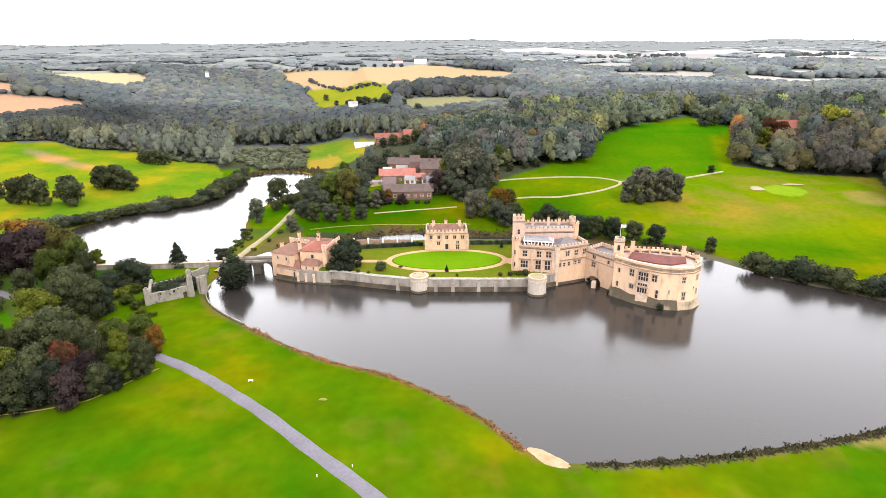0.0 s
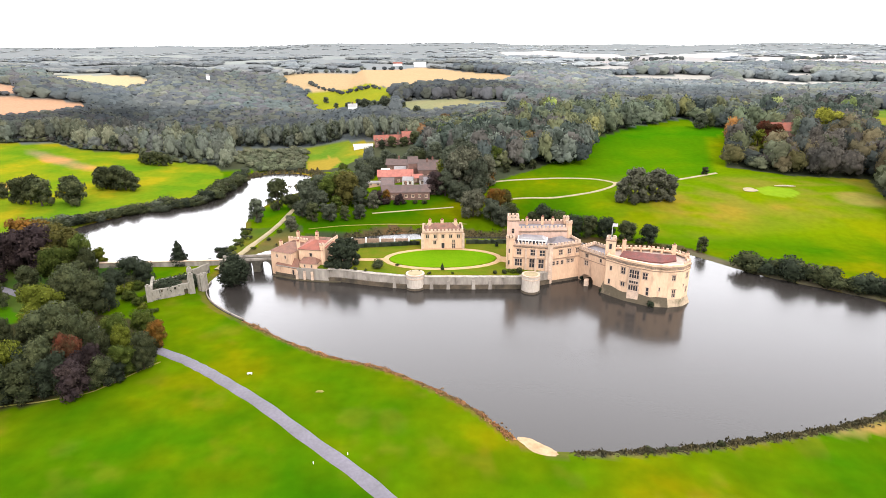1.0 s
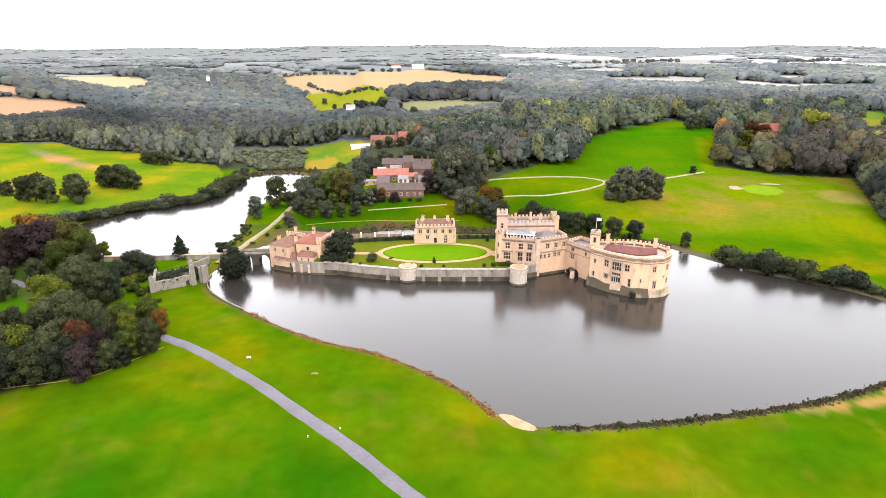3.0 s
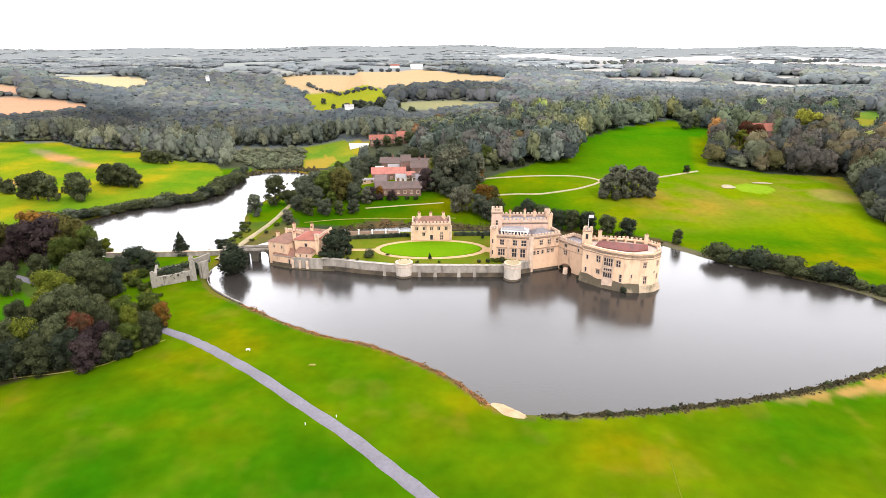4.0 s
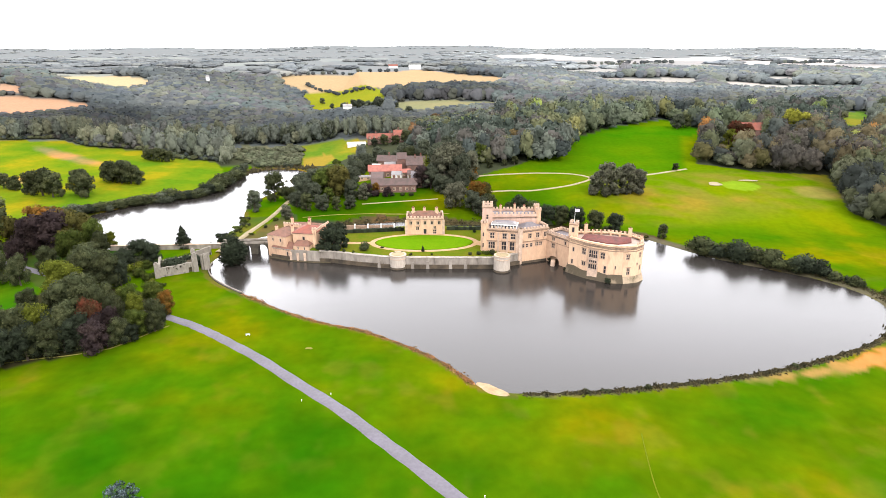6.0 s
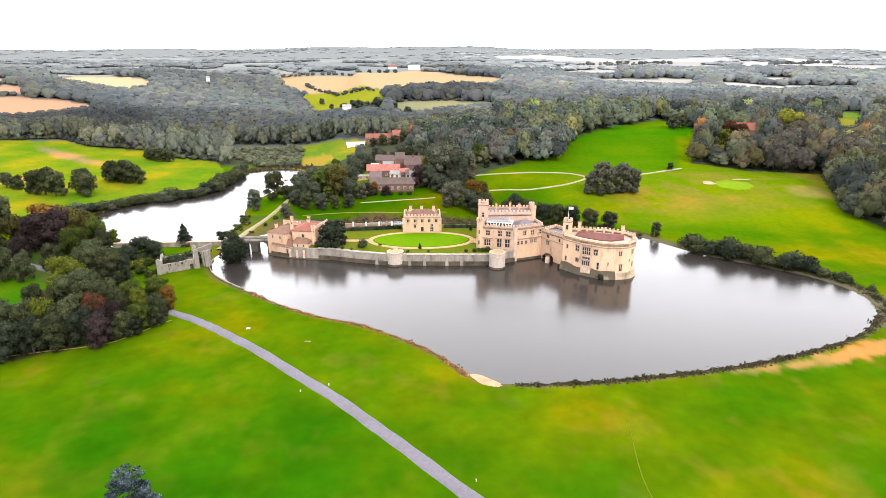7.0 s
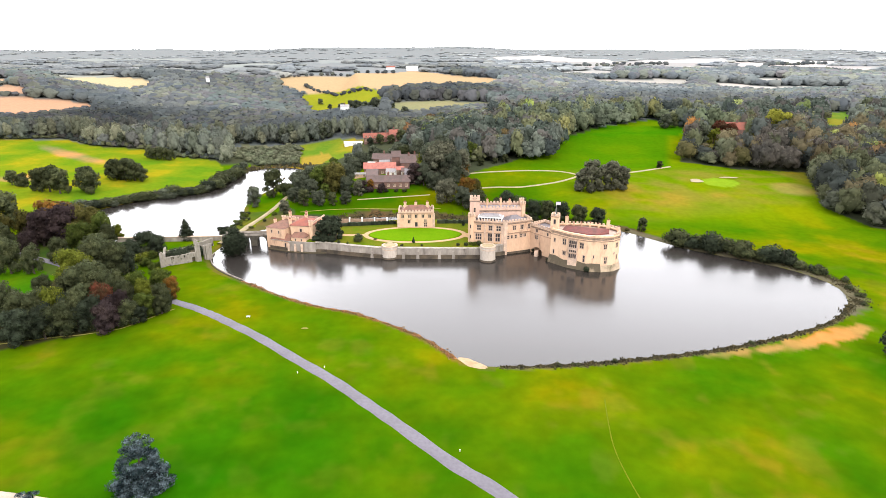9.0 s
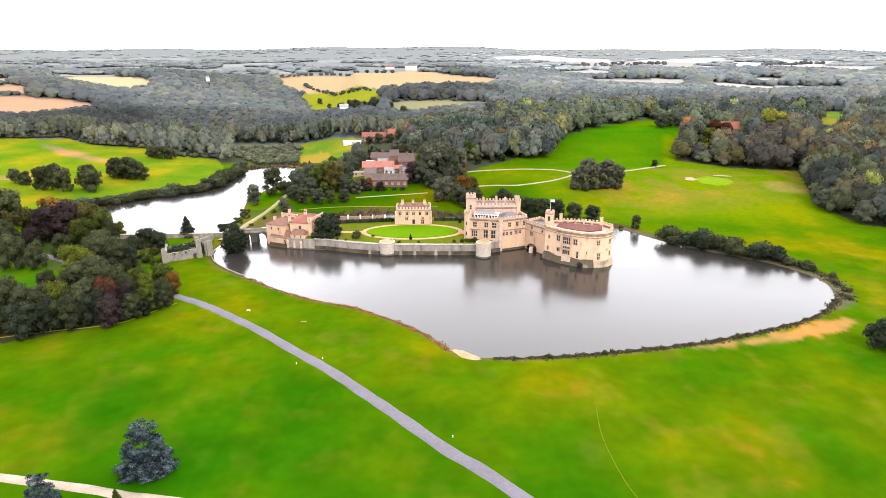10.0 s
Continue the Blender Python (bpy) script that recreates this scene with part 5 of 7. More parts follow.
# ---------------------------------------------------------------- stables, farm and far houses
def cottage(name, label, outline, z, eave, ridge, wall_mat, roof_mat, windows=3, stacks=1, storeys=1, category="house"):
    """A house on a four-sided outline whose first side faces the water, with a gabled roof."""
    h = thing(name, label, category)
    poly = [tuple(p) for p in outline]
    length = np.linalg.norm(np.array(poly[1]) - poly[0])
    ops = {}
    if windows:
        row = []
        for k in range(storeys):
            row += [((i + 0.5) / windows, z + 1.0 + 2.8 * k, 1.3, 1.4, 2, 2) for i in range(windows)]
        ops = {0: row}
    storey_walls(h, poly, z - 2, z + eave, ops, wall_mat)
    c = np.mean(poly, 0)
    over = [tuple(c + (np.array(p) - c) * 1.06) for p in poly]
    rf = Shape().gable(over, z + eave - 0.15, z + ridge)
    under = [(*p, z + eave - 0.3) for p in over]
    rf.face(*under[::-1])
    for i in range(4):
        a, b = over[i], over[(i + 1) % 4]
        rf.face((*a, z + eave - 0.3), (*b, z + eave - 0.3), (*b, z + eave - 0.15), (*a, z + eave - 0.15))
    part("roof", rf, M[roof_mat], h)
    gb = Shape()
    for a, b in ((poly[1], poly[2]), (poly[3], poly[0])):
        m = (np.array(a) + b) / 2
        gb.face((*a, z + eave), (*b, z + eave), (*m, z + ridge - 0.25))
    part("gable", gb, M[wall_mat], h)
    for k in range(stacks):
        t = (k + 0.5) / stacks
        q = c + (np.array(poly[1]) - np.array(poly[0])) * (t - 0.5) * 0.9
        chimney(h, q[0], q[1], z + ridge - 1.2, z + ridge + 1.4, 0.6, 2, "brick")
    return h


def oblong(x, y, w, d, turn):
    a = radians(turn)
    ca, sa = math.cos(a), math.sin(a)
    return [(x + i * w / 2 * ca - j * d / 2 * sa, y + i * w / 2 * sa + j * d / 2 * ca) for i, j in ((-1, -1), (1, -1), (1, 1), (-1, 1))]


def ground_at(x, y):
    return float(land(np.array([x]), np.array([y]))[0])


STABLES = (
    (-17, 300, 25, 7.5, 2, 4.0, 7.2, "brick", "tile_old", 7, 1, "long red brick stable range with old brown tiled roof"),
    (-28, 314, 7, 18, 2, 3.8, 6.6, "brick", "tile_old", 2, 0, "red brick stable wing with old brown tiled roof"),
    (-4, 312, 7.5, 15, 2, 4.2, 7.6, "brick", "lead", 2, 1, "brick stable wing with grey slate roof"),
    (-25, 331, 20, 7.5, 4, 4.2, 7.6, "brick", "tile_red", 6, 0, "brick barn range with bright red tiled roof"),
    (-2, 334, 19, 8, 4, 5.2, 9.2, "brick", "tile_old", 5, 2, "tall brick barn range with brown tiled roof"),
    (-15, 340, 6, 6, 8, 9.0, 12.6, "brick", "tile_old", 1, 0, "square brown brick tower house with dark roof"),
    (-14, 359, 36, 7, -10, 4.6, 7.8, "brick", "tile_old", 9, 3, "long low brick range with brown tiled roof behind the yard"),
)
YARD = (
    (-23, 345, 7, 5, 4, 4.6, 7.2, "white", "lead_pale", 3, 0, "white courtyard building with a pale slate roof"),
    (-32, 346, 5, 5, -6, 4.6, 7.0, "white", "white", 2, 0, "small white-roofed courtyard shed"),
    (-12, 326, 6, 4.5, 14, 3.0, 4.8, "brick", "tile_red", 2, 0, "small brick yard shed with a red roof"),
    (-8, 322, 5, 5, 4, 3.2, 5.2, "white", "tile_old", 2, 0, "white rendered yard building with brown roof"),
    (-17, 321, 6, 4, -8, 3.2, 5.0, "white", "lead_pale", 2, 0, "white yard building with pale slate roof"),
    (2, 323, 6, 4, 10, 3.4, 5.2, "white", "lead_pale", 2, 0, "pale yard building with pale slate roof"),
    (-37, 326, 8, 3, 4, 2.4, 3.4, "stone", "lead_pale", 2, 0, "low pale-roofed cart shed beside the stables"),
    (9, 344, 9, 8, 10, 4.5, 8.6, "stone", "tile_old", 3, 1, "stone cottage with brown tiled roof"),
)
for x, y, w, d, turn, eave, ridge, wm, rm, nw, st, words in STABLES + YARD:
    cottage("stable_block", words, oblong(x, y, w, d, turn), ground_at(x, y), eave, ridge, wm, rm, nw, st, 1, "building")
cottage("farmhouse", "long red-roofed brick farmhouse at the wood's edge", oblong(-38, 462, 26, 9, 8), ground_at(-38, 462), 4.2, 7.6, "brick", "tile", 7, 2, 2)
cottage("farmhouse_wing", "red brick cross wing with red tiled roof", oblong(-25, 461, 8, 13, 8), ground_at(-25, 461), 5.2, 9.4, "brick", "tile", 2, 1, 2)
cottage("marquee", "long low white marquee beside the farmhouse", oblong(-60, 459, 15, 6, 8), ground_at(-60, 459), 1.8, 3.0, "white", "white", 0, 0, 1, "tent")
cottage("white_house", "tall white rendered house among trees", oblong(-86, 590, 9, 9, 10), ground_at(-86, 590), 11, 13, "white", "lead_pale", 3, 1, 2)
cottage("barn", "pale stone barn on the far field edge", oblong(-32, 1030, 20, 9, 0), ground_at(-32, 1030), 4.5, 7.5, "white", "white", 0, 0, 1, "barn")
cottage("barn", "low pale barn on the far field edge", oblong(-72, 1060, 16, 8, 5), ground_at(-72, 1060), 4, 6.5, "white", "tile", 0, 0, 1, "barn")
# 17 m tall on a 4 m plan so it shows over the trees from the camera
cottage("white_cottage", "small white rendered cottage among the hillside trees", oblong(-316, 822, 4, 4, 5), ground_at(-316, 822), 15, 17, "white", "lead_pale", 2, 0, 1)
cottage("cottage", "red-roofed cottage half hidden in the park wood", oblong(243, 408, 17, 8, -10), ground_at(243, 408), 9, 14, "brick", "tile", 4, 1, 1)
for x, y in ((132, 630), (146, 632), (168, 600)):
    cottage("glasshouse", "low white-roofed farm shed among trees", oblong(x, y, 16, 9, 5), ground_at(x, y), 4, 6.5, "white", "white", 3, 0, 1, "shed")

# ---------------------------------------------------------------- trees
_bm = bmesh.new()
bmesh.ops.create_icosphere(_bm, subdivisions=1, radius=1.0)
ICO1 = (np.array([v.co[:] for v in _bm.verts]), np.array([[v.index for v in f.verts] for f in _bm.faces]))
_bm.free()


def leaf_cloud(rng, lobes, count, size, droop=0.0, flat=0.0, core=0.7, ico=ICO1, jitter=0.65):
    """Leaf sprays over the lobes (x, y, z, rx, rz), folded small blades turned every way, round a rough inner mass.
    Returns places, triangles and normals; the normals follow the rounded masses."""
    vs, fs, ns, k = [], [], [], 0
    for x, y, z, rx, rz in lobes:
        v, f = ico
        w = v * (rx * core, rx * core, rz * core) * (1 + rng.normal(0, 0.13, (len(v), 1))) + (x, y, z)
        vs.append(w)
        fs.append(f + k)
        ns.append(v)
        k += len(w)
    lob = np.array(lobes)
    share = lob[:, 3] ** 1.4 * lob[:, 4] ** 0.6
    pick = rng.choice(len(lob), count, p=share / share.sum())
    way = rng.normal(0, 1, (count, 3))
    way[:, 2] = way[:, 2] * 0.9 + 0.25
    way /= np.linalg.norm(way, axis=1)[:, None]
    L = lob[pick]
    place = L[:, :3] + way * np.c_[L[:, 3], L[:, 3], L[:, 4]] * rng.uniform(0.74, 1.12, (count, 1))
    face = way * (1 - flat) + rng.normal(0, jitter, (count, 3)) + (0, 0, flat)
    face *= np.where((face * way).sum(1) < 0, -1, 1)[:, None]
    face /= np.linalg.norm(face, axis=1)[:, None]
    a = np.cross(face, rng.normal(0, 1, (count, 3)))
    a /= np.linalg.norm(a, axis=1)[:, None]
    b = np.cross(face, a)
    s = size * rng.uniform(0.6, 1.35, (count, 1))
    fold = face * s * 0.25
    q = np.stack([place - a * s + fold, place - b * s * 0.7 - fold * 0.3, place + a * s + fold - (0, 0, droop), place + b * s * 0.7 - fold * 0.3], 1)
    vs.append(q.reshape(-1, 3))
    soft = way * 0.65 + face * 0.35
    ns.append(np.repeat(soft / np.linalg.norm(soft, axis=1)[:, None], 4, 0))
    idx = k + np.arange(count * 4).reshape(-1, 4)
    fs.append(np.r_[idx[:, [0, 1, 2]], idx[:, [0, 2, 3]]])
    return np.concatenate(vs), np.concatenate(fs), np.concatenate(ns)


def trunk_shape(rng, h, r, lean=0.3, limbs=5, z_first=0.35):
    """A tapered trunk in bent lengths with limbs that rise from it."""
    s = Shape()

    def length(p, q, r0, r1, n=6):
        p, q = Vector(p), Vector(q)
        up = (q - p).normalized()
        side = up.orthogonal().normalized()
        other = up.cross(side)
        ring0 = [p + (side * math.cos(t) + other * math.sin(t)) * r0 for t in np.linspace(0, 2 * math.pi, n, endpoint=False)]
        ring1 = [q + (side * math.cos(t) + other * math.sin(t)) * r1 for t in np.linspace(0, 2 * math.pi, n, endpoint=False)]
        for i in range(n):
            j = (i + 1) % n
            s.face(ring0[i], ring0[j], ring1[j], ring1[i])

    pts = [Vector((0, 0, -0.6))]
    for i in range(1, 5):
        pts.append(Vector((rng.normal(0, lean) * i / 4, rng.normal(0, lean) * i / 4, h * i / 4)))
    for i in range(4):
        length(pts[i], pts[i + 1], r * (1.25 - 0.28 * i) if i else r * 1.5, r * (1.25 - 0.28 * (i + 1)))
    for i in range(limbs):
        t = z_first + (0.95 - z_first) * i / limbs
        base = Vector((0, 0, h * t))
        a = rng.uniform(0, 6.28)
        reach = h * rng.uniform(0.28, 0.42)
        length(base, base + Vector((math.cos(a) * reach, math.sin(a) * reach, reach * 0.7)), r * 0.5, r * 0.16, 5)
    return s


def broad_lobes(rng, h, w, n=10, low=0.12):
    """Crown masses of a broadleaved tree of height h and half width w."""
    lobes = [(rng.normal(0, 0.1 * w), rng.normal(0, 0.1 * w), h * 0.62, w * 0.62, h * 0.30)]
    for i in range(n):
        a = 2.4 * i + rng.uniform(-0.5, 0.5)
        t = (i + 0.5) / n
        z = h * (low + (0.86 - low) * t)
        reach = w * math.sqrt(max(0.08, 1 - (abs(t - 0.38) / 0.7) ** 2)) * rng.uniform(0.5, 0.74)
        r = w * rng.uniform(0.3, 0.46)
        lobes.append((math.cos(a) * reach, math.sin(a) * reach, z, r, r * rng.uniform(0.7, 0.95)))
    return lobes


TREES = {}


def tree_model(kind, seed):
    """Meshes (trunk, crown) of one tree of unit size 10 m, made once."""
    key = (kind, seed)
    if key in TREES:
        return TREES[key]
    rng = np.random.default_rng(seed * 17 + sum(map(ord, kind)))
    if kind == "broad":
        v, f, vn = leaf_cloud(rng, broad_lobes(rng, 10, 4.6), 1700, 0.37)
    elif kind == "full":
        v, f, vn = leaf_cloud(rng, broad_lobes(rng, 10, 4.6, 13, 0.08), 3000, 0.27)
    elif kind == "high":
        v, f, vn = leaf_cloud(rng, broad_lobes(rng, 10, 3.4, 13, 0.06), 2700, 0.25)
    elif kind == "tall":
        v, f, vn = leaf_cloud(rng, broad_lobes(rng, 10, 3.1, 11, 0.12), 1600, 0.33)
    elif kind == "bush":
        lobes = [(rng.normal(0, 2.2), rng.normal(0, 2.2), rng.uniform(2.2, 5.5), rng.uniform(2.0, 3.0), rng.uniform(2.0, 3.2)) for _ in range(8)]
        v, f, vn = leaf_cloud(rng, lobes, 950, 0.46)
    elif kind == "cone":
        lobes = []
        for i in range(12):
            t = i / 11
            r = 2.7 * (1 - t) ** 0.8 + 0.25
            a = 2.4 * i
            lobes.append((math.cos(a) * r * 0.25, math.sin(a) * r * 0.25, 1.0 + 8.6 * t, r * 0.85, 1.0))
        v, f, vn = leaf_cloud(rng, lobes, 2600, 0.26, 0.12)
    elif kind == "yew":
        lobes = [(0, 0, 3.6, 2.7, 3.6), (0.6, 0.3, 5.6, 2.1, 3.0), (-0.7, -0.3, 4.6, 2.2, 3.0), (0.2, -0.8, 2.4, 2.5, 2.3), (0, 0, 7.8, 1.2, 2.2)]
        v, f, vn = leaf_cloud(rng, lobes, 2600, 0.27)
    else:  # cedar: level shelves of boughs
        lobes = []
        for z, n, reach, r in ((0.7, 13, 4.2, 1.4), (1.1, 7, 2.2, 1.7), (1.7, 12, 3.8, 1.4), (2.5, 8, 2.4, 1.5), (3.6, 4, 0.9, 1.2), (5.0, 11, 3.2, 1.2), (5.7, 9, 2.6, 1.2), (7.2, 3, 0.5, 0.9), (9.0, 5, 0.9, 1.0), (9.3, 10, 2.3, 0.85)):
            for i in range(n):
                a = 6.283 * i / n + rng.uniform(-0.3, 0.3) + z
                q = reach * rng.uniform(0.75, 1.12)
                lobes.append((math.cos(a) * q, math.sin(a) * q, z + rng.normal(0, 0.22), r * rng.uniform(0.8, 1.15), 0.48))
        v, f, vn = leaf_cloud(rng, lobes, 17000, 0.14, 0.05, 0.35, core=0.55, jitter=0.85)
    crown = raw_mesh("crown", v, f, [None], None, True, vn)
    trunk = (trunk_shape(rng, 6.5, 0.32) if kind not in ("cone", "cedar") else trunk_shape(rng, 8.6, 0.3, 0.1, 0)).mesh("trunk", M["bark"])
    TREES[key] = trunk, crown
    return TREES[key]


CROWNS = {}


def tree(x, y, h, kind="broad", leaf="oak", label="", width=1.0, seed=None, z=None, group="", name="tree", category="tree"):
    rng = random.Random(int(x * 131 + y * 17))
    trunk, crown = tree_model(kind, rng.randrange(3) if seed is None else seed)
    key = (crown.name, leaf)
    if key not in CROWNS:
        CROWNS[key] = crown.copy()
        CROWNS[key].materials[0] = M[leaf]
    ob = new(name)
    ob.empty_display_size = 1
    s = h / 10
    ob.matrix_basis = Matrix.Translation((x, y, ground_at(x, y) - 0.1 if z is None else z)) @ Matrix.Rotation(rng.uniform(0, 6.28), 4, "Z") @ Matrix.Diagonal((s * width, s * width, s, 1))
    part("trunk", trunk, None, ob)
    part("crown", CROWNS[key], None, ob)
    return tagged(ob, label, category, group)


def shrub(x, y, h, leaf="oak", label="dense dark green waterside shrub", width=1.3, z=None, group=""):
    return tree(x, y, h, "bush", leaf, label, width, None, z, group, "shrub", "shrub")


rng = random.Random(4)
WORDS = {"oak": "dark green broadleaved tree in full summer leaf", "green": "mid-green broadleaved tree in full leaf", "lime": "light yellow-green tree with a rounded crown", "hazy_grey": "dull grey-brown broadleaved tree with a full crown", "pale_lime": "bright yellow-lime tree with a broad rounded crown",
         "copper": "dark purple-leaved copper beech tree", "autumn": "broadleaved tree with leaves turning orange and red", "rust": "broadleaved tree with rusty red-brown leaves", "olive": "broadleaved tree with leaves fading to olive brown", "grey": "tall grey-green broadleaved tree in full leaf", "yew": "very dark green tree with a dense crown"}
# wood beside the near lawn
FRONT_TREES = [  # place, height, width, habit, leaf
    (-92.9, 126.3, 13.8, 0.65, "full", "rust"), (-88.1, 124.6, 11.4, 0.78, "full", "copper"), (-94.1, 120.5, 11.4, 0.78, "full", "yew"), (-101.8, 117.2, 10.9, 1.03, "full", "oak"), (-97.6, 119.3, 9.0, 0.92, "full", "yew"),
    (-105.1, 114.8, 11.4, 0.79, "full", "yew"), (-88.1, 119.0, 10.4, 0.9, "full", "copper"), (-84.6, 124.4, 9.0, 0.9, "full", "oak"), (-82.5, 129.4, 9.0, 0.92, "full", "green"), (-78.2, 132.2, 7.1, 0.89, "full", "oak"),
    (-82.5, 125.4, 6.2, 1.08, "full", "yew"), (-115.6, 120.8, 13.3, 0.83, "full", "oak"), (-110.6, 111.5, 11.4, 0.93, "full", "yew"), (-105.5, 125.3, 11.4, 0.6, "full", "yew"),
]
MIDDLE_TREES = [  # place, height, width, habit, leaf
    (-122.5, 159.6, 14.2, 0.99, "full", "lime"), (-108.4, 141.7, 15.2, 0.89, "full", "oak"), (-97.3, 139.5, 13.3, 0.76, "full", "oak"), (-108.4, 150.8, 12.3, 0.93, "high", "oak"), (-114.1, 141.2, 11.4, 0.89, "high", "oak"),
    (-92.3, 145.1, 10.4, 0.87, "full", "green"), (-86.7, 150.4, 9.5, 0.91, "full", "green"), (-80.3, 144.9, 8.5, 0.76, "full", "autumn"), (-86.2, 137.6, 10.4, 0.73, "full", "lime"), (-79.3, 135.2, 10.0, 0.71, "full", "oak"),
    (-90.6, 134.2, 11.4, 0.69, "full", "oak"), (-107.6, 124.5, 13.3, 0.71, "full", "lime"), (-111.7, 122.6, 13.3, 0.72, "full", "oak"), (-98.4, 123.9, 14.2, 0.92, "high", "oak"), (-123.4, 124.2, 14.2, 0.81, "full", "oak"),
    (-124.5, 144.3, 9.5, 0.76, "full", "oak"),
]
BEECH_TREES = [  # place, height, width, habit, leaf
    (-172.9, 229.8, 16.0, 1.25, "broad", "autumn"), (-159.6, 224.5, 16.1, 1.06, "broad", "olive"), (-175.4, 213.8, 15.2, 0.74, "broad", "olive"), (-157.7, 208.0, 19.0, 1.07, "full", "copper"), (-163.7, 205.7, 17.1, 0.82, "full", "copper"),
    (-159.8, 190.4, 12.3, 0.72, "full", "copper"), (-145.5, 211.2, 18.1, 1.0, "high", "olive"), (-137.1, 205.3, 17.1, 0.85, "high", "green"), (-139.4, 193.4, 15.2, 0.85, "full", "green"), (-131.1, 199.5, 13.3, 0.85, "high", "oak"),
    (-134.5, 212.5, 9.0, 1.11, "tall", "lime"), (-172.7, 193.4, 14.4, 0.81, "full", "oak"), (-154.1, 170.8, 15.2, 0.82, "full", "oak"),
]
CAUSEWAY_TREES = [  # place, height, width, habit, leaf
    (-113.9, 196.5, 10.0, 1.25, "full", "yew"), (-107.4, 193.9, 9.0, 0.9, "full", "yew"), (-114.0, 185.5, 9.5, 0.95, "full", "yew"), (-120.3, 171.5, 15.2, 0.89, "full", "oak"), (-110.8, 167.3, 14.2, 0.91, "full", "oak"),
    (-122.1, 167.1, 13.3, 0.76, "high", "oak"), (-108.1, 169.9, 10.4, 0.81, "full", "yew"), (-145.0, 170.5, 12.3, 0.66, "full", "oak"), (-143.5, 184.3, 11.4, 0.83, "full", "oak"),
]
for spots, group in ((FRONT_TREES, "wood by the lawn"), (MIDDLE_TREES, "wood by the lawn"), (BEECH_TREES, "trees by the causeway"), (CAUSEWAY_TREES, "trees by the causeway")):
    for x, y, h, w, kind, leaf in spots:
        tree(x, y, h, kind, leaf, WORDS[leaf], w, group=group)
edge = spline([(-128, 106), (-119, 112.5), (-104, 118), (-92, 122), (-85.5, 129), (-79.5, 136.5), (-80, 143)], 6)
for i, (x, y) in enumerate(edge):
    if rng.random() < 0.15:
        continue
    shrub(x + rng.uniform(-1.2, 0.6), y + rng.uniform(0, 1.4), rng.uniform(2.6, 6.5) if i < len(edge) - 8 else rng.uniform(2.2, 3.4), rng.choice(("oak", "yew", "yew", "yew", "oak")), "leafy dark shrub at the wood's edge", 1.2, group="wood by the lawn")
# trees by the causeway and the mill
for x, y, h, kind, leaf in ((-184, 196, 15, "broad", "oak"), (-186, 210, 15, "broad", "olive"), (-200, 232, 20, "broad", "oak"), (-206, 226, 17, "broad", "green"), (-196, 205, 15, "broad", "olive"), (-163, 214, 12, "broad", "olive"), (-173, 222, 12, "broad", "autumn"),
                            (-180, 232, 10, "broad", "autumn"), (-184, 246, 8, "broad", "autumn"), (-187, 258, 6, "broad", "olive"), (-150, 208, 14, "broad", "olive"), (-128, 186, 12, "full", "oak")):
    tree(x, y, h, kind, leaf, WORDS[leaf], group="trees by the causeway")
tree(-103.8, 214.6, 10.5, "cone", "yew", "dark conical fir standing at the pool's edge", 1.25)
tree(-74.2, 193.5, 13.4, "yew", "yew", "dark egg-shaped yew leaning over the lake beside the bridge", 1.42, z=-0.4)
for x, y, h in ((-94, 219, 3.4), (-90, 222, 4.5), (-97, 226, 3), (-93, 234, 4)):
    shrub(x, y, h, "yew", "dark shrub on the pool bank")
# island planting
for x, y, h, leaf in ((-38.6, 202.0, 9.6, "yew"), (-35.4, 200.6, 10.0, "yew"), (-32.2, 200.2, 9.4, "yew"), (-37.0, 206.0, 10.6, "yew"), (-33.0, 206.0, 10.4, "yew")):
    tree(x, y, h, "tall", leaf, "dark broad evergreen tree by the gatehouse", 1.0, z=ISLE_Z - 0.6)
shrub(-21.6, 197.0, 4.8, "oak", "clipped dark green shrub on the castle lawn", 1.05, ISLE_Z)
for x, y in ((1.9, 195.2), (24.5, 222)):
    tree(x, y, 2.6, "cone", "yew", "small dark clipped yew on the lawn", 1.0, z=ISLE_Z, category="shrub")
for i, (x0, x1, y0, y1) in enumerate(((-34, -17, 221.8, 224.0), (-17, -7.5, 224.0, 225.5), (12, 30, 226.2, 226.0))):
    hedge = Shape()
    k = 14
    for j in range(k):
        a, b = x0 + (x1 - x0) * j / k, x0 + (x1 - x0) * (j + 1) / k
        ya = y0 + (y1 - y0) * j / k
        hedge.box(a, b + 0.05, ya - 0.7, ya + 0.7, ISLE_Z - 0.3, ISLE_Z + 1.5 + rng.uniform(-0.2, 0.2))
    tagged(new("hedge", hedge.mesh("hedge", M["yew"])), "clipped dark hedge along the island's far edge", "hedge")
terrace = thing("terrace_wall", "low brown garden wall behind the lawn, piers whitened for moat glare", "wall")
for x0, x1 in ((-36, -24), (-24, -12)):
    part("wall_section", Shape().box(x0, x1, 226.5, 227.0, ISLE_Z - 0.5, ISLE_Z + 2.2), M["course"], terrace)
# piers painted white to stand in for bright reflections on the moat
for x in (-36, -30, -24, -18, -12):
    part("pier", Shape().box(x - 0.32, x + 0.32, 226.3, 227.2, ISLE_Z - 0.5, ISLE_Z + 2.8), M["white"], terrace)
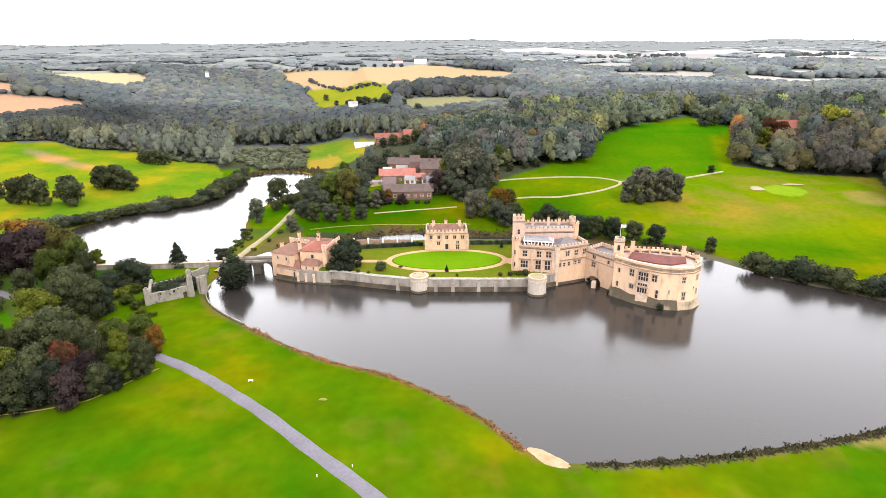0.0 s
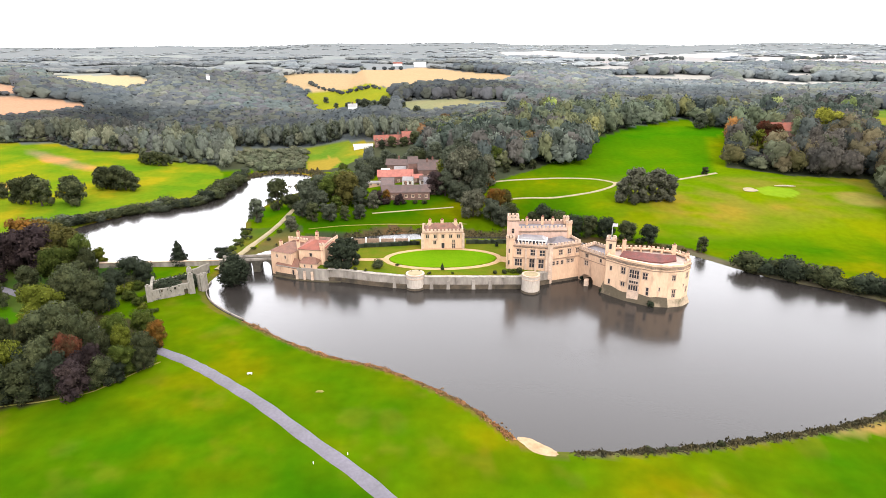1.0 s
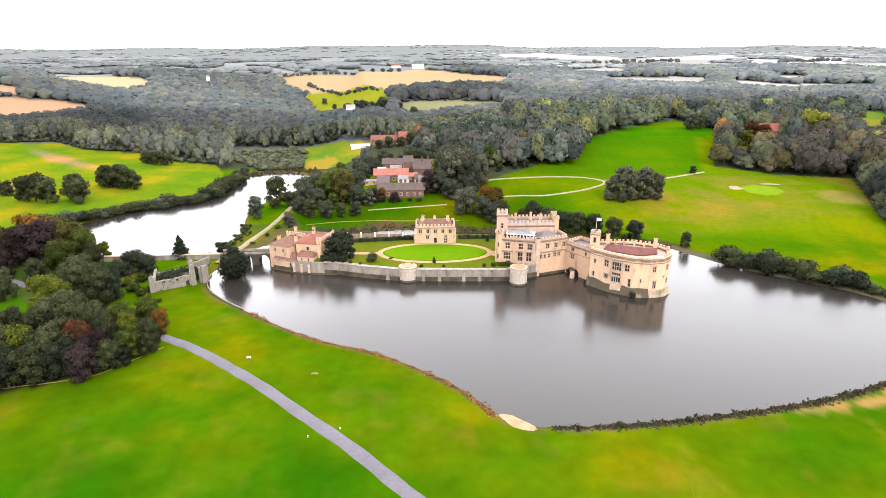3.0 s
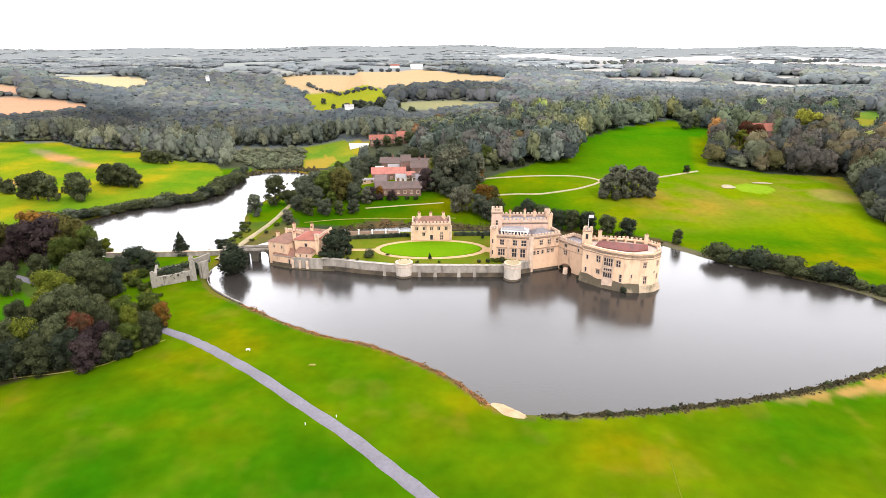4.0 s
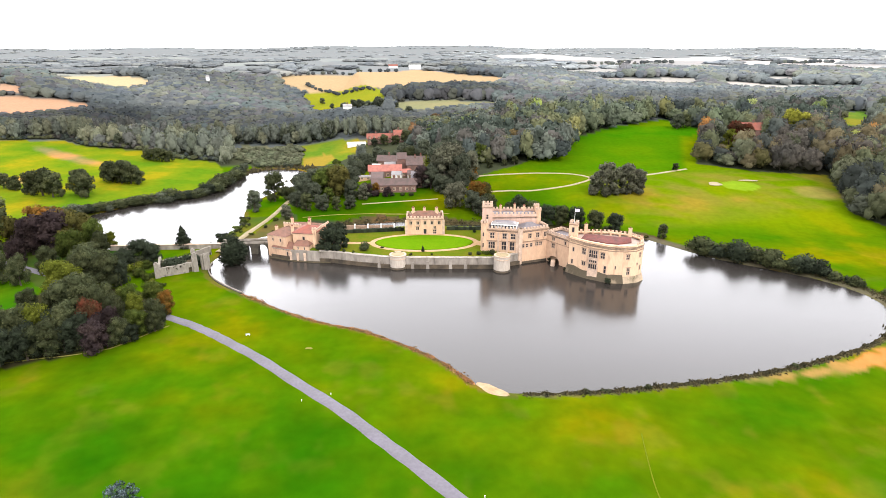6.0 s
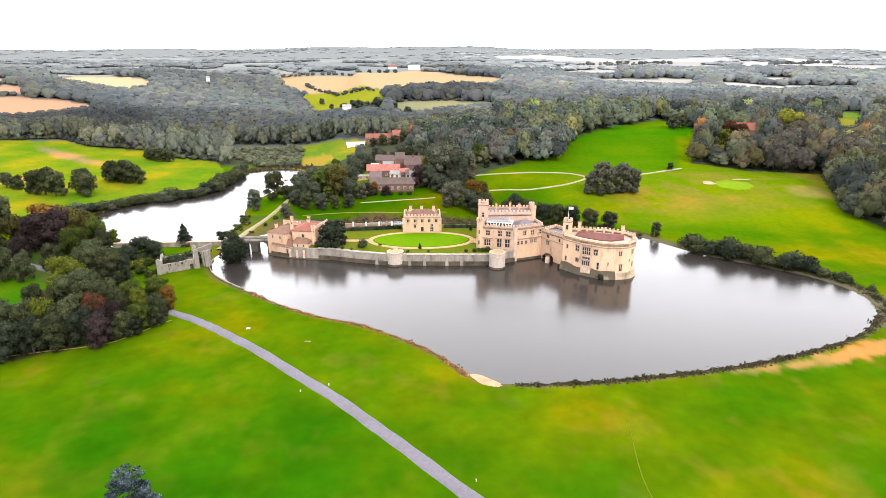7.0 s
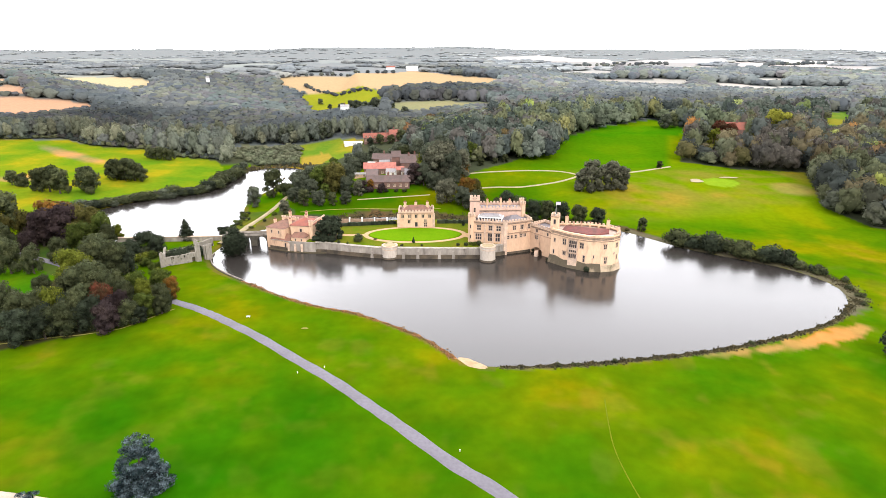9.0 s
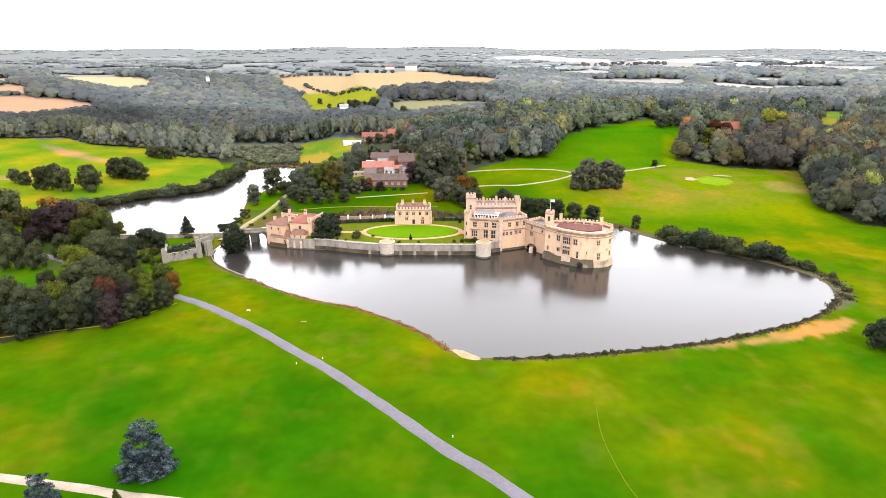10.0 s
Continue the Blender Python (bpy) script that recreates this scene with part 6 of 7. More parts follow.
# trees on the far bank behind the castle
for x, y, h, k, leaf in ((44, 252, 10, "full", "oak"), (49, 253, 11.5, "full", "yew"), (55, 250, 11, "full", "oak"), (62, 247, 10.5, "full", "yew"), (68.5, 245, 10.5, "full", "oak"),
                         (75.5, 242, 10.5, "full", "yew"), (83.5, 238.5, 10.0, "full", "oak"), (92, 234.8, 9.6, "full", "yew"), (110.5, 223.5, 7.6, "high", "oak")):
    tree(x, y, h, k, leaf, "rounded dark green tree on the far lake bank", 0.95, group="trees on the far bank")
for x, y, h, leaf in ((80, 238.5, 3.0, "olive"), (88, 236, 3.2, "oak"), (95, 232, 2.4, "olive"), (99, 229.5, 2.0, "oak"), (104, 226, 1.8, "olive")):
    shrub(x, y, h, leaf, "low brownish scrub on the far lake bank", 1.5, group="scrub on the far bank")
bank = spline([(114, 213), (121, 203), (132, 194), (143, 184), (153, 175), (160, 164)], 6)
for i, (x, y) in enumerate(bank):
    t = i / len(bank)
    h = (8.2 if t < 0.6 else 6.6 if t < 0.85 else 4.0) * rng.uniform(0.6, 1.3)
    if 0.16 < t < 1 and i % 7 != 3:
        shrub(x + rng.uniform(-1.0, 1.5), y + rng.uniform(-1.0, 1.5), h, rng.choice(("oak", "oak", "yew", "yew")), group="shrubs on the far bank")
for x, y, h in ((161, 150, 2.4), (160, 143, 2.2), (156, 136, 1.8), (164, 157, 2.6)):
    shrub(x, y, h, "oak", "low shrub on the lake margin", group="shrubs on the far bank")
# single trees and clumps
tree(-45.6, 51.6, 10.3, "cedar", "blue", "blue-grey cedar with level layered boughs on the lawn", 1.06, seed=0)
tree(-60.4, 41.6, 6.6, "cedar", "blue", "young blue-grey cedar beside the gravel path", 0.9, seed=1)
tree(-46.8, 42.0, 3.4, "cone", "green", "small young green conifer beside the path", 1.0)
for x, y, h in ((140.5, 100.5, 9.5), (144.5, 98, 9)):
    tree(x, y, h, "broad", "yew", "dark round tree at the lawn's edge", 1.0)
for x, y, h in ((95.5, 286, 13), (101, 284, 19.5), (107.5, 287, 15), (113, 285, 18), (119.5, 286, 14)):
    tree(x, y, h, "tall", "hazy_grey", "dull grey-brown oak in a clump on the golf course", 1.0, group="golf course clump")
tree(157, 330, 5, "broad", "oak", "small round dark tree by the golf path")
for x, y, h in ((41, 338, 5.5), (51, 343, 4.5), (58, 346, 6)):
    tree(x, y, h, "broad", "oak", "small dark tree at the edge of the wood")
for x, y, h in ((-226, 309, 17), (-218, 306, 16), (-233, 312, 15), (-205, 312, 17), (-201, 309, 16), (-250, 320, 9), (-258, 322, 10), (-248, 318, 7)):
    tree(x, y, h, "broad", "oak", "dark round tree in the river meadow", 0.9, group="meadow trees")
for x, y, h in ((-204, 345, 15), (-197, 343, 15), (-191, 343, 14), (-199, 351, 14), (-185, 341, 10), (-209, 350, 12)):
    tree(x, y, h, "broad", "oak", "dark oak in a dense meadow clump", 0.95, group="meadow clump")
for x, y, h in ((-212, 420, 10), (-205, 418, 11), (-218, 423, 9), (-200, 420, 9)):
    tree(x, y, h, "broad", "oak", "dark tree at the back of the meadow", 1.0, group="meadow trees")
# bushes along the pool's far bank
side = spline([(-188, 258), (-172, 281), (-155, 300.5), (-138, 312.5), (-131, 335), (-132, 360), (-133, 384)], 8)
for i, (x, y) in enumerate(side):
    shrub(x - rng.uniform(0, 3), y + rng.uniform(0, 3), rng.uniform(4.5, 8.5), rng.choice(("oak", "grey", "oak", "yew")), "dark bushy willow on the pool bank", 1.7, group="bushes on the pool bank")
# trees between the pool and the stables
POOL_TREES = [
    (-85.3, 296, 18.5, "yew"), (-91, 276, 13, "oak"), (-66, 284, 12, "oak"), (-58, 276, 12, "oak"), (-60, 263, 10, "yew"), (-66, 268, 9, "oak"), (-51, 277, 9, "green"), (-47, 288, 17, "olive"),
    (-55, 292, 16, "green"), (-62, 300, 15, "oak"), (-40, 284, 12, "oak"), (-38, 268, 8, "oak"), (-45, 266, 8, "yew"), (-52, 264, 9, "oak"), (-68, 253, 7, "grey"), (-33, 283, 10, "grey"),
    (-72, 306, 13, "oak"), (-50, 304, 15, "olive"), (-42, 302, 13, "oak"), (-76, 292, 9, "yew"), (-27, 294, 7, "autumn"), (-20, 289, 6, "copper"), (-32, 292, 7, "copper"),
]
YARD_TREES = [
    (12, 306, 25, "grey"), (17, 310, 26, "grey"), (9, 312, 24, "oak"), (21, 304, 21, "oak"), (5, 318, 16, "lime"), (4, 302, 15, "oak"), (-1, 304, 14, "copper"), (27, 314, 19, "hazy_grey"),
    (26, 316, 14, "autumn"), (17.4, 270, 14, "grey"), (28.7, 272, 14, "autumn"), (33, 274, 13, "olive"), (30, 258, 10, "oak"), (26, 264, 11, "oak"), (34, 262, 10, "yew"), (10, 294, 11, "oak"), (15, 290, 10, "oak"), (21, 292, 13, "oak"),
]
BACK_TREES = [
    (-62, 318, 13, "oak"), (-52, 316, 13, "lime"), (-70, 322, 11, "green"), (-58, 332, 12, "oak"), (-48, 332, 11, "oak"), (-44, 345, 12, "oak"), (-56, 348, 11, "green"), (-64, 342, 10, "oak"), (-80, 332, 9, "oak"),
    (-78, 348, 8, "green"), (26, 352, 15, "oak"), (30, 363, 16, "oak"), (24, 373, 15, "oak"), (35, 350, 14, "green"), (41, 357, 16, "oak"), (33, 376, 15, "oak"), (14, 381, 15, "oak"), (22, 391, 15, "oak"), (45, 367, 15, "oak"),
    (30, 340, 12, "oak"), (-4, 370, 10, "oak"), (16, 330, 15, "oak"), (22, 322, 14, "oak"), (-20, 371, 11, "oak"), (-12, 372, 12, "yew"), (8, 366, 13, "oak"), (18, 352, 16, "oak"), (-2, 380, 15, "oak"), (-16, 378, 14, "oak"),
]
WOOD_TREES = [(-30, 372, 13, "oak"), (-42, 372, 12, "oak"), (-52, 378, 12, "oak"), (-62, 372, 11, "green"), (-36, 392, 13, "oak"), (-41, 366, 9, "oak"), (-46, 358, 11, "yew")]
HAZE_LEAF = {"yew": "oak", "oak": "grey", "grey": "hazy_grey"}  # leaves swapped for paler, greyer ones to imitate haze at this distance
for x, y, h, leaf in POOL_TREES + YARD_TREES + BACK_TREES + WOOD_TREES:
    leaf = HAZE_LEAF[leaf] if leaf in HAZE_LEAF else leaf
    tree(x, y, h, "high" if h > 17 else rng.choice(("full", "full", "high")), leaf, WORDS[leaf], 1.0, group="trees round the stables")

# ---------------------------------------------------------------- woods beyond, and the wooded country to the horizon
OPEN = [np.array(p, float) for p, _ in FIELDS[8:]] + [np.array(p, float) for p in (
    [(-70, 235), (-40, 270), (-35, 285), (-6, 292), (14, 282), (34, 300), (33, 337), (57, 341), (91, 353), (126, 431), (212, 500), (224, 443), (172, 340), (205, 322), (240, 314), (214, 254), (222, 225), (260, 180), (300, 60), (-70, 60)],
    [(-150, 392), (-72, 392), (-68, 432), (-150, 440)],
    [(-78, 400), (-40, 280), (24, 285), (24, 380), (-45, 385), (-60, 400)],
    [(-92, 440), (-46, 420), (-44, 392), (-14, 392), (-14, 472), (-92, 474)],
    [(-100, 405), (-60, 405), (-48, 466), (-112, 466)],
)]
FOREST = (  # shades of foliage
    (0.046, 0.055, 0.040), (0.058, 0.068, 0.043), (0.036, 0.043, 0.042), (0.074, 0.078, 0.044), (0.052, 0.050, 0.047), (0.066, 0.076, 0.066), (0.036, 0.045, 0.038))


# hill and far foliage paled and greyed in base colour to imitate haze
HILL_HAZE_FOREST = ((0.078, 0.087, 0.087), (0.088, 0.097, 0.094), (0.068, 0.076, 0.081), (0.098, 0.104, 0.085), (0.085, 0.085, 0.087), (0.08, 0.094, 0.088))
FAR_HAZE_FOREST = ((0.135, 0.146, 0.148), (0.155, 0.165, 0.165), (0.122, 0.131, 0.137), (0.165, 0.172, 0.162))


def wood_models(seed, count, leaf, lobes=5, core=0.86, jitter=0.36):
    out = []
    for k in range(8):
        r = np.random.default_rng(seed + k)
        parts = [(0, 0, 0.52, 0.40, 0.40)]
        for i in range(lobes):
            a, t = 2.4 * i + r.uniform(-0.4, 0.4), (i + 0.5) / lobes
            reach = 0.3 - 0.14 * t
            parts.append((math.cos(a) * reach, math.sin(a) * reach, 0.25 + 0.55 * t, r.uniform(0.17, 0.24), r.uniform(0.15, 0.22)))
        v, f, vn = leaf_cloud(r, parts, count, leaf, core=core, ico=ICO_LOW, jitter=jitter)
        vn = vn + (0, 0, 0.35)
        out.append((v, f, vn / np.maximum(np.linalg.norm(vn, axis=1), 0.01)[:, None]))
    return out


phi = (1 + 5**0.5) / 2
ICO_LOW = (np.array([(-1, phi, 0), (1, phi, 0), (-1, -phi, 0), (1, -phi, 0), (0, -1, phi), (0, 1, phi), (0, -1, -phi), (0, 1, -phi), (phi, 0, -1), (phi, 0, 1), (-phi, 0, -1), (-phi, 0, 1)]) / math.sqrt(1 + phi * phi),
           np.array([(0, 11, 5), (0, 5, 1), (0, 1, 7), (0, 7, 10), (0, 10, 11), (1, 5, 9), (5, 11, 4), (11, 10, 2), (10, 7, 6), (7, 1, 8), (3, 9, 4), (3, 4, 2), (3, 2, 6), (3, 6, 8), (3, 8, 9), (4, 9, 5), (2, 4, 11), (6, 2, 10), (8, 6, 7), (9, 8, 1)]))


DARK_STANDS = [np.array(p, float) for p in (  # conifers and old oaks
    [(-54, 612), (84, 606), (96, 655), (40, 695), (-46, 662)], [(-78, 498), (34, 488), (44, 562), (-72, 556)], [(-420, 470), (-270, 478), (-265, 540), (-310, 620), (-420, 560)],
    [(60, 505), (240, 515), (500, 470), (520, 600), (240, 610), (80, 560)])]


def stand_tone(x, y):
    """How light the trees of a stand are: dark conifers, a darker west hill, and the far east lightened to imitate
    haze.
    """
    tone = 0.94 - 0.01 * np.clip((x + 40) / 120, 0, 1) + 0.34 * np.clip((y - 470) / 120, 0, 1) * np.clip((x - 40) / 120, 0, 1)
    tone = tone * (1 - 0.28 * np.clip((y - 490) / 40, 0, 1) * np.clip((760 - y) / 160, 0, 1) * np.clip((40 - x) / 120, 0, 1))
    for poly in DARK_STANDS:
        tone = tone * (1 - (0.2 if poly is DARK_STANDS[1] or poly is DARK_STANDS[3] else 0.38) * np.clip(distance(x, y, poly) * np.where(inside(x, y, poly), 1, -1) / 20 + 0.5, 0, 1))
    return tone


def plant(name, xs, ys, heights, widths, models, label, seed, shades=FOREST, bright=1.0, vivid=1.0, mat="woods", spread=0.26, wide=2.0):
    """Many trees as one mesh."""
    r = np.random.default_rng(seed)
    zs, tones = land(xs, ys), stand_tone(xs, ys)
    vs, fs, cs, ns, k = [], [], [], [], 0
    for x, y, z, h, w, tone in zip(xs, ys, zs, heights, widths, tones):
        v, f, vn = models[r.integers(len(models))]
        luck = r.random()
        a = r.uniform(0, 6.283)
        ca, sa = math.cos(a), math.sin(a)
        w = min(w, wide * h)
        q = np.c_[(v[:, 0] * ca - v[:, 1] * sa) * w + x, (v[:, 0] * sa + v[:, 1] * ca) * w + y, v[:, 2] * h + z - 0.05 * h]
        stand = (0.5 + 0.22 * math.sin(x * 0.021 + 1.3 * math.sin(y * 0.017)) + 0.2 * math.sin(y * 0.033 + x * 0.012) + r.normal(0, 0.16)) * len(shades)
        c = np.array(shades[int(min(max(stand, 0), len(shades) - 1))]) * (1 + 0.14 * math.sin(x * 0.013 + y * 0.024 + 0.8)) * tone * r.uniform(1 - spread, 1 + spread) * bright
        if luck < 0.05 * vivid:
            c = c * (2.1, 1.25, 0.7)
        elif luck < 0.12 * vivid:
            c = c * (1.9, 1.95, 0.9)
        vs.append(q)
        fs.append(f + k)
        ns.append(np.c_[vn[:, 0] * ca - vn[:, 1] * sa, vn[:, 0] * sa + vn[:, 1] * ca, vn[:, 2]])
        cs.append(np.repeat(c[None], len(v), 0))
        k += len(v)
    me = raw_mesh(name, np.concatenate(vs), np.concatenate(fs), [M[mat]], np.concatenate(cs), True, np.concatenate(ns))
    return tagged(new(name, me), label, "woodland", kind="stuff")


def below_fields(x, y, h):
    """Tree heights, capped along the camera's sight lines so the open fields just behind stay in view."""
    far = np.hypot(x - 7, y + 25)
    for poly, _ in HILL_FIELDS[:6] + HILL_FIELDS[9:] + FAR_FIELDS:
        for s in np.arange(10, 150, 10.0):
            k = 1 + s / far
            hit = inside(7 + (x - 7) * k, -25 + (y + 25) * k, np.array(poly, float))
            h = np.where(hit, np.minimum(h, 3.0 + 0.115 * s), h)
    return h


def free_ground(x, y, margin=2.0):
    ok = shore(x, y) > 5
    for poly in OPEN:
        ok &= ~inside(x, y, poly)
        ok &= distance(x, y, poly) > margin
    return ok


def scatter(seed, y0, y1, step, half):
    r = np.random.default_rng(seed)
    gx, gy = np.meshgrid(np.arange(-half * y1, half * y1, step), np.arange(y0, y1, step * 0.95))
    gx = (gx + r.uniform(-0.42, 0.42, gx.shape) * step).ravel()
    gy = (gy + r.uniform(-0.42, 0.42, gy.shape) * step).ravel()
    keep = np.abs(gx) < half * (gy + 60)
    return gx[keep], gy[keep], r


x, y, r = scatter(1, 225, 520, 9.2, 0.92)
ok = free_ground(x, y, 3.0) & ((x > 60) | (y > 395) | ((x > 22) & (y > 322)))
x, y = x[ok], y[ok]
h = below_fields(x, y, r.uniform(12, 23, len(x)))
h = np.where(np.hypot((x - 236) / 24, (y - 384) / 24) < 1, np.minimum(h, r.uniform(5, 9, len(x))), h)  # trees kept low here so the cottage shows from the camera
w = r.uniform(12, 18, len(x))
EAST_FOREST = (  # older mixed trees, some turning brown
    (0.054, 0.058, 0.044), (0.070, 0.076, 0.044), (0.044, 0.050, 0.047), (0.090, 0.076, 0.046), (0.062, 0.056, 0.050), (0.080, 0.086, 0.056), (0.044, 0.052, 0.040), (0.098, 0.088, 0.040))
east = (x > 150) & (y < 430)
west = (x < -15) & (y > 395)
rest = ~east & ~west
w = np.where(west, w * 0.72, w)
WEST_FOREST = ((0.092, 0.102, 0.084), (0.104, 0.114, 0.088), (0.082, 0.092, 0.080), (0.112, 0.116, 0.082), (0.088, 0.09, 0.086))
plant("park_woodland", x[rest], y[rest], h[rest], w[rest], wood_models(50, 170, 0.066, 6), "dense mixed park woodland of dark rounded crowns", 3, bright=1.75, vivid=0.2)
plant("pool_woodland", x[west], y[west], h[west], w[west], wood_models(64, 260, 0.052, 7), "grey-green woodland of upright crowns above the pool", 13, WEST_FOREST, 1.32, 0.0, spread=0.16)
plant("park_woodland", x[east], y[east], h[east], w[east], wood_models(56, 420, 0.044, 7), "dense mixed park woodland beside the golf course", 4, EAST_FOREST, 1.25, 0.15, spread=0.34)


def crown_models(seed, leaves, size, lobes=2):
    """Upright rounded crowns for the far woods: a tapered mass, a few bulges and leaf sprays."""
    out = []
    for k in range(8):
        r = np.random.default_rng(seed + k)
        parts = [(0, 0, 0.46, 0.44, 0.52)]
        for i in range(lobes):
            a = 2.4 * i + r.uniform(-0.5, 0.5)
            parts.append((math.cos(a) * 0.24, math.sin(a) * 0.24, r.uniform(0.4, 0.7), r.uniform(0.22, 0.3), r.uniform(0.2, 0.3)))
        v, f, vn = leaf_cloud(r, parts, leaves, size, core=0.94, ico=ICO_LOW, jitter=0.3)
        vn = vn + (0, 0, 0.7)
        out.append((v, f, vn / np.maximum(np.linalg.norm(vn, axis=1), 0.01)[:, None]))
    return out


x, y, r = scatter(2, 520, 640, 8.0, 0.90)
ok = free_ground(x, y, 3.0)
x, y = x[ok], y[ok]
h = below_fields(x, y, r.uniform(12.5, 16, len(x)))
h = np.where(inside(x, y, DARK_STANDS[0]), 13.5, h)
plant("hill_woodland", x, y, h, r.uniform(14, 20, len(x)), crown_models(70, 26, 0.085), "dense woodland greyed for haze on the rising hillside", 5, HILL_HAZE_FOREST, 1.22, 0.0, "far_woods", 0.16)
x, y, r = scatter(12, 640, 900, 10.5, 0.90)
ok = free_ground(x, y, 4.0)
x, y = x[ok], y[ok]
h = below_fields(x, y, r.uniform(10.5, 13, len(x)))
h = np.where(inside(x, y, DARK_STANDS[0]), 13.0, h)
plant("hill_woodland", x, y, h, r.uniform(18, 27, len(x)), crown_models(170, 14, 0.085), "dense woodland greyed for haze on the upper hillside", 6, HILL_HAZE_FOREST, 1.38, 0.0, "far_woods", 0.12)
# beyond here crowns are wider, flatter and paler, as haze would soften them
x, y, r = scatter(3, 900, 1900, 20, 0.88)
cover = np.sin(x * 0.008 + 1.1 * np.sin(y * 0.006)) + np.sin(y * 0.021 + 0.6 * np.sin(x * 0.011)) + 0.8 * np.sin(x * 0.019 - y * 0.013)
ok = free_ground(x, y, 5.0) & (cover > 0.1) & ((x < 150) | (cover > 1.0))
x, y = x[ok], y[ok]
h = below_fields(x, y, r.uniform(5, 9, len(x)))
plant("far_woodland", x, y, h, r.uniform(24, 38, len(x)), crown_models(90, 6, 0.1, 1), "far woods and hedgerow trees greyed for haze", 7, FAR_HAZE_FOREST, 1.25, 0.0, "far_woods", 0.09, 6)
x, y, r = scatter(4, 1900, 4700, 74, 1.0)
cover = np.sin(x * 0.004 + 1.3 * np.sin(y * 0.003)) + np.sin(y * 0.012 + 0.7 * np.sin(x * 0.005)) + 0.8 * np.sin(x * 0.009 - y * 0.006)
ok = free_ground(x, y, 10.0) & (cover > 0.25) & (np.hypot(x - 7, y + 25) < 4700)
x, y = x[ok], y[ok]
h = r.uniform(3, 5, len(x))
plant("distant_woodland", x, y, h, h * r.uniform(7.0, 12.0, len(x)), crown_models(110, 0, 0.1, 1), "distant wooded country on the horizon", 9, FAR_HAZE_FOREST, 1.8, 0.0, "far_woods", 0.06, 20)
r = np.random.default_rng(23)
for k in range(34):
    t = (k + r.uniform(-0.3, 0.3)) / 33
    x, y = -262 + 190 * t + r.normal(0, 3), 452 + 36 * math.sin(2.2 * t + 0.2) + r.uniform(0, 26)
    if free_ground(np.array([x]), np.array([y]), 3.0)[0]:
        tree(x, y, r.uniform(13, 19), "tall", "grey", "tall pale grey-green poplar at the wood's edge", r.uniform(0.75, 1.0), group="poplars above the pool")
# hedges and hedgerow trees between the far fields
HEDGES = (([(-191, 872), (-161, 828), (-139, 811), (-98, 733), (-59, 684)], 5.0), ([(-240, 921), (-154, 957), (-61, 950)], 6.0), ([(300, 1180), (420, 1240), (520, 1270)], 8.0), ([(180, 1300), (330, 1330), (450, 1320)], 8.0),
          ([(690, 1200), (800, 1290), (940, 1400)], 8.0), ([(-44, 608), (-20, 618), (62, 602), (78, 583)], 4.0))
hx, hy, hh = [], [], []
r = np.random.default_rng(31)
for line, size in HEDGES:
    for p, q in zip(line, line[1:]):
        n = int(math.dist(p, q) / (size * 1.1))
        for t in (np.arange(n) + r.uniform(0, 1, n)) / max(n, 1):
            if r.random() < 0.8:
                hx.append(p[0] + (q[0] - p[0]) * t + r.normal(0, 1))
                hy.append(p[1] + (q[1] - p[1]) * t + r.normal(0, 1))
                hh.append(size * r.uniform(0.5, 1.2))
hh = np.array(hh)
plant("hedgerow", np.array(hx), np.array(hy), hh, hh * 1.5, crown_models(190, 12, 0.1), "dark hedges between the far fields", 11, HILL_HAZE_FOREST, 0.75, 0.0, "far_woods")


# ---------------------------------------------------------------- lake margin
def margin(name, line, mat, label, height, spread, per, seed, size):
    """Tufts of upright blades along a line."""
    r = np.random.default_rng(seed)
    legs = np.linalg.norm(np.diff(line, axis=0), axis=1)
    n = int(legs.sum() * per)
    k = r.choice(len(legs), n, p=legs / legs.sum())
    q = line[k] + (line[k + 1] - line[k]) * r.random((n, 1)) + r.normal(0, spread, (n, 2))
    z = np.maximum(land(q[:, 0], q[:, 1]), -0.25)[:, None]
    clump = 0.6 + 0.4 * np.sin(q[:, :1] * 0.31) * np.sin(q[:, 1:] * 0.37 + q[:, :1] * 0.23) + 0.25 * np.sin(q[:, :1] * 1.3)
    hh, t = height * r.uniform(0.5, 1.25, (n, 1)) * clump, r.uniform(0, 3.14, n)
    u = np.c_[np.cos(t), np.sin(t)] * size * r.uniform(0.6, 1.4, (n, 1))
    lean = r.normal(0, 0.25, (n, 2)) * hh
    v = np.stack([np.c_[q - u, z - 0.1], np.c_[q + u, z - 0.1], np.c_[q + u * 0.5 + lean, z + hh], np.c_[q - u * 0.4 + lean, z + hh * 0.9]], 1)
    me = raw_mesh(name, v.reshape(-1, 3), np.arange(n * 4).reshape(-1, 4), [mat])
    return tagged(new(name, me), label, "plants", kind="stuff")


west = spline([(-60.5, 161.8), (-35.3, 142), (-11.9, 130.4), (7.3, 114.6), (17.0, 101.5)], 8)
margin("reeds", west, M["reed"], "rusty brown dry reeds along the grassy lake bank", 0.42, 0.6, 34, 3, 0.34)
south = spline([(30, 96.6), (49.6, 97.6), (66.4, 100.0), (93.3, 105.4), (121, 115.2), (139.8, 124.8), (152.5, 137)], 8)
margin("sedge", south, M["sedge"], "dark sedge and low growth along the lake bank", 0.6, 0.8, 30, 4, 0.35)
east = spline([(154.5, 136), (161.2, 148.5), (161.4, 160), (154.6, 174.5), (141, 187.5)], 8)
margin("sedge", east, M["sedge"], "dark sedge and low growth along the lake bank", 0.55, 1.5, 26, 5, 0.35)
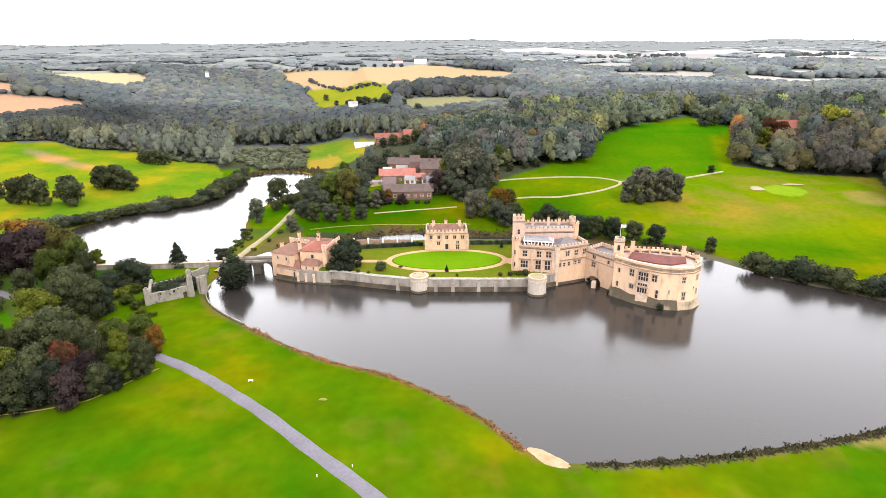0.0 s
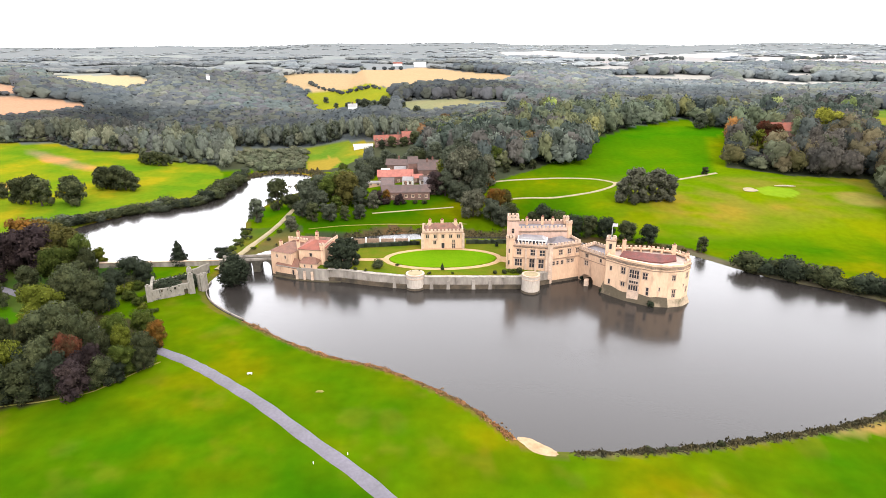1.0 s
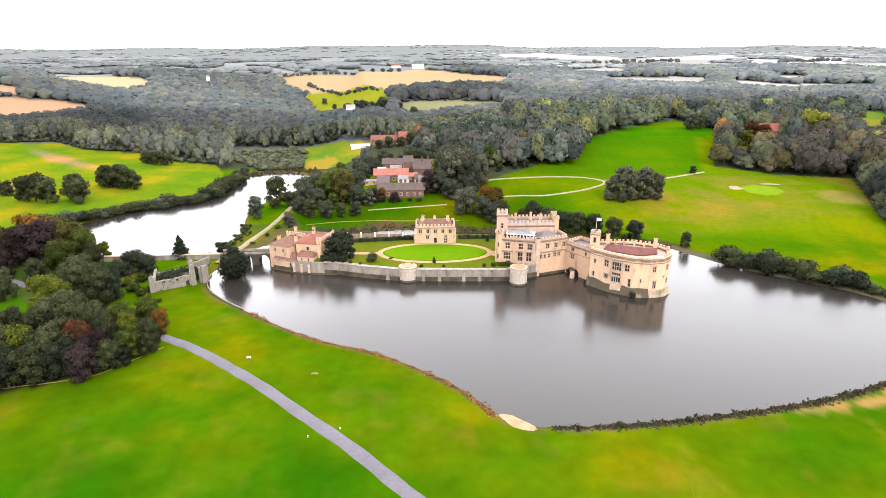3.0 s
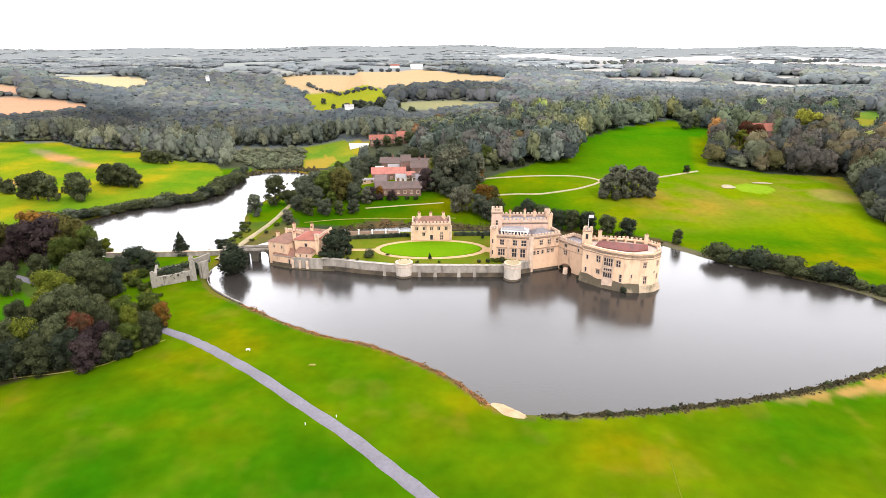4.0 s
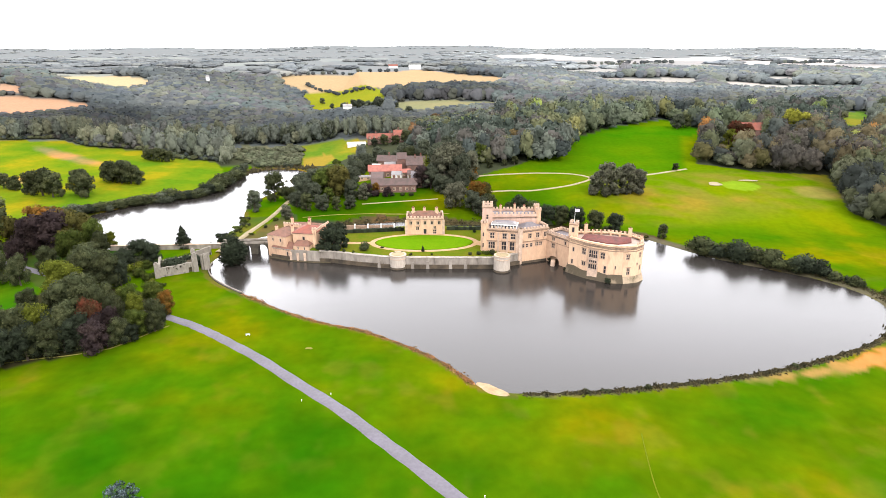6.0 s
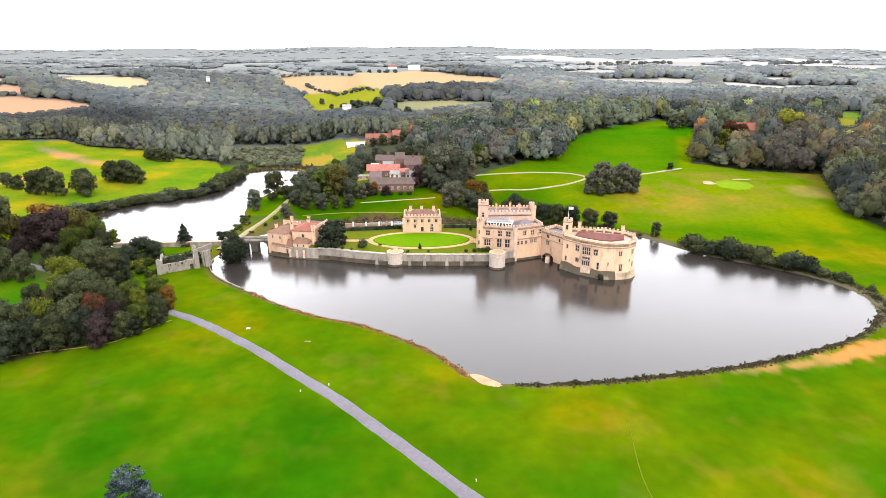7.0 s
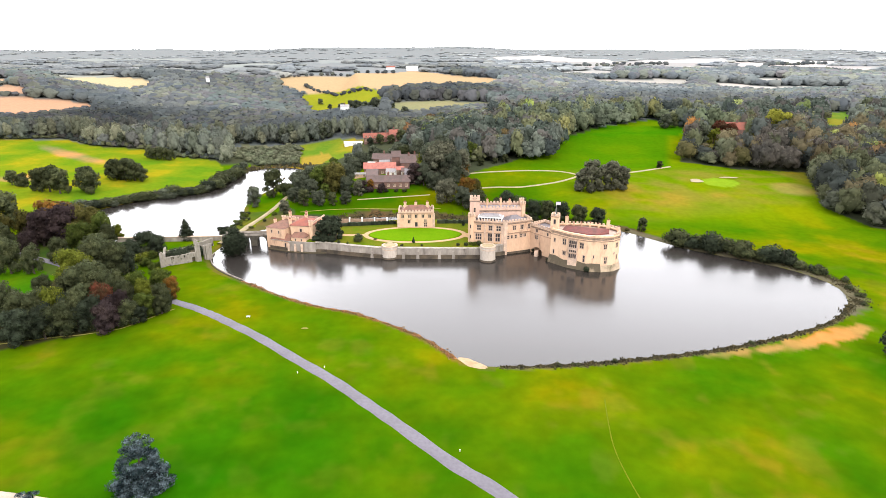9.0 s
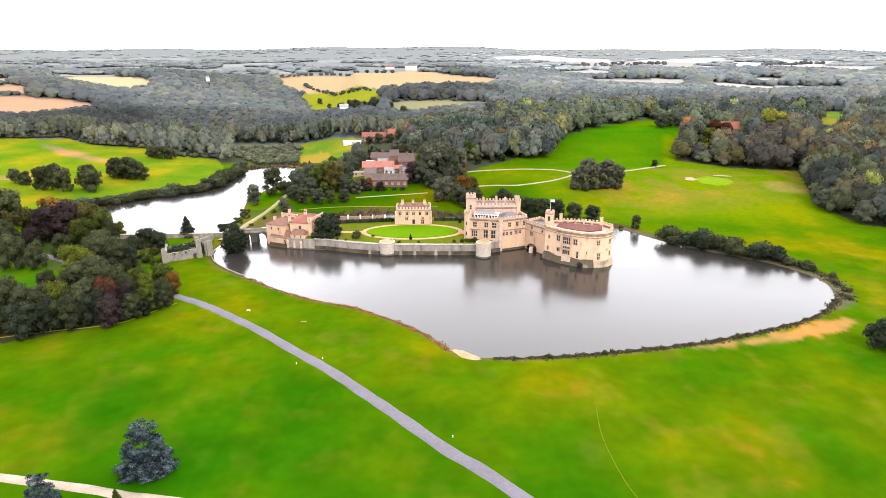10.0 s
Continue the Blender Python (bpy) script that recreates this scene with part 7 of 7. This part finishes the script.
for x, y, hh in ((61.0, 99.0, 1.6), (104, 108.5, 1.6), (45, 97.3, 1.3), (50, 97.4, 1.4)):
    shrub(x, y, hh, "oak", "low dark bush on the lake bank", 1.3, group="bushes on the lake bank")
# a pale bench and a board on the lawn
for x, y in ((-49.0, 129.0),):
    bench = thing("bench", "small pale stone bench on the grass", "bench", at=(x, y, ground_at(x, y)))
    part("seat", Shape().box(-0.6, 0.6, -0.22, 0.22, 0.36, 0.44), M["white"], bench)
    for k in (-0.45, 0.45):
        part("leg", Shape().box(k - 0.08, k + 0.08, -0.18, 0.18, -0.1, 0.36), M["white"], bench)
# growth at the keep's foot
for x, y, hh, w in ((57.6, 183.6, 2.0, 0.9), (53.5, 195.6, 2.2, 0.8), (70.6, 170.6, 2.6, 1.0)):
    shrub(x, y, hh, "yew", "dark ivy and shrub growth on the castle's foot", w, 0.0, "growth on the castle foot")
# low planting along the top of the curtain wall and by the mill
for x, y, hh, leaf in ((-30, 195.6, 1.6, "oak"), (-26.5, 194.4, 1.2, "green"), (-9.8, 191.6, 1.7, "oak"), (-6.6, 191.8, 1.5, "yew"), (-3, 190.8, 1.3, "oak"), (5.5, 190.6, 1.1, "green"), (21, 190.4, 1.6, "oak"),
                       (24.5, 190.6, 1.9, "oak"), (27.5, 191.5, 2.4, "green"), (30.0, 191.2, 2.8, "oak"), (-15, 199.5, 1.2, "oak")):
    shrub(x, y, hh, leaf, "small garden shrub along the curtain wall", 1.1, ISLE_Z, "wall-top shrubs")
for x, y, hh, leaf in ((-101, 174, 4, "green"), (-106, 178, 5, "green"), (-110, 184, 5.5, "lime"), (-100, 178, 3, "green"), (-112, 190, 6, "oak"), (-97, 171, 3, "lime"), (-107, 188, 4.5, "green"), (-93, 168, 2.4, "green")):
    shrub(x, y, hh, leaf, "fresh green leafy shrub beside the mill", 1.2, None, "shrubs by the mill")
# low willows round the head of the pool
CARR = np.array([(-175, 470), (-118, 486), (-104, 460), (-99, 414), (-125, 410), (-150, 432)], float)
r = np.random.default_rng(41)
x, y = r.uniform(-175, -98, 420), r.uniform(408, 488, 420)
ok = inside(x, y, CARR) & (shore(x, y) > 4)
x, y = x[ok], y[ok]
plant("willow_carr", x, y, r.uniform(2.0, 5.0, len(x)), r.uniform(5, 10, len(x)), wood_models(60, 70, 0.09, 4), "low grey-green willow scrub at the head of the pool", 14, ((0.085, 0.095, 0.06), (0.10, 0.105, 0.07), (0.07, 0.08, 0.055)), 1.25, 0.0)
for x, y, hh in ((-128, 410, 4.5), (-118, 412, 4), (-109, 412, 4.5), (-103, 409, 3.6), (-137, 404, 5)):
    shrub(x, y, hh, "grey", "low grey-green willow by the head of the pool", 1.5, group="willows at the pool head")
# low growth added where the meadow meets the wood, for the shadow there
r = np.random.default_rng(77)
fringe = spline([(-166, 430), (-205, 437), (-241, 461), (-285, 463), (-321, 484), (-362, 467), (-420, 462)], 14)
fringe = np.concatenate([fringe + r.normal(0, 1.0, fringe.shape), fringe + (0, 4) + r.normal(0, 1.2, fringe.shape)])
plant("undergrowth", fringe[:, 0], fringe[:, 1], r.uniform(2.5, 5.5, len(fringe)), r.uniform(4.5, 8, len(fringe)), wood_models(80, 120, 0.08, 5), "dark low growth added for the shade at the meadow wood's foot", 15, FOREST, 1.35, 0.0)
tree(-178, 178, 12, "cone", "yew", "dark conical evergreen beside the drive", 1.5)
for x, y, hh, leaf in ((228, 402, 17, "rust"), (207, 391, 19, "grey"), (222, 384, 12, "rust"), (258, 402, 15, "olive"), (277, 412, 24, "pale_lime"), (284, 417, 21, "pale_lime"), (236, 404, 15, "rust"), (216, 376, 9, "lime"), (207, 458, 13, "grey"), (214, 462, 12, "oak"), (222, 398, 12, "lime"), (300, 330, 17, "olive"), (262, 330, 18, "copper"), (252, 300, 16, "grey"), (246, 286, 14, "oak"), (250, 270, 15, "green")):
    tree(x, y, hh, "broad", leaf, WORDS[leaf], 1.0, group="trees in the park wood")
# dense growth at the foot of the golf course clump, by the drive and before the stables
for x, y, hh in ((94, 284, 6), (100, 282, 7), (106, 282.5, 5.5), (112, 282.5, 6.5), (118, 284, 5.5)):
    shrub(x, y, hh, "hazy_grey", "thick leafy undergrowth below the clump", 1.2, None, "golf course clump")
for x, y, hh, leaf in ((-89.5, 228, 2.8, "oak"), (-89, 233, 3, "green"), (-88.5, 239, 2.2, "oak"), (-88.8, 243, 3.2, "green"), (-88, 248, 3, "oak"), (-90, 254, 3.4, "green"), (-92, 260, 3.2, "oak"), (-89, 256, 2.4, "lime"), (-86, 246, 1.6, "lime"), (-86, 237, 1.5, "green"), (-79.5, 233, 1.6, "green"), (-76, 243, 1.8, "oak"), (-73, 252, 2.4, "green"), (-70, 258, 3, "yew"), (-67, 250, 1.8, "oak")):
    shrub(x, y, hh, leaf, "leafy olive hedge shrub beside the drive", 1.4, None, "shrubs beside the drive")
for x, y, hh, leaf in ((-37, 288, 4.5, "oak"), (-32, 289, 3.6, "yew"), (-27, 290, 4.2, "copper"), (-22, 290, 2.6, "oak"), (-17, 291, 2.2, "yew"), (-12, 291, 2.4, "oak"), (-7, 291, 2.6, "oak")):
    shrub(x, y, hh, leaf, "dark garden shrub before the stables", 1.4, None, "shrubs before the stables")
for x, y, hh, leaf in ((-36, 452, 9, "oak"), (-27, 450, 8, "oak"), (-44, 450, 7, "yew"), (-18, 455, 10, "oak")):
    tree(x, y, hh, "broad", leaf, WORDS[leaf], 1.0, group="trees round the farmhouse")
for x, y, hh in ((-142, 747, 8), (-120, 690, 7), (-98, 640, 9), (-83, 616, 12), (-74, 600, 13), (-65, 588, 11), (-52, 581, 15), (-57, 586, 10), (-20, 557, 9), (-35, 592, 6)):
    tree(x, y, hh, "broad", "grey", "dark field-edge tree below the far meadow", 1.0, group="field edge trees")
far_bank = spline([(-70, 236), (-54, 245.5), (-36, 253.5), (-10, 258.5), (15, 252.5), (38, 250.5), (60, 243.5)], 8)
margin("sedge", far_bank, M["sedge"], "dark brown sedge on the steep far moat bank", 1.0, 1.3, 14, 12, 0.5)
head = spline([(-134, 386), (-120, 406), (-92, 405), (-80, 380), (-92, 360)], 8)
margin("reeds_dark", head, M["sedge"], "dark reed bed round the head of the pool", 2.2, 2.2, 14, 13, 0.7)
# bushes added to fill the ruin's dark inside
for x, y, hh in ((-95, 183, 6.0), (-92, 187, 6.4), (-97, 187, 6.0), (-90, 192, 5.6), (-93, 192, 5.6), (-99, 184, 5.5)):
    shrub(x, y, hh, "yew", "dark bush added to fill the ruin's interior", 1.2, None, "shrubs by the mill")
for x, y, hh in ((-37.5, 198.6, 4.2), (-33.5, 197.4, 3.8), (-40.6, 199.4, 3.4)):
    shrub(x, y, hh, "yew", "dark shrub under the trees by the gatehouse", 1.1, ISLE_Z - 0.3, "wall-top shrubs")
# low white marker posts beside the road and a slab for a pale grass tuft
for x, y in ((-18.4, 96.4), (-25.0, 93.6), (16.9, 60.9)):
    post = thing("marker_post", "short white painted marker post at the roadside", "post", "roadside posts", at=(x, y, ground_at(x, y)))
    part("shaft", Shape().box(-0.08, 0.08, -0.08, 0.08, -0.2, 0.5), M["white"], post)
    part("cap", Shape().hip([(-0.11, -0.11), (0.11, -0.11), (0.11, 0.11), (-0.11, 0.11)], 0.5, 0.6, 0.48), M["white"], post)
slab = Shape().prism([(-1.0, -0.35), (0.6, -0.5), (1.1, 0.0), (0.5, 0.45), (-0.7, 0.4)], -0.1, 0.12, grow=0.1)
ob = new("stone", slab.mesh("stone", M["verge"]))
ob.location = (-29.0, 120.5, ground_at(-29.0, 120.5))
tagged(ob, "low pale slab standing in for a dry grass tuft", "stone")
